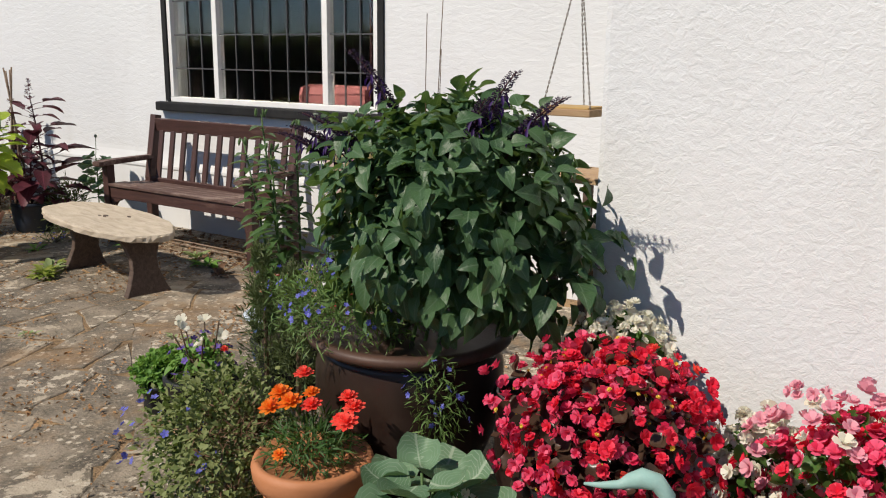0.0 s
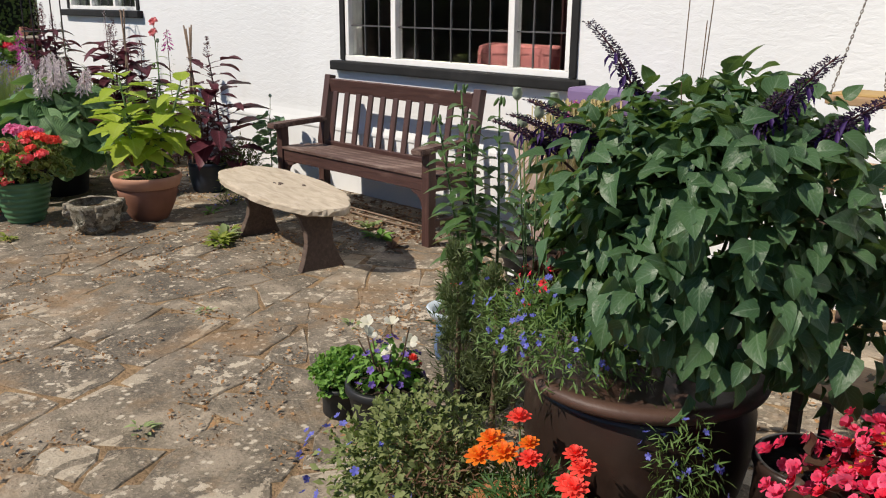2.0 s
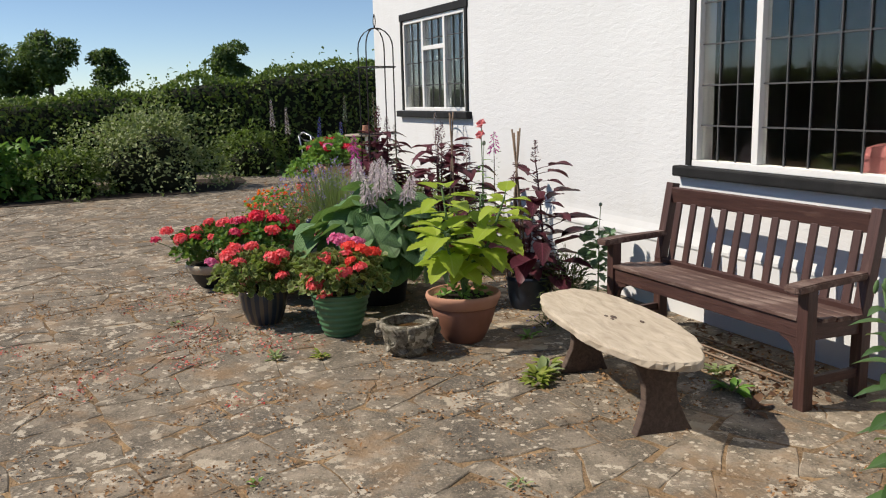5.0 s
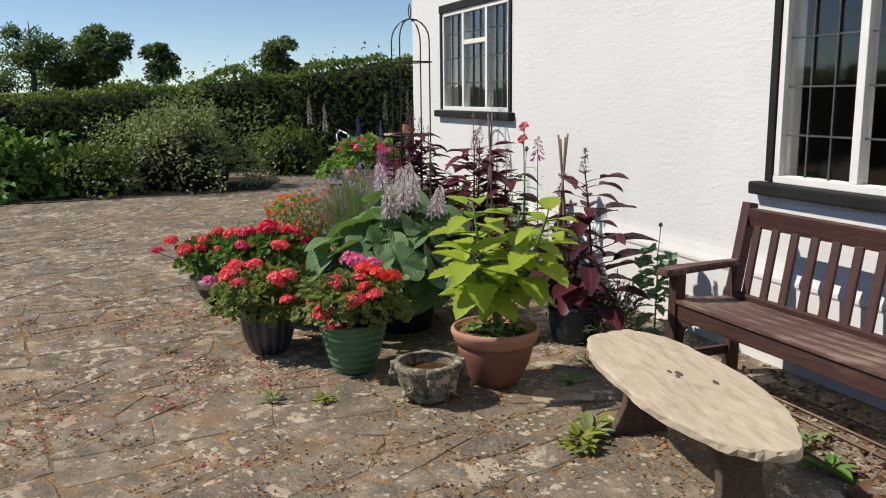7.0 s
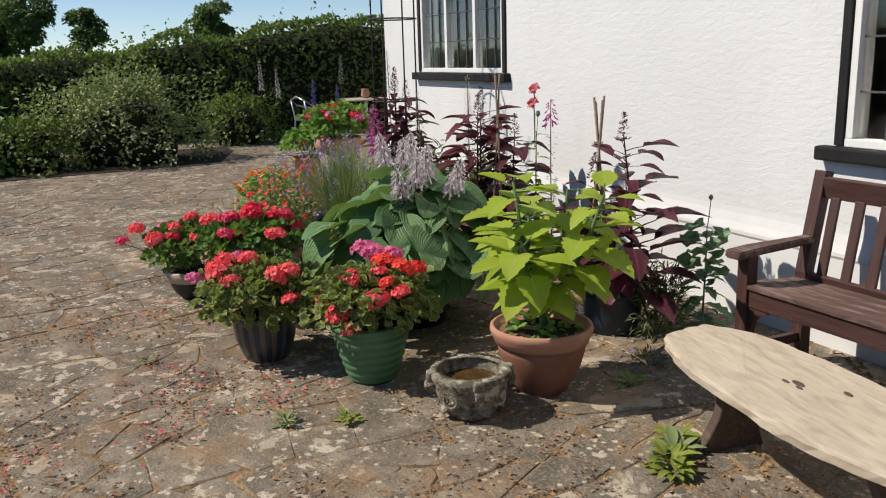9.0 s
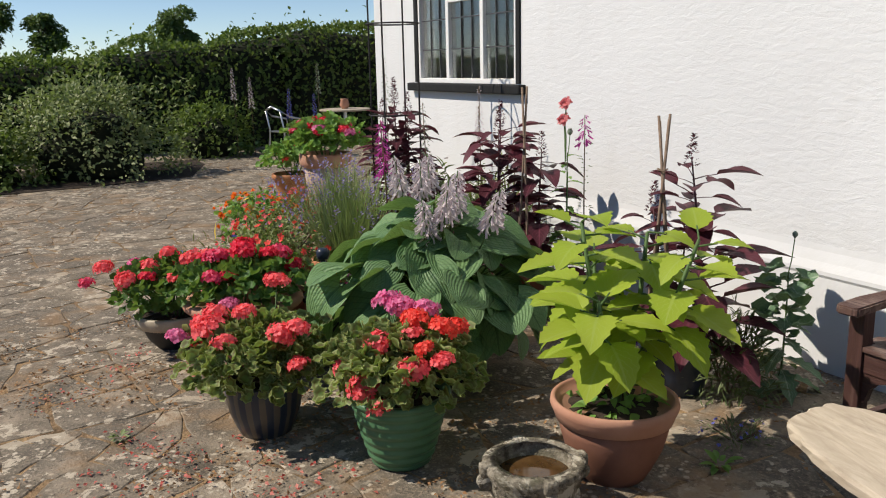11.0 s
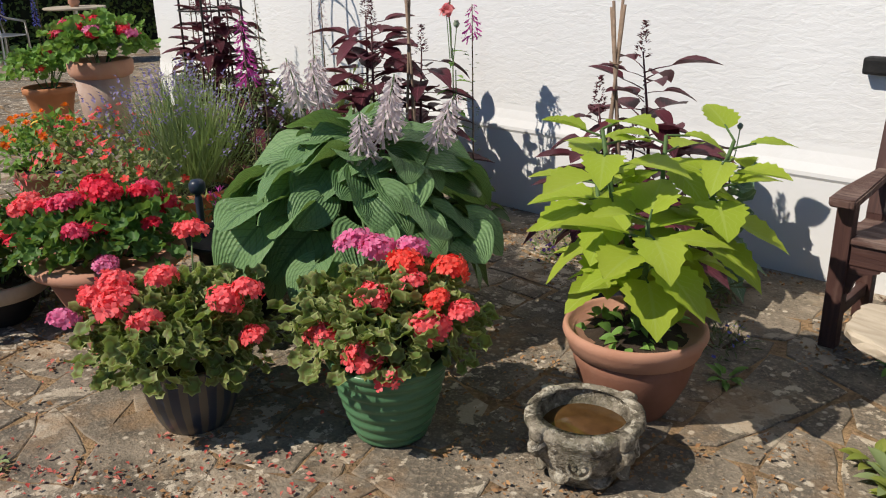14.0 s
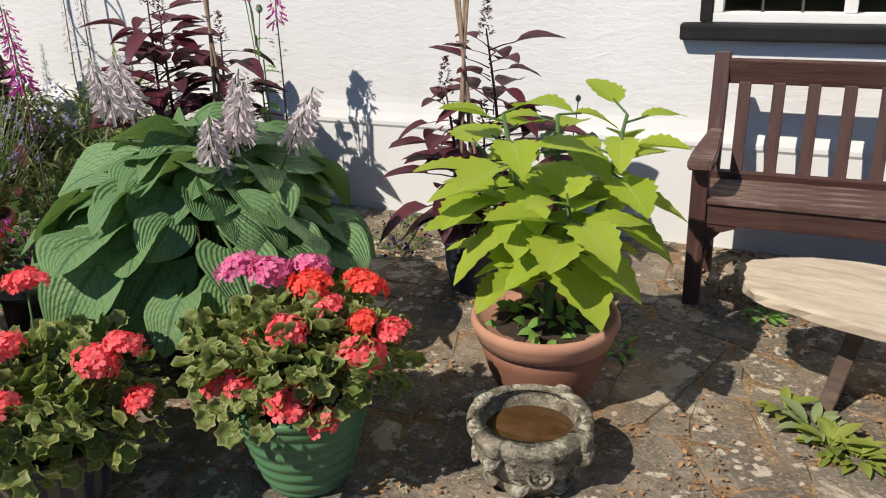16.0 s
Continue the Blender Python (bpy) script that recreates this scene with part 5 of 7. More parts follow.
part("seed_pod", lathe([(0.004, 0), (0.011, 0.008), (0.012, 0.018), (0.004, 0.028)], 12), P_LIMEFLOWER, e, "grey-green pod", True, Matrix.Translation((0.03, 0, 0.7)))


def low_bush(name, x, y, label, radii, n, tpl, size, leafmat, flowers=(), z=0.0, seed=1, category="plant", lumps=0.3, core=True, shell=0.35, wild=0.7, droop=0.0):
    e = thing(name, x, y, z, label, category)
    rng = np.random.default_rng(seed)
    Cloud().add(tpl, scatter(rng, n, (0, 0, radii[2] * 0.25), radii, size, -0.3, shell, droop, wild, lumps)).part("foliage", leafmat, e)
    if core:
        for i in range(7):
            a = rng.uniform(0, 6.28)
            Cloud().tube([(0.01 * math.cos(a), 0.01 * math.sin(a), 0), (radii[0] * 0.7 * math.cos(a), radii[1] * 0.7 * math.sin(a), radii[2] * 0.9)], 0.004, 5).part("stem", STALK_BROWN, e)
    for material, k, t, sz in flowers:
        mats = blooms(rng, k, (0, 0, radii[2] * 0.3), tuple(r * 1.1 for r in radii), sz, lumps=lumps)
        if sz[0] >= 0.025:
            singles("flower", t, mats, material, e)
        else:
            Cloud().add(t, mats).part("flowers", material, e)["kind"] = "stuff"
    return e


low_bush("rosemary_bush", -6.12, 3.36, "feathery dark green bush at the wall foot", (0.20, 0.17, 0.30), 1100, NARROW, (0.05, 0.09), L_CONIFER, seed=3)
low_bush("lobelia", -6.78, 3.42, "small deep blue lobelia by the wall", (0.13, 0.13, 0.13), 260, NARROW, (0.03, 0.06), L_LOBELIA, ((P_VIOLET, 70, FIVE, (0.016, 0.024)),), seed=4)
low_bush("lobelia", -5.75, 3.05, "sparse blue lobelia in the paving beside the pot", (0.12, 0.12, 0.06), 160, NARROW, (0.03, 0.06), L_CONIFER, ((P_BLUE, 20, FIVE, (0.014, 0.02)),), seed=44)


# ---- plants beyond the hosta ----
def tub(e, r0, r1, h, material, rim=0.02):
    pot(e, walls_of([(r0, 0), (r0 + 0.008, 0.008), (r0 + (r1 - r0) * 0.5, h * 0.5), (r1, h * 0.84), (r1 + rim, h * 0.86), (r1 + rim, h * 0.98), (r1 + rim - 0.006, h)], 0.015), material, None, None, h * 0.9, r1 - 0.012)


e = low_bush("potted_impatiens", -7.86, 1.80, "bushy plant with small scarlet flowers in a terracotta pot", (0.30, 0.28, 0.24), 900, SIMPLE, (0.025, 0.045), L_HEATH, ((P_SCARLET, 34, FIVE, (0.03, 0.045)),), 0, 51, "potted plant")
for o in e.children:
    o.location.z += 0.36
tub(e, 0.13, 0.19, 0.34, TERRA)
e = low_bush("potted_lavender", -8.30, 2.35, "green lavender spikes in a terracotta pot", (0.10, 0.10, 0.05), 30, NARROW, (0.05, 0.09), L_LAV, (), 0, 52, "potted plant", core=False)
for o in e.children:
    o.location.z += 0.3
rng = np.random.default_rng(52)
c, fl = Cloud(), Cloud()
for i in range(900):
    a, r = rng.uniform(0, 6.28), 0.44 * rng.random() ** 0.6
    d = np.array((math.cos(a), math.sin(a)))
    h = rng.uniform(0.32, 0.70) * (1 - 0.25 * r / 0.44)
    p0, p1 = np.append(d * r * 0.3 + rng.normal(size=2) * 0.05, 0.30), np.append(d * r + rng.normal(size=2) * 0.07, 0.30 + h)
    c.add(blade(0.012, 3, 0.1, -0.12, 0.4), frames_of([p0], [p1 - p0], [(-d[0], -d[1], 0.4)], np.linalg.norm(p1 - p0)))
    if i % 3 == 0:
        fl.add(SIMPLE, frames_of(np.repeat([p1], 3, 0) - [[0, 0, 0.02], [0, 0, 0.035], [0, 0, 0.05]], [(d[0], d[1], 1), (-d[1], d[0], 1), (d[1], -d[0], 1)], (0, 0, 1), 0.026))
c.part("foliage", L_LAV, e, "fine upright green stems"), fl.part("blossom", petal("lavender_bud", (0.20, 0.17, 0.36), (0.32, 0.27, 0.46)), e)
tub(e, 0.14, 0.20, 0.31, TERRA_ORANGE)
e = low_bush("grey_herb", -8.15, 1.50, "grey-green wispy herb with dry stems", (0.28, 0.26, 0.42), 900, NARROW, (0.04, 0.08), L_HEATH, ((P_BLUE, 8, FIVE, (0.03, 0.04)),), 0, 53)
e = low_bush("potted_impatiens", -8.75, 2.10, "loose mass of small salmon-red flowers in a pot", (0.36, 0.36, 0.26), 700, SIMPLE, (0.03, 0.05), L_HEATH, ((P_CORAL, 110, FIVE, (0.03, 0.045)),), 0, 54, "potted plant")
for o in e.children:
    o.location.z += 0.30
tub(e, 0.14, 0.2, 0.3, TERRA)
e = low_bush("potted_marigolds", -9.35, 2.05, "orange and yellow marigolds in a terracotta pot", (0.28, 0.28, 0.22), 600, SIMPLE, (0.04, 0.07), L_HERB, ((P_ORANGE, 40, DOUBLE, (0.04, 0.06)), (P_YELLOW, 14, NARROW, (0.1, 0.16))), 0, 55, "potted plant")
for o in e.children:
    o.location.z += 0.30
tub(e, 0.14, 0.2, 0.3, TERRA)
e = geranium(-10.93, 3.05, "red and pink geraniums in a large weathered terracotta pot", spread(18, 22, 0.30, 0.96, ("red", "pink", "red", "rose"), (1.0, 1.5), 0.1), (0, 0, 0.80), (0.35, 0.35, 0.18), 420, L_HERB, 56, (0.05, 0.09))
pot(e, walls_of([(0.13, 0), (0.14, 0.01), (0.18, 0.3), (0.20, 0.55)], 0.02), clay("salt_stained_terracotta", (0.34, 0.23, 0.18), (0.44, 0.33, 0.27), (0.5, 0.44, 0.38)), [(0.198, 0.55), (0.225, 0.565), (0.24, 0.6), (0.24, 0.66), (0.23, 0.68), (0.21, 0.675), (0.19, 0.6)], TERRA_RIM, 0.62, 0.19)
e = geranium(-12.0, 3.02, "green geranium with few red flowers in an orange terracotta pot", spread(19, 6, 0.26, 0.66, ("red", "scarlet"), (0.9, 1.2), 0.1), (0, 0, 0.52), (0.32, 0.32, 0.16), 300, L_HERB, 57, (0.05, 0.08))
tub(e, 0.14, 0.20, 0.38, TERRA_ORANGE)
e = low_bush("potted_fuchsia", -7.62, 2.16, "purple-flowered plant in a terracotta pot beside the hosta", (0.12, 0.12, 0.14), 160, SIMPLE, (0.03, 0.05), L_LILY, ((P_MAGENTA, 22, BELL, (0.025, 0.035)),), 0, 58, "potted plant")
for o in e.children:
    o.location.z += 0.26
tub(e, 0.10, 0.14, 0.26, TERRA_ORANGE)
low_bush("dry_herb", -8.25, 2.85, "sprawling yellow-green herb with dry seed stems", (0.36, 0.3, 0.34), 900, NARROW, (0.05, 0.11), L_HEATH, (), 0, 59)
low_bush("dry_herb", -7.55, 2.75, "sprawling yellow-green herb behind the hosta", (0.28, 0.24, 0.30), 700, NARROW, (0.05, 0.10), L_LAV, (), 0, 60)

# round trinket on a stake and an old trough beside the hosta
e = thing("garden_stake", -7.53, 1.97, 0, "small blue-grey ball finial on a short stake", "ornament")
part("ball", lathe([(0.004, 0.49), (0.028, 0.498), (0.034, 0.515), (0.034, 0.535), (0.024, 0.55), (0.004, 0.554)], 18), BLUEPOT, e, smooth=True)
part("stake", lathe([(0.012, 0.0), (0.014, 0.3), (0.016, 0.47), (0.01, 0.50)], 10), BLUEPOT, e, smooth=True)
e = thing("water_bowl", -7.36, 2.02, 0, "shallow dark bowl with a pale stone in it", "bowl")
part("bowl", lathe(walls_of([(0.13, 0.0), (0.14, 0.02), (0.15, 0.28), (0.21, 0.33), (0.212, 0.345)], 0.012, 0.27), 36), BLACKPLASTIC, e, smooth=True)
part("stone", lathe([(0.02, 0.27), (0.07, 0.285), (0.085, 0.31), (0.06, 0.345), (0.01, 0.355)], 14, lambda a, z: 1 + 0.15 * math.sin(3 * a)), CREAM, e, "pale rounded stone", True)


# ---- iron obelisk with its climber ----
def obelisk():
    e = thing("plant_obelisk", -9.24, 3.08, 0, "black iron garden obelisk with a domed top and rings", "obelisk")
    r, h = 0.19, 1.92
    for i in range(4):
        a = math.pi / 4 + math.pi / 2 * i
        pts = [(r * math.cos(a), r * math.sin(a), z) for z in (0, 0.6, 1.2, h)]
        pts += [(r * math.cos(t) * math.cos(a), r * math.cos(t) * math.sin(a), h + r * math.sin(t)) for t in (0.3, 0.6, 0.9, 1.2, 1.5)]
        Cloud().tube(pts, 0.007, 6).part("upright", IRON, e)
    for z in (0.45, 1.1, 1.74):
        Cloud().tube([(r * math.cos(t), r * math.sin(t), z) for t in np.linspace(0, 2 * math.pi, 33)], 0.006, 6).part("ring", IRON, e)
    for s in (-1, 1):
        Cloud().tube([(s * 0.035 * math.sin(t), 0, h + r + 0.13 * t / math.pi) for t in np.linspace(0, math.pi, 10)], 0.005, 6).part("finial", IRON, e)
    return e


obelisk()
e = thing("amaranth", -9.24, 3.08, 0, "dark red amaranth climbing inside the iron obelisk", "plant", "amaranths")
for i, (x, y, z) in enumerate(((0, 0, 1.2), (0.1, 0.05, 1.15), (-0.1, 0.04, 1.25), (0.02, -0.1, 1.1), (-0.05, 0.1, 1.0))):
    amaranth(e, x, y, 0.0, z, 44, 0.19, 70 + i)
low_bush("border_plants", -9.4, 3.45, "mixed green border plants along the wall", (0.55, 0.3, 0.5), 1500, LANCE, (0.06, 0.12), L_ROSE, ((P_MAUVE, 40, FIVE, (0.03, 0.05)),), 0, 61)
low_bush("border_plants", -8.6, 3.55, "grey seed-headed border plants along the wall", (0.45, 0.25, 0.55), 1200, NARROW, (0.06, 0.14), L_HEATH, (), 0, 62)


# ---- plants round the big brown pot ----
FLORET = blade(0.3, 3, 0.5, 0.4, 0.6)


def salvia():
    e = thing("potted_salvia", -1.575, 1.955, 0, "tall purple-flowered salvia in a big brown glazed pot", "potted plant")
    pot(e, walls_of([(0.17, 0), (0.18, 0.01), (0.23, 0.09), (0.275, 0.20), (0.298, 0.32), (0.296, 0.41), (0.282, 0.455), (0.278, 0.475)], 0.02), GLAZE,
        [(0.276, 0.47), (0.292, 0.475), (0.320, 0.492), (0.325, 0.508), (0.315, 0.52), (0.29, 0.52), (0.268, 0.497)], GLAZE_RIM, 0.47, 0.262, 56, label="big dark brown salt-glazed pot", rim_label="worn brown rolled rim")
    rng = np.random.default_rng(90)
    for i in range(16):
        a = rng.uniform(0, 6.28)
        q = rng.uniform(0.08, 0.34)
        Cloud().tube([(0.08 * math.cos(a), 0.08 * math.sin(a), 0.40), (0.10 + 0.6 * q * math.cos(a), 0.6 * q * math.sin(a), 0.8), (0.12 + q * math.cos(a), q * math.sin(a), 1.1)], [0.007, 0.005, 0.003], 5).part("stem", STALK, e)
    c = Cloud()
    c.add(HEART, scatter(rng, 2400, (0.165, 0.0, 0.86), (0.40, 0.35, 0.34), (0.034, 0.084), -0.85, 0.40, 0.75, 0.7, 0.35))
    c.add(HEART, scatter(rng, 620, (0.15, 0.0, 1.04), (0.36, 0.31, 0.20), (0.03, 0.07), -0.3, 0.45, 0.5, 0.7, 0.35))
    c.add(HEART, scatter(rng, 190, (-0.05, 0.03, 0.72), (0.16, 0.15, 0.20), (0.04, 0.075), -0.6, 0.4, 0.5, 0.4, 0.2))
    c.add(HEART, scatter(rng, 60, (0.48, 0.02, 0.72), (0.15, 0.12, 0.18), (0.06, 0.10), -0.6, 0.4, 0.6, 0.35))
    c.part("foliage", L_SALVIA, e, "heart-shaped dark green leaves")
    for tx, ty, tz, bx, by in ((-0.08, -0.08, 1.38, 0.02, 0.0), (0.40, -0.12, 1.33, 0.2, -0.02), (0.50, -0.08, 1.27, 0.26, 0.0), (0.33, -0.14, 1.26, 0.2, 0), (-0.20, -0.20, 1.16, -0.06, -0.1), (-0.30, -0.18, 1.13, -0.1, -0.1), (-0.12, -0.22, 1.2, 0, -0.1)):
        s2, k2 = Cloud(), Cloud()
        r2 = random.Random(int(tz * 1000))
        base, tip = Vector((bx, by, 0.95)), Vector((tx, ty, tz))
        nod = Vector((r2.uniform(0.4, 1.0) * (1 if tx > 0 else -1), r2.uniform(-0.5, 0.1), -0.25)) * 0.10
        curve = [base.lerp(tip, u) + nod * u ** 4 for u in np.linspace(0, 1, 12)]
        s2.tube(curve, [0.0045 - 0.00025 * i for i in range(12)], 5)

        def along(u):
            q = u * 11
            i = min(10, int(q))
            return curve[i].lerp(curve[i + 1], q - i)

        K = [tuple(along(0.52 + 0.48 * i / 90) + Vector((math.cos(2.4 * i), math.sin(2.4 * i), 0)) * 0.006) for i in range(90)]
        k2.add(BELL, frames_of(K, [(-math.sin(2.4 * i), math.cos(2.4 * i), 0.1) for i in range(90)], [(math.cos(2.4 * i), math.sin(2.4 * i), 0.3) for i in range(90)], [0.024 - 0.012 * i / 90 for i in range(90)]))
        k = 20
        P = [tuple(along(0.52 + 0.32 * i / k) + Vector((math.cos(2.4 * i), math.sin(2.4 * i), 0)) * 0.012) for i in range(k)]
        W = [(math.cos(2.4 * i), math.sin(2.4 * i), -0.75) for i in range(k)]
        s2 = s2.part("flower_stalk", STALK_PURPLE, e)
        k2.part("flower_spike", DARKCALYX, s2, "dark violet calyx spike"), singles("floret", FLORET, frames_of(P, W, (0, 0, 1), 0.034), P_VIOLET, s2, "deep violet tubular floret")
    for x, y, z in ((0.04, 0.02, 1.46), (0.13, -0.02, 1.56), (0.07, 0.05, 1.36)):
        Cloud().tube([(0.08, 0, 0.9), (x * 0.9, y, z - 0.25), (x, y, z)], 0.0013, 5).part("bare_stem", STALK_BROWN, e)
    lo = Cloud().add(NARROW, scatter(rng, 2800, (-0.12, -0.19, 0.57), (0.25, 0.17, 0.16), (0.02, 0.045), -0.4, 0.2, 0.1, 0.8, 0.3))
    lo.add(NARROW, scatter(rng, 420, (0.27, -0.22, 0.40), (0.10, 0.06, 0.15), (0.02, 0.04), -1, 0.2, 0.4, 0.7, 0.2))
    lo.part("lobelia_foliage", L_LOBELIA, e, "fine trailing lobelia foliage")
    bl = Cloud().add(FIVE, blooms(rng, 105, (-0.12, -0.19, 0.57), (0.26, 0.18, 0.17), (0.012, 0.020), -0.1, 0.8, 0.3))
    bl.add(FIVE, blooms(rng, 26, (0.27, -0.235, 0.38), (0.11, 0.05, 0.16), (0.016, 0.022), -1))
    bl.part("lobelia_blossom", P_BLUE, e, "small blue lobelia flowers")["kind"] = "stuff"
    return e


salvia()


def marigold():
    e = thing("potted_marigolds", -1.55, 1.50, 0, "orange french marigolds in an orange terracotta pot", "potted plant")
    pot(e, walls_of([(0.105, 0), (0.112, 0.008), (0.13, 0.10), (0.145, 0.2)], 0.014), TERRA_ORANGE, [(0.142, 0.19), (0.158, 0.195), (0.166, 0.215), (0.170, 0.245), (0.164, 0.262), (0.15, 0.265), (0.138, 0.245)], TERRA_ORANGE, 0.225, 0.138, label="orange terracotta pot", rim_label="thick rolled terracotta rim")
    rng = np.random.default_rng(95)
    Cloud().add(NARROW, scatter(rng, 900, (0, 0, 0.28), (0.13, 0.13, 0.10), (0.03, 0.05), -0.3, 0.2, 0.1, 0.7, 0.2)).part("foliage", L_MARI, e, "fine divided marigold leaves")
    for i, (dx, dy, z, s, m) in enumerate(((-0.10, -0.02, 0.42, 1.1, P_ORANGE), (-0.08, 0.05, 0.46, 1.0, P_SCARLET), (-0.05, -0.03, 0.41, 1.15, P_ORANGE), (-0.02, 0.02, 0.43, 0.8, P_ORANGE), (-0.11, -0.05, 0.385, 1.1, P_ORANGE), (0.0, 0.0, 0.405, 1.0, P_SCARLET),
                                           (0.08, 0.06, 0.43, 0.9, P_SCARLET), (0.11, 0.05, 0.41, 1.05, P_SCARLET), (0.13, 0.0, 0.39, 1.1, P_SCARLET), (0.10, 0.01, 0.385, 0.95, P_SCARLET), (0.01, -0.13, 0.315, 0.65, P_ORANGE))):
        st = Cloud().tube([(dx * 0.4, dy * 0.4, 0.24), (dx, dy, z)], 0.0025, 5).part("flower_stalk", STALK, e)
        f = Cloud().add(flower(9, 0.5, 0.3, 3), frames_of([(dx, dy, z)], [(1, 0.3, 0.1)], [(dx, dy - 0.1, 0.35)], 0.066 * s))
        f.part("flower_head", m, st, "frilly orange marigold flower")
    return e


marigold()


FOUR2 = flower(4, 1.2, 0.45, 2)


def begonia(x, y, z, label, radii, leafmat, kinds, n, seed, potmat, potr, poth):
    e = thing("potted_begonia", x, y, 0, label, "potted plant", "begonias by the wall")
    rng = np.random.default_rng(seed)
    Cloud().add(ROUND, scatter(rng, n, (0, 0, z), tuple(r * 0.94 for r in radii), (0.026, 0.048), -0.6, 0.3, 0.2, 0.6, 0.2)).part("foliage", leafmat, e, "glossy rounded begonia leaves")
    for material, k, size, off in kinds:
        size = (size[0] * 0.88, size[1] * 0.88)
        mats = blooms(rng, int(k * 1.3), (off[0], off[1], z + off[2]), tuple(r * off[3] for r in radii), size, -0.6, 0.85, 0.15, 0.6)
        more = blooms(rng, int(k * 0.9), (off[0], off[1], z + off[2]), tuple(r * off[3] for r in radii), size, -0.6, 0.72, 0.15, 0.8)
        Cloud().add(FOUR2, more).part("inner_blossom", material, e)["kind"] = "stuff"
        singles("flower" if size[0] > 0.02 else "stamen", FOUR2, mats, material, e)
    for i in range(8):
        a = rng.uniform(0, 6.28)
        Cloud().tube([(0.03 * math.cos(a), 0.03 * math.sin(a), poth * 0.9), (radii[0] * 0.7 * math.cos(a), radii[1] * 0.7 * math.sin(a), z + radii[2] * 0.5)], 0.005, 5).part("stem", STALK_PURPLE, e)
    tub(e, potr * 0.75, potr, poth, potmat)
    return e


begonia(-0.80, 1.74, 0.45, "mound of red begonias with bronze leaves by the wall", (0.27, 0.24, 0.22), L_BEGONIA,
        ((P_ROSE, 150, (0.030, 0.046), (-0.03, 0, 0, 1.0)), (P_SCARLET, 12, (0.03, 0.046), (0.04, 0.03, 0, 1.0)), (P_RED, 130, (0.028, 0.046), (0.03, 0, 0, 1.0)), (P_YELLOW, 40, (0.010, 0.016), (0, 0, 0.0, 1.03))), 420, 100, BLACKPLASTIC, 0.18, 0.36)
begonia(-0.90, 2.03, 0.52, "cream-white begonia against the white wall", (0.14, 0.10, 0.14), L_BEGONIA2, ((P_WHITE, 110, (0.027, 0.042), (0, 0, 0.02, 1.05)),), 120, 101, BLACKPLASTIC, 0.09, 0.42)
e = thing("glazed_pot", -1.13, 1.99, 0, "dark brown glazed pot of bare soil behind the begonias", "pot")
pot(e, walls_of([(0.09, 0), (0.095, 0.01), (0.115, 0.12), (0.122, 0.26), (0.118, 0.36), (0.128, 0.385), (0.126, 0.40)], 0.014), GLAZE, None, None, 0.37, 0.108)
begonia(-0.48, 1.93, 0.36, "white begonia beside the red ones", (0.10, 0.10, 0.14), L_BEGONIA2, ((P_WHITE, 70, (0.03, 0.046), (0, 0, 0.02, 1.05)),), 110, 102, TERRA, 0.12, 0.3)
begonia(-0.22, 1.88, 0.40, "mixed pink and red begonias by the white wall", (0.24, 0.20, 0.20), L_BEGONIA2, ((P_ROSE, 120, (0.034, 0.055), (0, 0, 0, 1.0)), (P_RED, 60, (0.034, 0.052), (0.03, 0, 0, 1.0)), (petal("pale_pink_petal", (0.75, 0.28, 0.36), (0.8, 0.42, 0.48)), 34, (0.036, 0.054), (-0.06, 0, 0.06, 0.95)), (P_WHITE, 12, (0.04, 0.06), (-0.1, -0.03, 0, 1.0))), 260, 103, TERRA, 0.18, 0.32)
begonia(-1.00, 1.42, 0.27, "small cream-white begonia low in front", (0.07, 0.07, 0.08), L_BEGONIA2, ((P_WHITE, 14, (0.035, 0.05), (0, 0, 0, 1.0)),), 40, 104, TERRA, 0.08, 0.2)


def cabbage_plant():
    e = thing("potted_glaucous_plant", -1.10, 1.42, 0, "low plant with round pale blue-green veined leaves in a small pot", "potted plant")
    tub(e, 0.10, 0.14, 0.24, TERRA)
    rng = random.Random(7)
    me = [Cloud().add(round_leaf(16, 0.015, c, False), [np.eye(4)]).mesh("round_leaf") for c in (0.16, 0.3)]
    for m in me:
        m.materials.append(L_CABBAGE)
    st = Cloud()
    for i in range(15):
        a = 2.4 * i
        d = Vector((math.cos(a), math.sin(a), 0))
        r = 0.03 + 0.09 * i / 15
        p = d * r + Vector((0, 0, 0.37 - 0.09 * i / 15 + rng.uniform(-0.02, 0.02)))
        m = frames_of([p], [(d.x, d.y, 0.5 - 0.06 * i)], [(d.x * 0.5, d.y * 0.5 - 0.1, 1)], rng.uniform(0.10, 0.15))[0]
        link("leaf", me[i % 2], None, e, one(m))
        st.tube([(0, 0, 0.2), tuple(p)], 0.004, 5)
    st.part("stem", STALK, e)
    return e


cabbage_plant()


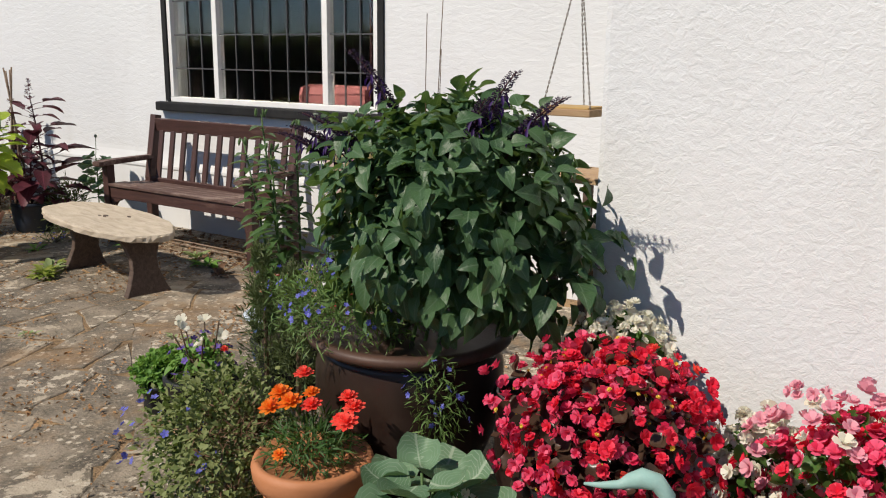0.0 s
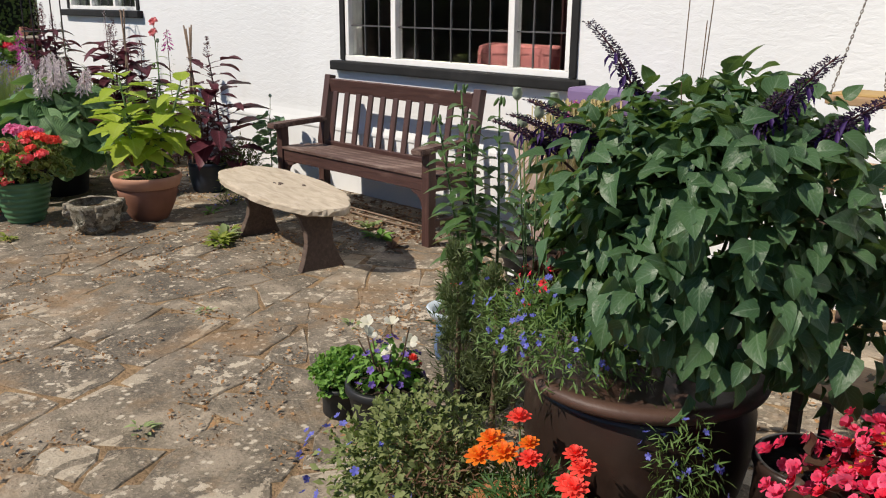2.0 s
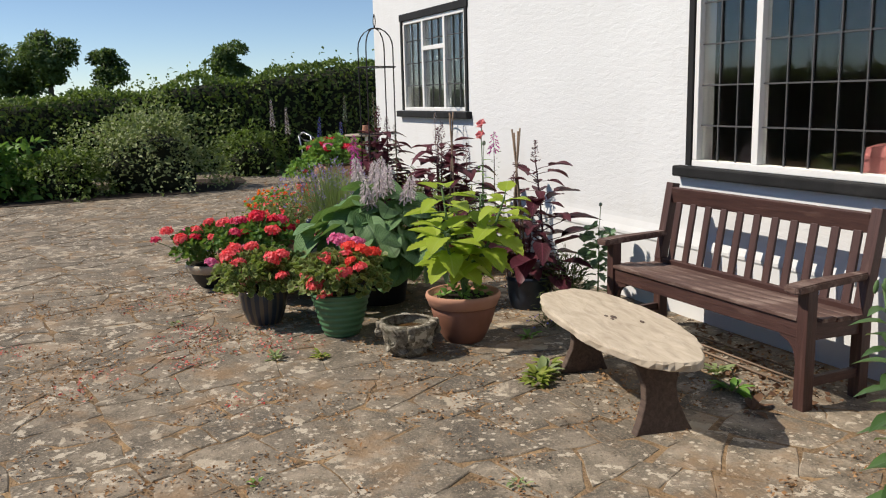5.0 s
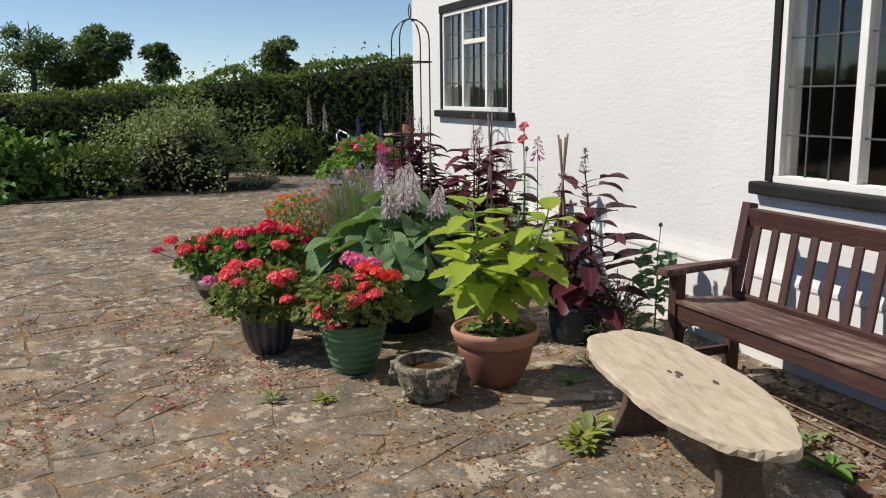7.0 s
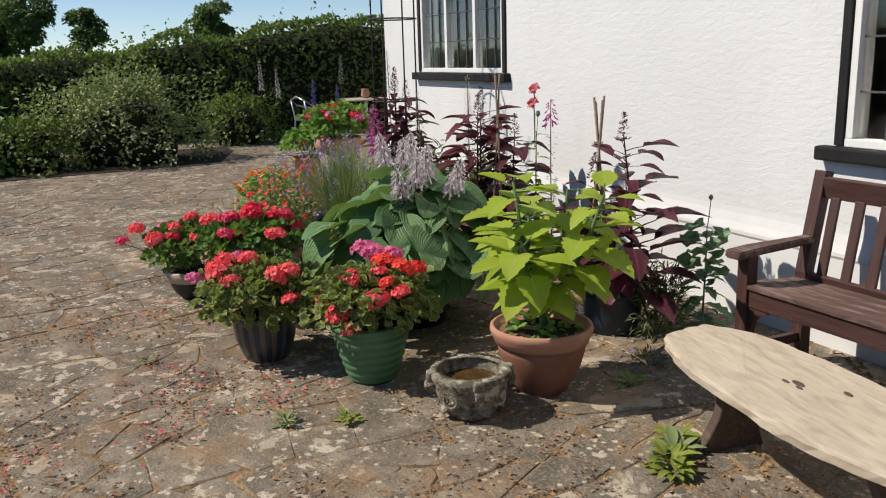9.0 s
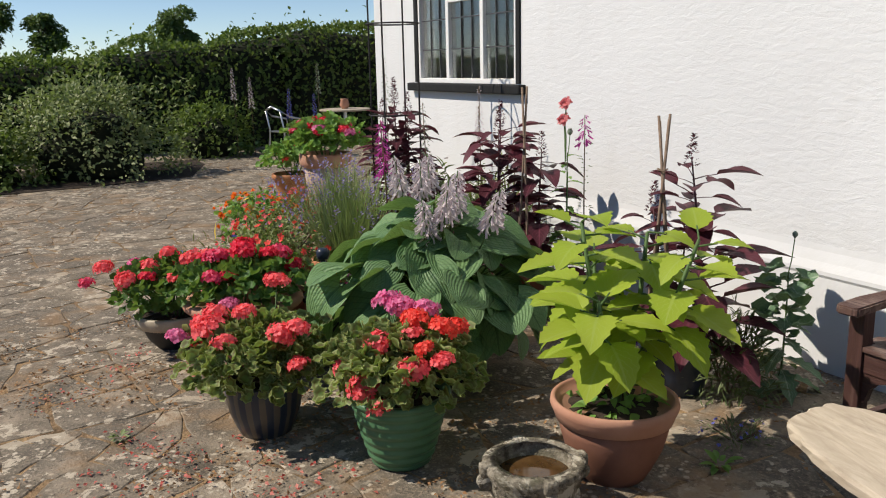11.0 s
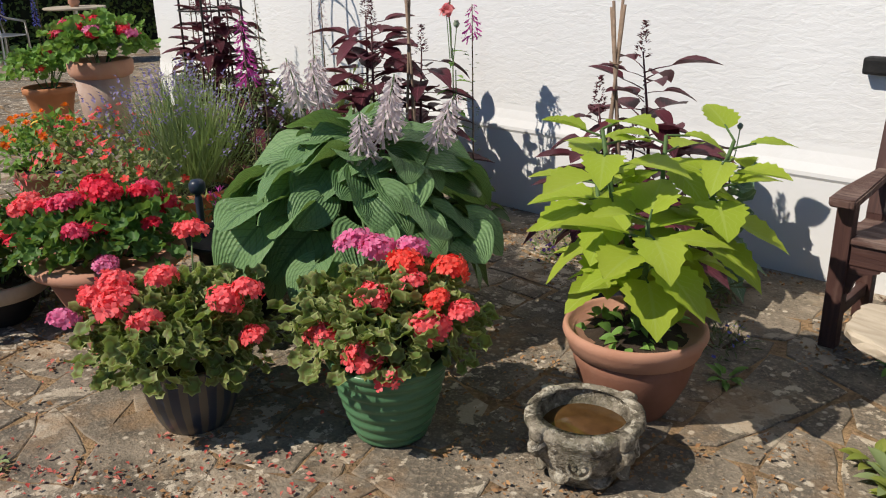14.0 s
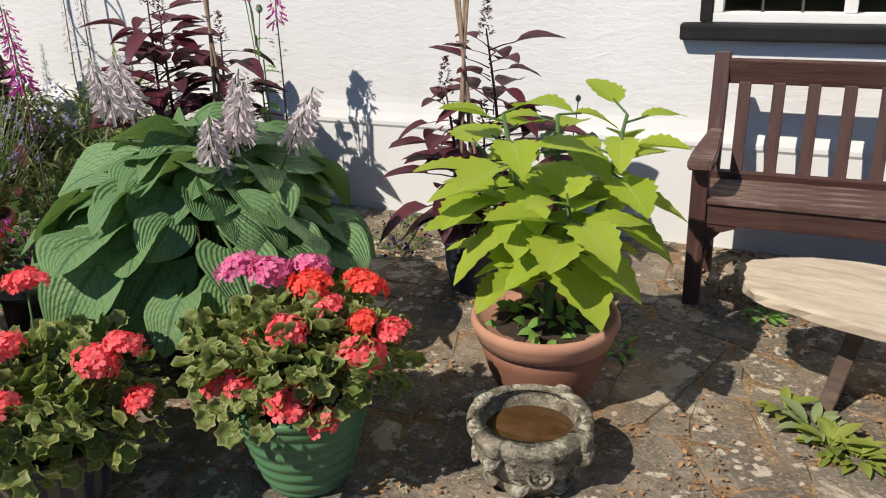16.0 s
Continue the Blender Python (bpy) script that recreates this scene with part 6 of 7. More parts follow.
def duck():
    bm = bmesh.new()
    path = [((0.0, 0, 0.0), 0.055), ((0, 0, 0.06), 0.07), ((0.0, 0, 0.13), 0.06), ((0.02, 0, 0.19), 0.03), ((0.035, 0, 0.25), 0.020), ((0.042, 0, 0.30), 0.017), ((0.038, 0, 0.34), 0.017), ((0.015, 0, 0.368), 0.020), ((-0.015, 0, 0.372), 0.022), ((-0.04, 0, 0.362), 0.016), ((-0.06, 0, 0.350), 0.010), ((-0.10, 0, 0.342), 0.007), ((-0.135, 0, 0.340), 0.003)]
    rings = []
    for i, (p, r) in enumerate(path):
        a, b = Vector(path[max(i - 1, 0)][0]), Vector(path[min(i + 1, len(path) - 1)][0])
        d = (b - a).normalized()
        y = Vector((0, 1, 0))
        x = y.cross(d)
        rings.append([bm.verts.new(Vector(p) + (x * math.cos(t) + y * math.sin(t)) * r) for t in [2 * math.pi * j / 14 for j in range(14)]])
    for p, q in zip(rings, rings[1:]):
        for j in range(14):
            bm.faces.new((p[j], p[(j + 1) % 14], q[(j + 1) % 14], q[j]))
    bm.faces.new(rings[0][::-1]), bm.faces.new(rings[-1])
    ob = part("duck_statue", bm, VERDIGRIS, None, smooth=True, m=pose(-0.60, 1.54, 0.115, 0, 0, 20))
    tagged(ob, "verdigris metal duck ornament among the begonias", "ornament")
    base = part("plinth_stone", lathe([(0.09, 0), (0.095, 0.02), (0.09, 0.10), (0.08, 0.115)], 14, lambda a, z: 1 + 0.06 * math.sin(3 * a)), URN, None, m=Matrix.Translation((-0.60, 1.54, 0)))
    tagged(base, "rough stone under the duck ornament", "stone")


duck()

# bushes between the pot and the paving
e = low_bush("thyme_bush", -1.93, 1.50, "sprawling grey-green thyme with dry brown patches", (0.25, 0.23, 0.34), 5200, SIMPLE, (0.016, 0.032), L_HEATH, (), 0, 111)
rng = np.random.default_rng(111)
Cloud().add(NARROW, scatter(rng, 800, (0.10, -0.04, 0.18), (0.15, 0.13, 0.20), (0.02, 0.04), -0.3, 0.5, 0, 0.9)).part("dry_growth", L_BROWN, e, "dry brown twigs")
Cloud().add(FIVE, blooms(rng, 26, (-0.10, -0.14, 0.12), (0.22, 0.1, 0.24), (0.018, 0.028))).part("blossom", P_BLUE, e, "trailing violet-blue lobelia flowers")["kind"] = "stuff"


def conifer(x, y, h, r, seed):
    e = thing("dwarf_conifer", x, y, 0, "dwarf juniper with feathery dark green sprays", "shrub", "dwarf conifers")
    rng = np.random.default_rng(seed)
    Cloud().tube([(0, 0, 0), (0.01, 0, h * 0.5), (0, 0, h * 0.95)], [0.012, 0.008, 0.003], 6).part("trunk", STALK_BROWN, e)
    c = Cloud()
    for i in range(190):
        t = rng.random() ** 0.8
        z = h * (0.06 + 0.9 * t)
        a = rng.uniform(0, 6.28)
        q = r * (1 - t) ** 0.6 * rng.uniform(0.6, 1.05) + 0.015
        p0, p1 = np.array((0, 0, z * 0.9)), np.array((q * math.cos(a), q * math.sin(a), z + q * 0.7))
        k = 16
        u = rng.random(k)[:, None]
        P = p0 + (p1 - p0) * (0.25 + 0.75 * u) + rng.normal(size=(k, 3)) * 0.006
        c.add(NARROW, frames_of(P, (p1 - p0) / np.linalg.norm(p1 - p0) + rng.normal(size=(k, 3)) * 0.55, rng.normal(size=(k, 3)), rng.uniform(0.022, 0.042, k)))
    c.part("sprays", L_CONIFER, e)


conifer(-2.30, 1.99, 0.68, 0.095, 1)
conifer(-2.16, 2.02, 0.62, 0.10, 2)


def lily():
    e = thing("potted_lily", -2.40, 2.20, 0, "tall lilies in bud with whorled glossy leaves in a black pot", "potted plant")
    tub(e, 0.11, 0.14, 0.24, BLACKPLASTIC, 0.01)
    rng = random.Random(12)
    for x, y, tx, ty, h in ((0.0, 0.0, -0.06, -0.05, 1.12), (0.04, 0.03, 0.03, 0.04, 1.08), (-0.05, 0.02, -0.20, -0.02, 1.0), (0.02, -0.04, 0.02, -0.08, 1.0)):
        a, b = Vector((x, y, 0.2)), Vector((tx, ty, h))
        st = Cloud().tube([a, a.lerp(b, 0.5) + Vector((0.01, 0, 0)), b], [0.006, 0.005, 0.003], 6).part("stem", STALK, e)
        n = 58
        pos, way, up, sz = [], [], [], []
        for i in range(n):
            u = 0.12 + 0.84 * i / n
            d = (math.cos(2.4 * i), math.sin(2.4 * i))
            pos.append(tuple(a.lerp(b, u))), way.append((d[0], d[1], -0.15 + 0.45 * u)), up.append((d[0] * .2, d[1] * .2, 1)), sz.append(rng.uniform(0.085, 0.125) * (1.1 - 0.45 * u))
        Cloud().add(blade(0.46, 4, 0.18, 0.4, 0.42), frames_of(pos, way, up, sz)).part("leaves", L_LILY, st, "glossy lance-shaped leaves")
        for i in range(3):
            m = pose(tx + 0.02 * math.cos(2.1 * i), ty + 0.02 * math.sin(2.1 * i), h - 0.01, rng.uniform(-30, 30), rng.uniform(-30, 30), 0)
            part("bud", lathe([(0.002, 0), (0.005, 0.008), (0.006, 0.018), (0.004, 0.028), (0.001, 0.033)], 8), STALK, st, "green lily bud", True, m)


lily()
e = thing("poppy", -2.42, 2.50, 0, "dry poppy stems with grey-green seed pods", "flower")
for x, y, z in ((-0.09, -0.02, 1.06), (0.0, 0.0, 1.0), (-0.03, -0.05, 0.97), (0.05, 0.02, 1.05)):
    st = Cloud().tube([(0, 0, 0), (x * 0.6, y * 0.6, z * 0.6), (x, y, z)], 0.003, 5).part("stem", STALK, e)
    part("seed_pod", lathe([(0.005, 0), (0.016, 0.01), (0.020, 0.024), (0.014, 0.04), (0.017, 0.044), (0.005, 0.047)], 14), P_LIMEFLOWER, st, "grey-green poppy pod", True, Matrix.Translation((x, y, z)))
e = foxglove(-2.30, 2.52, 1.08, 9, 0.16, P_MAGENTA, "fading pink foxglove stem leaning over the path", 0.045, False, "")

# herbs at the paving's edge
e = low_bush("potted_parsley", -2.66, 1.80, "bright green curly parsley in a black pot", (0.115, 0.11, 0.10), 1300, ROUND, (0.014, 0.024), L_HERB, (), 0, 121, "potted plant")
for o in e.children:
    o.location.z += 0.10
tub(e, 0.075, 0.09, 0.12, BLACKPLASTIC, 0.008)
e = low_bush("potted_petunia", -2.43, 1.80, "white and violet petunias with yellow-green leaves in a pot", (0.11, 0.11, 0.11), 240, OVATE, (0.025, 0.045), L_HERB, ((P_LAVENDER, 34, FIVE, (0.025, 0.035)), (P_SCARLET, 2, DOUBLE, (0.035, 0.04))), 0, 122, "potted plant")
for o in e.children:
    o.location.z += 0.18
tub(e, 0.10, 0.13, 0.2, BLACKPLASTIC, 0.008)
for i in range(7):
    a = 0.9 * i + 2.2
    d = (0.03 + 0.085 * math.cos(a), -0.03 + 0.085 * math.sin(a), 0.38 + 0.06 * math.sin(3 * i))
    st = Cloud().tube([(0, 0, 0.18), (d[0] * 0.7, d[1] * 0.7, 0.3), d], 0.003, 5).part("bare_stem", STALK_BROWN, e)
    if i % 3 != 2:
        Cloud().add(flower(5, 1.0, 0.8), frames_of([d], [(math.cos(a), math.sin(a), 0.2)], [(0.5, -0.7, 0.6)], 0.055)).part("flower", P_WHITE, st, "papery white petunia flower")



def jug():
    e = thing("planted_jug", -2.74, 2.41, 0, "blue and white ceramic jug planted with red flowers", "potted plant")
    pot(e, walls_of([(0.075, 0), (0.082, 0.008), (0.088, 0.05), (0.080, 0.12), (0.078, 0.17)], 0.008), JUGBLUE, [(0.078, 0.165), (0.092, 0.18), (0.115, 0.205), (0.120, 0.22), (0.112, 0.225), (0.09, 0.205), (0.072, 0.18)], JUGWHITE, 0.19, 0.078, label="blue glazed jug body", rim_label="pale flared lip")
    rng = np.random.default_rng(130)
    Cloud().add(OVATE, scatter(rng, 90, (0.05, 0.02, 0.27), (0.10, 0.10, 0.10), (0.03, 0.06), -0.3, 0.3)).part("foliage", L_LILY, e)
    singles("flower", FOUR, blooms(rng, 40, (0.05, 0.02, 0.28), (0.10, 0.10, 0.12), (0.03, 0.045)), P_RED, e, "deep red flower")


jug()
e = low_bush("potted_begonia", -2.55, 2.80, "deep red begonia with bronze leaves in a black pot", (0.15, 0.15, 0.12), 160, ROUND, (0.04, 0.07), L_BEGONIA, ((P_RED, 40, FOUR, (0.03, 0.045)),), 0, 131, "potted plant")
for o in e.children:
    o.location.z += 0.2
tub(e, 0.11, 0.15, 0.22, BLACKPLASTIC, 0.01)
e = low_bush("potted_shrub", -2.98, 3.15, "sparse shrub in a black plastic pot", (0.16, 0.16, 0.2), 120, OVATE, (0.04, 0.08), L_SALVIA, (), 0, 132, "potted plant")
for o in e.children:
    o.location.z += 0.3
tub(e, 0.11, 0.145, 0.27, BLACKPLASTIC, 0.01)
part("label", block(-0.02, 0.02, -0.1565, -0.154, 0.17, 0.2), WHITEPAINT, e, "small white plant label")


# ---- beige planter with fading strap leaves and the lilac trough ----
def strap_planter():
    e = thing("beige_planter", -3.34, 3.74, 0, "tall pinkish-beige conical planter full of yellowing strap leaves", "planter")
    wide = Matrix.Diagonal((1.55, 1, 1, 1))
    for o in (pot(e, walls_of([(0.06, 0), (0.065, 0.01), (0.095, 0.2), (0.145, 0.45), (0.185, 0.66)], 0.014), BEIGE, [(0.183, 0.65), (0.197, 0.655), (0.2, 0.70), (0.197, 0.74), (0.185, 0.745), (0.175, 0.7)], BEIGE), part("soil", disc(0.172, 0.69, 28), SOIL, e)):
        o.matrix_basis = wide
    rng = np.random.default_rng(140)
    n = 1200
    a = rng.uniform(-0.75, 1.1, n)
    d = np.stack((np.cos(a), np.sin(a)), 1)
    c = Cloud()
    r = rng.uniform(0.02, 0.14, n)
    P = np.stack((d[:, 0] * r, d[:, 1] * r, 0.70 + rng.uniform(0, 0.12, n)), 1)
    for i in range(n):
        out = 0.215 + 0.07 * abs(math.cos(a[i])) + rng.uniform(-0.03, 0.07)
        side = rng.normal() * 0.09
        x, y = d[i]
        pts = [P[i], (x * out * 0.9 - y * side, y * out * 0.9 + x * side, 0.84 + rng.uniform(-0.05, 0.10)), (x * out * 1.05 - y * side, y * out * 1.05 + x * side, 0.66), (x * out * 1.03 - y * side * 1.5, y * out * 1.03 + x * side * 1.5, rng.uniform(0.32, 0.66))]
        w = rng.uniform(0.002, 0.0055)
        V = [(q[0] - y * w * s, q[1] + x * w * s, q[2]) for q in map(tuple, pts) for s in (-1, 1)]
        c.add((np.array(V), [(0, 1, 3, 2), (2, 3, 5, 4), (4, 5, 7, 6)], np.array([(k / 8, 0.2 + 0.6 * (k % 2)) for k in range(8)])), [np.eye(4)])
    c.part("strap_leaves", L_DRYGRASS, e, "yellowing drooping strap leaves")


strap_planter()
e = thing("lilac_trough", -3.08, 3.88, 0, "lilac plastic trough on a stand against the wall", "planter")
part("trough", block(-0.26, 0.26, -0.09, 0.09, 0.85, 0.97, 0.02), LILAC, e)
for s in (-1, 1):
    part("stand_leg", block(s * 0.22 - 0.015, s * 0.22 + 0.015, 0.02, 0.05, 0, 0.86, 0.003), IRON, e)


# ---- hanging feeder and shelf at the corner ----
def feeder():
    e = thing("hanging_bird_feeder", -1.24, 2.34, 0, "hanging wooden bird tray on three chains", "bird feeder")
    part("tray", block(-0.088, 0.088, -0.070, 0.070, 1.168, 1.19, 0.004), BOARD, e, "pale wooden tray with raised edge")
    part("seed", block(-0.078, 0.078, -0.06, 0.06, 1.188, 1.197, 0.004), OCHRE, e)
    top = Vector((0, 0, 1.62))
    for q in ((-0.082, -0.055, 1.19), (0.082, -0.055, 1.19), (0.0, 0.062, 1.19)):
        q = Vector(q)
        c = Cloud()
        k = 30
        for i in range(k):
            a, b = q.lerp(top, i / k), q.lerp(top, (i + 0.85) / k)
            s = Vector((0.003, 0, 0)) if i % 2 else Vector((0, 0.003, 0))
            c.tube([a, a.lerp(b, 0.5) + s, b], 0.0016, 4), c.tube([a, a.lerp(b, 0.5) - s, b], 0.0016, 4)
        c.part("chain", CHAIN, e)
    Cloud().tube([(0, 0, 1.62), (0, 0, 1.8), (0.02, 0, 1.9), (0.08, 0, 1.92), (0.16, 0, 1.9)], 0.004, 6).part("hook", IRON, e, "iron wall hook")


feeder()
e = thing("garden_shelf", -1.24, 2.66, 0, "wooden shelf stand with bottles beside the wall corner", "shelf")
for x in (-0.16, 0.11):
    for y in (-0.12, 0.12):
        part("post", block(x - 0.015, x + 0.015, y - 0.015, y + 0.015, 0, 0.95, 0.003), LEGWOOD, e)
for z in (0.3, 0.62, 0.93):
    part("shelf_board", block(-0.19, 0.14, -0.15, 0.15, z, z + 0.02, 0.003), BOARD, e)
for x, y, z, m in ((0.03, -0.08, 0.95, CREAM), (-0.08, -0.05, 0.64, CREAM)):
    b = thing("bottle", -1.24 + x, 2.66 + y, z, "pale plastic bottle with a green cap and bright label", "bottle", "bottles on the shelf")
    part("body", lathe([(0.035, 0), (0.038, 0.01), (0.038, 0.13), (0.02, 0.16), (0.014, 0.165)], 20), m, b, smooth=True)
    part("cap", lathe([(0.016, 0.166), (0.017, 0.19), (0.014, 0.195)], 16), GLASSGREEN, b, "green cap")
    part("label", lathe([(0.0385, 0.03), (0.0387, 0.06)], 20), LABELRED, b, "red label band", True)
    part("label", lathe([(0.0385, 0.065), (0.0387, 0.10)], 20), LABELYELLOW, b, "yellow label band", True)


# ---- weeds in the paving ----
L_WEED = leaf("yellowing_weed_leaf", (0.17, 0.24, 0.04), (0.34, 0.36, 0.08), 0.3, 0.55)


def weed(x, y, n, size, mat_, seed, label="light green weed growing from a paving joint"):
    e = thing("paving_weed", x, y, -0.004, label, "weed", "weeds in the paving")
    rng = np.random.default_rng(seed)
    a = rng.uniform(0, 6.28, n)
    r = rng.uniform(0.005, 0.03, n)
    P = np.stack((np.cos(a) * r, np.sin(a) * r, rng.uniform(0.0, 0.03, n)), 1)
    Cloud().add(blade(0.42, 5, 0.2, 0.35, 0.5), frames_of(P, np.stack((np.cos(a), np.sin(a), rng.uniform(0.2, 1.2, n)), 1), (0, 0, 1), rng.uniform(size * 0.6, size * 1.15, n))).part("leaves", mat_, e)


weed(-4.93, 2.54, 34, 0.085, L_WEED, 1), weed(-5.06, 2.68, 12, 0.08, L_WEED, 2), weed(-4.86, 2.50, 22, 0.07, L_WEED, 16), weed(-4.98, 2.60, 14, 0.09, L_LAV, 3)
weed(-5.78, 1.60, 26, 0.05, L_WEED, 4), weed(-5.87, 1.36, 24, 0.05, L_LAV, 5), weed(-4.35, 3.3, 14, 0.10, L_HERB, 6), weed(-4.6, 3.42, 14, 0.09, L_LAV, 7), weed(-4.1, 3.2, 10, 0.09, L_BROWN, 8), weed(-5.2, 3.3, 10, 0.08, L_HERB, 9)
weed(-5.62, 2.85, 12, 0.06, L_HERB, 10), weed(-3.3, 2.3, 12, 0.05, L_LAV, 11), weed(-3.0, 1.2, 12, 0.04, L_LAV, 12), weed(-6.9, 0.9, 16, 0.04, L_LAV, 13), weed(-4.3, 1.0, 10, 0.03, L_HERB, 14), weed(-3.9, 1.9, 14, 0.035, L_LAV, 15)
e = thing("dead_leaves", -4.75, 3.60, 0, "dry brown leaves and twigs blown under the bench", "leaf litter")
e["kind"] = "stuff"
rng = np.random.default_rng(150)
k = 420
P = np.stack((rng.uniform(-0.75, 0.75, k), rng.uniform(-0.25, 0.33, k), rng.uniform(0.004, 0.02, k)), 1)
Cloud().add(SIMPLE, frames_of(P, rng.normal(size=(k, 3)) * (1, 1, 0.3), rng.normal(size=(k, 3)) * 0.4 + (0, 0, 1), rng.uniform(0.02, 0.05, k))).part("leaves", L_BROWN, e)
for i, (x0, y0, x1, y1) in enumerate(((-5.2, 3.62, -4.25, 3.66), (-5.05, 3.55, -4.3, 3.57), (-5.15, 3.72, -4.2, 3.78))):
    c = thing("fallen_cane", 0, 0, 0, "old pale cane lying under the bench", "cane", "canes under the bench")
    Cloud().tube([(x0, y0, 0.02), ((x0 + x1) / 2, (y0 + y1) / 2, 0.021), (x1, y1, 0.02)], 0.006, 6).part("cane", CANE, c)
e = thing("fallen_petals", -6.7, 1.0, 0, "scattered pink and red fallen petals on the paving", "petals")
e["kind"] = "stuff"
k = 620
hub = rng.normal(size=(26, 2)) * (0.65, 0.42)
P = np.stack((hub[np.arange(k) % 26, 0] + rng.normal(0.0, 0.10, k), hub[np.arange(k) % 26, 1] + rng.normal(0.0, 0.07, k) + 0.02, rng.uniform(0.012, 0.018, k)), 1)
Cloud().add(SIMPLE, frames_of(P, rng.normal(size=(k, 3)) * (1, 1, 0.2), rng.normal(size=(k, 3)) * 0.45 + (0, 0, 1), rng.uniform(0.012, 0.026, k))).part("petals", petal("wilted_petal", (0.55, 0.07, 0.06), (0.70, 0.27, 0.21)), e)
e = thing("paving_litter", -4.8, 1.2, 0, "dry moss crumbs and brown plant litter strewn over paving", "litter")
e["kind"] = "stuff"
k = 34000
P = np.stack((rng.uniform(-4.2, 3.6, k), rng.uniform(-1.9, 2.7, k), rng.uniform(0.010, 0.017, k)), 1)
keep = np.array([noise.noise((a * 1.6, b * 1.6, 5.0)) + 0.8 * noise.noise((a * 5, b * 5, 9.0)) > 0.12 for a, b in P[:, :2]])
P = P[keep]
k = len(P)
Cloud().add(SIMPLE, frames_of(P, rng.normal(size=(k, 3)) * (1, 1, 0.3), rng.normal(size=(k, 3)) * 0.5 + (0, 0, 1), rng.uniform(0.008, 0.026, k))).part("crumbs", leaf("dry_moss", (0.20, 0.10, 0.042), (0.44, 0.26, 0.125), 0.1, 0.9), e)


# ---- far end: chair, table, shrubs, hedge and trees ----
def bistro():
    e = thing("bistro_chair", -16.9, 4.25, 0, "light aluminium bistro chair by the hedge", "chair", rz=200)
    for s in (-1, 1):
        Cloud().tube([(s * 0.24, -0.2, 0), (s * 0.23, -0.2, 0.45), (s * 0.25, -0.18, 0.62), (s * 0.25, 0.1, 0.68), (s * 0.2, 0.24, 0.78), (0, 0.27, 0.84)], 0.016, 8).part("tube_frame", STEEL, e)
        Cloud().tube([(s * 0.22, 0.22, 0), (s * 0.2, 0.18, 0.45), (s * 0.2, 0.24, 0.78)], 0.014, 8).part("rear_leg", STEEL, e)
    part("seat", block(-0.21, 0.21, -0.2, 0.2, 0.43, 0.45, 0.006), STEEL, e)
    e = thing("bistro_table", -16.6, 5.15, 0, "round pale bistro table by the hedge", "table")
    part("tabletop", lathe([(0.40, 0.74), (0.41, 0.75), (0.41, 0.765), (0.40, 0.77)], 40), CREAM, e, smooth=False)
    part("pedestal", lathe([(0.2, 0), (0.2, 0.02), (0.03, 0.05), (0.03, 0.74)], 16), STEEL, e)
    p = thing("vase", -16.6, 5.15, 0.77, "small empty terracotta vase on the pale table", "vase")
    part("vase", lathe([(0.05, 0), (0.08, 0.06), (0.06, 0.14), (0.07, 0.16)], 18), TERRA_RIM, p, smooth=True)


bistro()


def shrub(x, y, radii, n, size, leafmat, seed, label, tpl=SIMPLE, flowers=()):
    e = low_bush("shrub", x, y, label, radii, n, tpl, size, leafmat, flowers, 0, seed, "shrub", 0.6, True, 0.6)
    # solid dark lump under the leaves, its colour standing in for inner shade
    bm = bmesh.new()
    bmesh.ops.create_icosphere(bm, subdivisions=3, radius=1)
    for v in bm.verts:
        k = 0.58 + 0.2 * noise.noise(v.co * 2.2 + Vector((seed, 0, 0)))
        v.co = Vector((v.co.x * radii[0] * k, v.co.y * radii[1] * k, max(0.0, radii[2] * 0.25 + v.co.z * radii[2] * k)))
    part("inner_growth", bm, HEDGECORE, e, "solid near-black core painted as the shade among the leaves", True)
    return e


shrub(-16.2, 1.25, (1.0, 1.25, 1.12), 6200, (0.05, 0.09), L_ROSE, 201, "large grey-green rose bush in the far bed")
shrub(-16.0, -0.1, (0.8, 0.8, 0.62), 2600, (0.06, 0.10), L_HEDGE, 202, "low dark green shrub in the far bed")
shrub(-16.0, -1.5, (0.8, 1.0, 0.75), 2600, (0.09, 0.17), L_HERB, 203, "broad-leaved green shrub in the far bed", OVATE)
shrub(-16.1, -3.2, (0.9, 1.1, 0.7), 2400, (0.08, 0.14), L_HEDGE, 204, "dark green shrub in the far bed", OVATE)
shrub(-18.0, 3.2, (0.6, 0.7, 0.75), 1800, (0.06, 0.1), L_HEDGE, 205, "dark shrub at the hedge foot")
for i, (x, y, z, m) in enumerate(((-17.6, 3.6, 1.45, P_MAUVE), (-17.7, 3.9, 1.3, P_MAUVE), (-17.5, 4.5, 1.1, P_BLUE), (-17.8, 5.1, 1.5, P_LIMEFLOWER), (-17.4, 4.9, 1.0, P_BLUE))):
    foxglove(x, y, z, 46, 0.5, m, "tall pale delphinium spire before the hedge", 0.042, True, "spires before the hedge")
sheet("flower_bed", [(-17.6, -5.5), (-15.0, -5.5), (-14.85, -1.0), (-15.05, 1.2), (-15.4, 2.5), (-16.8, 2.9), (-17.6, 2.9)], 0.012, SOIL, "dry soil bed along the hedge", "flower bed")


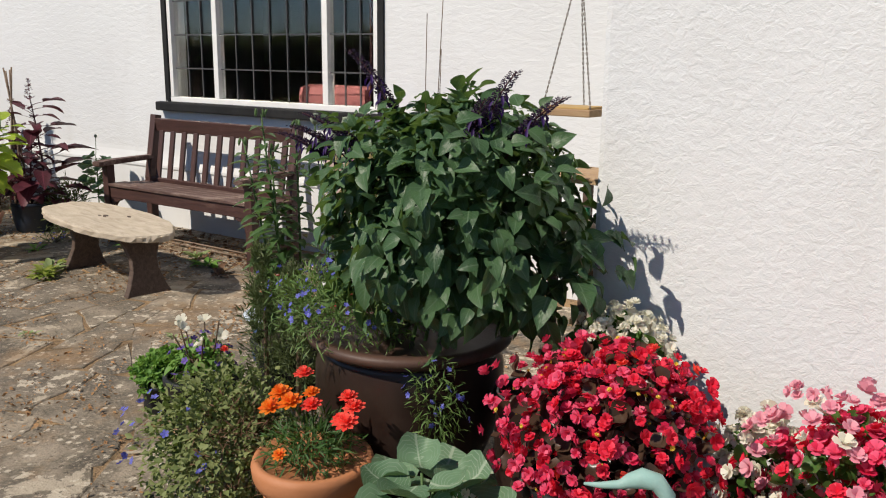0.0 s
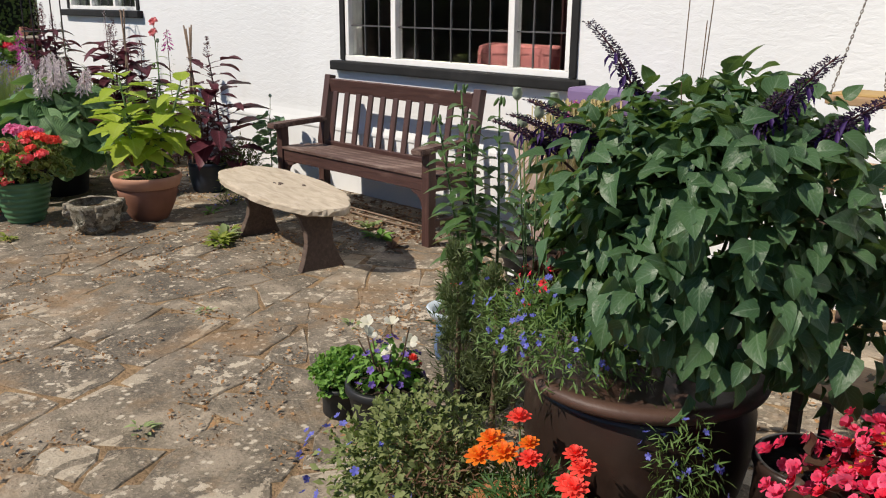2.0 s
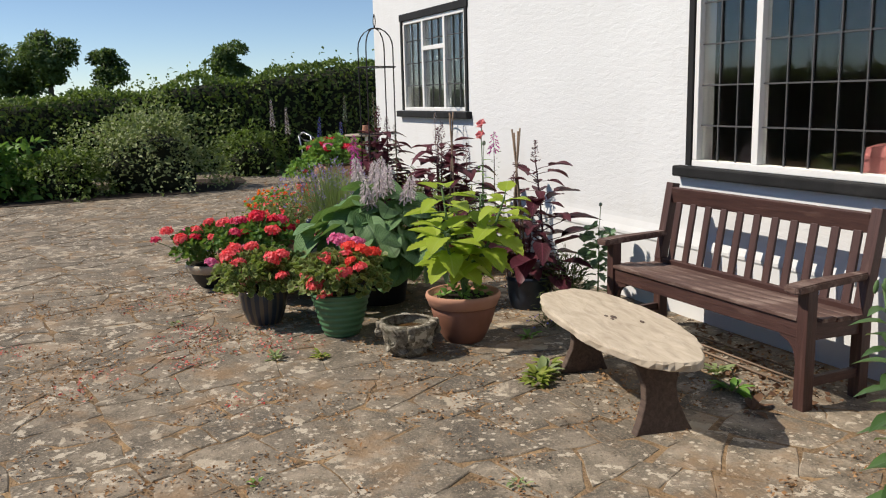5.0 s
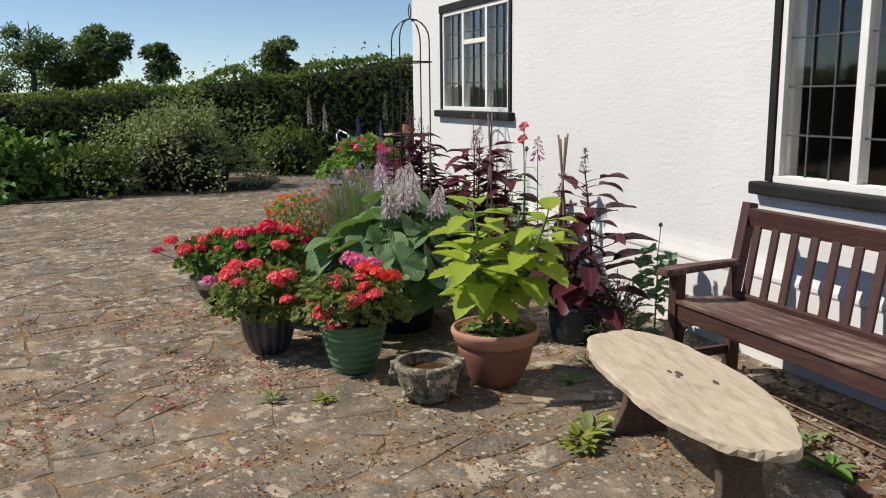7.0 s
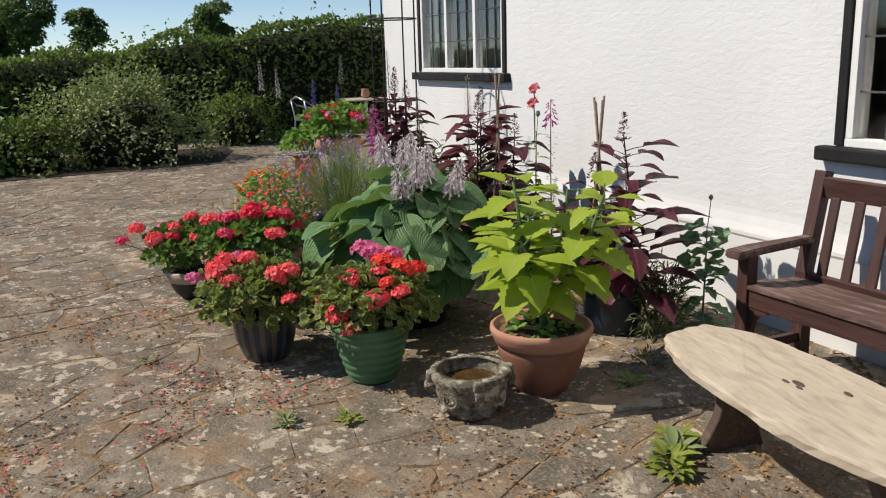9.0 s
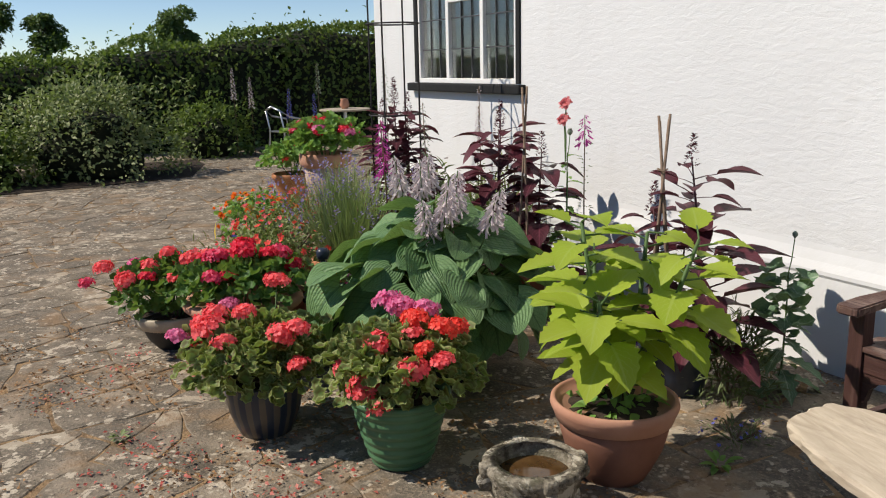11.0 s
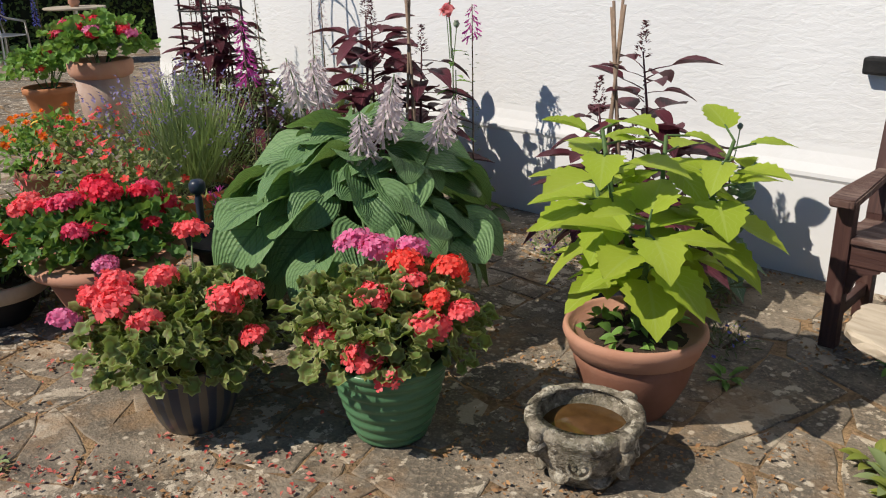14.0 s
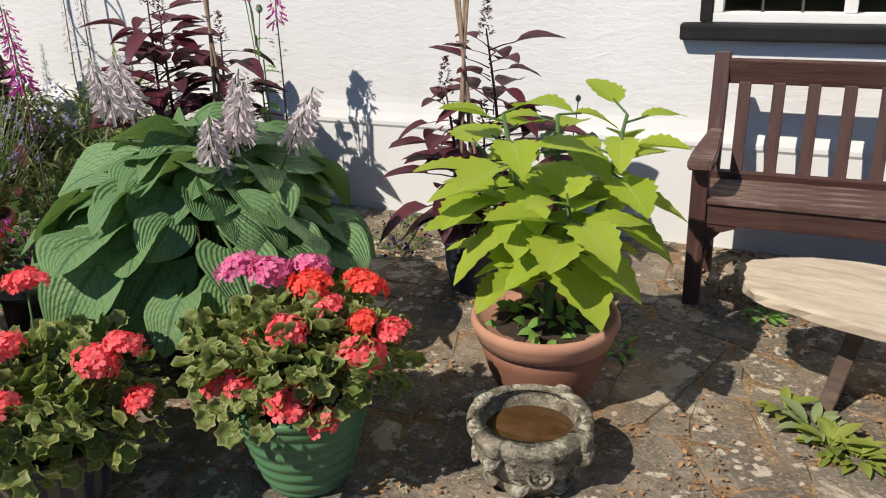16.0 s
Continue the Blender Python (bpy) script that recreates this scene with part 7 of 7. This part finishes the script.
def hedge(name, path, heights, depth, per_m, size, seed, label):
    """A hedge along a polyline: an uneven core painted near-black as inner shade, with leaves over its front, top and
    back.
    """
    e = thing(name, 0, 0, 0, label, "hedge")
    rng = np.random.default_rng(seed)
    pts = [Vector((*p, 0)) for p in path]
    bm = bmesh.new()
    rings = []
    clumps = Cloud()
    for i in range(len(pts) - 1):
        a, b = pts[i], pts[i + 1]
        d = (b - a).normalized()
        nrm = Vector((-d.y, d.x, 0))
        length = (b - a).length
        steps = max(2, int(length / 0.5))
        for s in range(steps + 1):
            u = s / steps
            h = heights[i] + (heights[i + 1] - heights[i]) * u
            c = a.lerp(b, u)
            ring = []
            for q, z in ((-0.5, 0), (-0.52, 0.45), (-0.46, 0.93), (0, 1.03), (0.46, 0.93), (0.52, 0.45), (0.5, 0)):
                k = 0.86 + 0.1 * noise.noise((c.x * 1.3 + q * 3, c.y * 1.3, z * h * 2))
                ring.append(bm.verts.new(c + nrm * q * depth * k + Vector((0, 0, z * h * (0.93 + 0.06 * noise.noise((c.x, c.y, 3)))))))
            rings.append(ring)
        n = int(length * per_m)
        u = rng.random(n)
        t = rng.random(n) * (heights[i] * 2 + depth)
        hh = heights[i] + (heights[i + 1] - heights[i]) * u
        bump = np.array([noise.noise((a.x + (b.x - a.x) * v, a.y + (b.y - a.y) * v, 7.7)) * 0.10 + noise.noise((3 * (a.x + (b.x - a.x) * v), 3 * (a.y + (b.y - a.y) * v), 2.0)) * 0.07 for v in u])
        hh = hh * (1 + bump)
        half = depth / 2
        side = np.where(t < heights[i], -half, np.where(t < heights[i] + depth, t - heights[i] - half, half))
        z = np.where(t < heights[i], t / heights[i] * hh, np.where(t < heights[i] + depth, hh, (heights[i] * 2 + depth - t) / heights[i] * hh))
        rough = rng.normal(size=n) * 0.07
        tuft = np.where(rng.random(n) < 0.02, rng.random(n) * 0.35, 0)
        P = np.array(a) + np.outer(u, np.array(b - a)) + np.outer(side * (0.92 + rough) + rough, np.array(nrm))
        P[:, 2] = np.maximum(0.03, z - np.abs(rng.normal(size=n)) * 0.07 + 0.03 + np.where(np.abs(side) < half, tuft, 0))
        out = np.outer(np.where(np.abs(side) < half, side / half * 0.4, np.sign(side)), np.array(nrm)) + np.outer(np.where(np.abs(side) < half, 1.0, 0.15), (0, 0, 1))
        clumps.add(SIMPLE, frames_of(P, out * 0.5 + rng.normal(size=(n, 3)), out + rng.normal(size=(n, 3)) * 0.5, rng.uniform(*size, n)))
        m = int(length * 7)
        for v in rng.random(m):
            c = a.lerp(b, float(v))
            h = heights[i] + (heights[i + 1] - heights[i]) * float(v)
            x0 = c + nrm * float(rng.uniform(-half, half) * 0.8)
            tall = float(rng.random() ** 2.5 * 0.35 + 0.08)
            tip = x0 + Vector((float(rng.normal() * 0.08), float(rng.normal() * 0.08), h * 0.95 + tall))
            lv = 9
            Q = np.array([tuple(Vector((x0.x, x0.y, h * 0.95)).lerp(tip, (k + 1) / lv)) for k in range(lv)])
            clumps.add(SIMPLE, frames_of(Q, rng.normal(size=(lv, 3)) + (0, 0, 0.4), rng.normal(size=(lv, 3)), rng.uniform(size[0] * 0.7, size[1] * 0.8, lv)))
    for p, q in zip(rings, rings[1:]):
        for j in range(6):
            bm.faces.new((p[j], p[j + 1], q[j + 1], q[j]))
    bm.faces.new(rings[0]), bm.faces.new(rings[-1][::-1])
    part("hedge_core", bm, HEDGECORE, e, "solid near-black core painted as the shade inside the hedge", True)
    clumps.part("hedge_leaves", L_HEDGE, e, "dense small hedge leaves")
    return e


hedge("hedge", [(-19.6, -7.0), (-19.7, -1.5), (-19.9, 1.2), (-19.9, 5.0), (-19.3, 9.5)], (1.45, 1.48, 1.70, 2.15, 2.3), 1.5, 1700, (0.07, 0.12), 210, "thick overgrown green hedge along the garden's far side")
# never in view: added to darken the window reflections and close that side
hedge("hedge", [(-19.6, -7.4), (-8, -9.0), (5, -9.0)], (1.6, 2.0, 2.2), 1.3, 260, (0.13, 0.2), 211, "unseen hedge added for the windows to reflect and to close the garden")


def tree(x, y, h, crown_r, crown_z, n, seed, leafsize, label, open_=0.5):
    e = thing("tree", x, y, rise(x) - 0.05, label, "tree", "trees beyond the meadow")
    rng = np.random.default_rng(seed)
    t = Cloud().tube([(0, 0, 0), (0.1, 0.05, h * 0.3), (0, 0.1, h * 0.6), (0.1, 0, h * 0.9)], [h * 0.035, h * 0.028, h * 0.016, h * 0.004], 9)
    c = Cloud()
    k = 26
    for i in range(k):
        d = rng.normal(size=3)
        d /= np.linalg.norm(d)
        p = np.array((0, 0, crown_z)) + d * np.array((crown_r, crown_r, (h - crown_z) * 0.95)) * rng.uniform(0.4, 0.85)
        p[2] = max(p[2], h * 0.22)
        t.tube([(0, 0.05, min(h * 0.75, p[2] * 0.7)), tuple(p * (0.6, 0.6, 0.88)), tuple(p)], [h * 0.012, h * 0.007, h * 0.003], 5)
        r = crown_r * rng.uniform(0.26, 0.45)
        c.add(SIMPLE, scatter(rng, n // k, p, (r, r, r * 0.8), leafsize, -0.6, open_, 0.1, 0.9, 0.3))
    t.part("trunk", BARK, e)
    c.part("crown", L_TREE, e)


tree(-104, -11.6, 8.5, 3.6, 4.9, 4600, 301, (0.25, 0.45), "airy field tree beyond the hedge", 0.3)
tree(-101, -4.3, 8.2, 3.5, 4.2, 8500, 302, (0.3, 0.5), "round dark field tree beyond the hedge")
tree(-104, -8.0, 4.2, 2.9, 2.0, 4200, 303, (0.3, 0.5), "low dark field tree beyond the hedge")
tree(-99, 1.4, 5.8, 2.2, 2.8, 4200, 304, (0.28, 0.48), "dark field tree beyond the hedge")
tree(-95, 13.6, 6.4, 2.3, 3.2, 5200, 305, (0.28, 0.48), "compact dark oak beyond the hedge")
tree(-240, -40, 7, 9, 3, 3000, 306, (0.7, 1.2), "far dark trees along the meadow's edge")
tree(-240, -20, 6, 9, 3, 3000, 307, (0.7, 1.2), "far dark trees along the meadow's edge")
tree(-240, -60, 6, 9, 3, 3000, 308, (0.7, 1.2), "far dark trees along the meadow's edge")


# ---- flagstones, last ----
def clip(poly, px, py, nx, ny):
    out = []
    for (ax, ay), (bx, by) in zip(poly, poly[1:] + poly[:1]):
        da, db = (ax - px) * nx + (ay - py) * ny, (bx - px) * nx + (by - py) * ny
        if da <= 0:
            out.append((ax, ay))
        if da * db < 0:
            s = da / (da - db)
            out.append((ax + (bx - ax) * s, ay + (by - ay) * s))
    return out


def area(poly):
    return 0.5 * sum(a[0] * b[1] - b[0] * a[1] for a, b in zip(poly, poly[1:] + poly[:1]))


def cut_up(poly, rng, out):
    """Breaks a polygon into flags by random straight cuts."""
    limit = rng.choice((0.04, 0.07, 0.11, 0.16, 0.22, 0.28))
    if area(poly) < limit:
        out.append(poly)
        return
    axes = []
    for (ax, ay), (bx, by) in zip(poly, poly[1:] + poly[:1]):
        ang = math.atan2(by - ay, bx - ax)
        along = [x * math.cos(ang) + y * math.sin(ang) for x, y in poly]
        axes.append((max(along) - min(along), ang, min(along)))
    span, ang, low = max(axes)
    t = low + span * rng.uniform(0.38, 0.62)
    mx, my = sum(p[0] for p in poly) / len(poly), sum(p[1] for p in poly) / len(poly)
    k = t - (mx * math.cos(ang) + my * math.sin(ang))
    px, py = mx + k * math.cos(ang), my + k * math.sin(ang)
    ang += rng.gauss(0, 0.19)
    nx, ny = math.cos(ang), math.sin(ang)
    for s in (1, -1):
        q = clip(poly, px, py, nx * s, ny * s)
        if len(q) > 2 and area(q) > 0.004:
            cut_up(q, rng, out)


def flags():
    rng = random.Random(77)
    cells = []
    cut_up([(-19.4, -4.6), (-19.0, -4.6), (1.5, -4.6), (1.5, 3.99), (-19.4, 3.99)], rng, cells)
    cut_up([(-19.4, 3.99), (-12.0, 3.99), (-12.0, 7.5), (-19.4, 7.5)], rng, cells)
    far, count = Cloud(), 0
    for poly in cells:
        gap = rng.uniform(0.002, 0.010)
        shrunk = poly
        for (ax, ay), (bx, by) in zip(poly, poly[1:] + poly[:1]):
            L = math.hypot(bx - ax, by - ay)
            if L < 1e-5:
                continue
            nx, ny = (by - ay) / L, -(bx - ax) / L
            shrunk = clip(shrunk, ax - nx * gap, ay - ny * gap, nx, ny)
            if len(shrunk) < 3:
                break
        if len(shrunk) < 3 or area(shrunk) < 0.006:
            continue
        poly = shrunk
        cx, cy = sum(p[0] for p in poly) / len(poly), sum(p[1] for p in poly) / len(poly)
        if cx > -1.2 and cy > 2.1:
            continue
        ring = []
        for (ax, ay), (bx, by) in zip(poly, poly[1:] + poly[:1]):
            L = math.hypot(bx - ax, by - ay)
            if L < 0.02:
                continue
            pieces = 3 if L > 0.18 else 2
            for s in range(pieces):
                u = (s + (0.15 + rng.uniform(0, 0.1) if s == 0 else 0)) / pieces
                jit = rng.uniform(-0.018, 0.008)
                ring.append((ax + (bx - ax) * u - (by - ay) / L * jit, ay + (by - ay) * u + (bx - ax) / L * jit))
        if len(ring) < 5:
            continue
        h = rng.uniform(0.002, 0.0065)
        tx, ty = rng.uniform(-0.006, 0.006), rng.uniform(-0.006, 0.006)
        V, F, U = [], [], []
        for inset, dz in ((0.0, -0.03), (0.0, -0.004), (0.006, 0.0)):
            for a, b in ring:
                ax, ay = a - cx, b - cy
                q = max(0, 1 - inset / math.hypot(ax, ay))
                V.append((ax * q, ay * q, h + dz + (ax * tx + ay * ty if dz > -0.02 else 0)))
                U.append((a, b))
        m = len(ring)
        V.append((0, 0, h + 0.001))
        U.append((cx, cy))
        for i in range(m):
            j = (i + 1) % m
            F += [(i, j, m + j, m + i), (m + i, m + j, 2 * m + j, 2 * m + i), (2 * m + i, 2 * m + j, 3 * m)]
        tpl = (np.array(V), F, np.array(U))
        if -8.4 < cx < -2.2 and 0.0 < cy and count < 320:
            count += 1
            me = Cloud().add(tpl, [np.eye(4)]).mesh("flagstone", False)
            link("flagstone", me, FLAG, patio, Matrix.Translation((cx, cy, 0)))
        else:
            mm = np.eye(4)
            mm[:2, 3] = cx, cy
            far.add(tpl, [mm])
    ob = far.part("flagstones", FLAG, patio, "lichened flagstones farther off", False)
    ob["kind"] = "stuff"


flags()
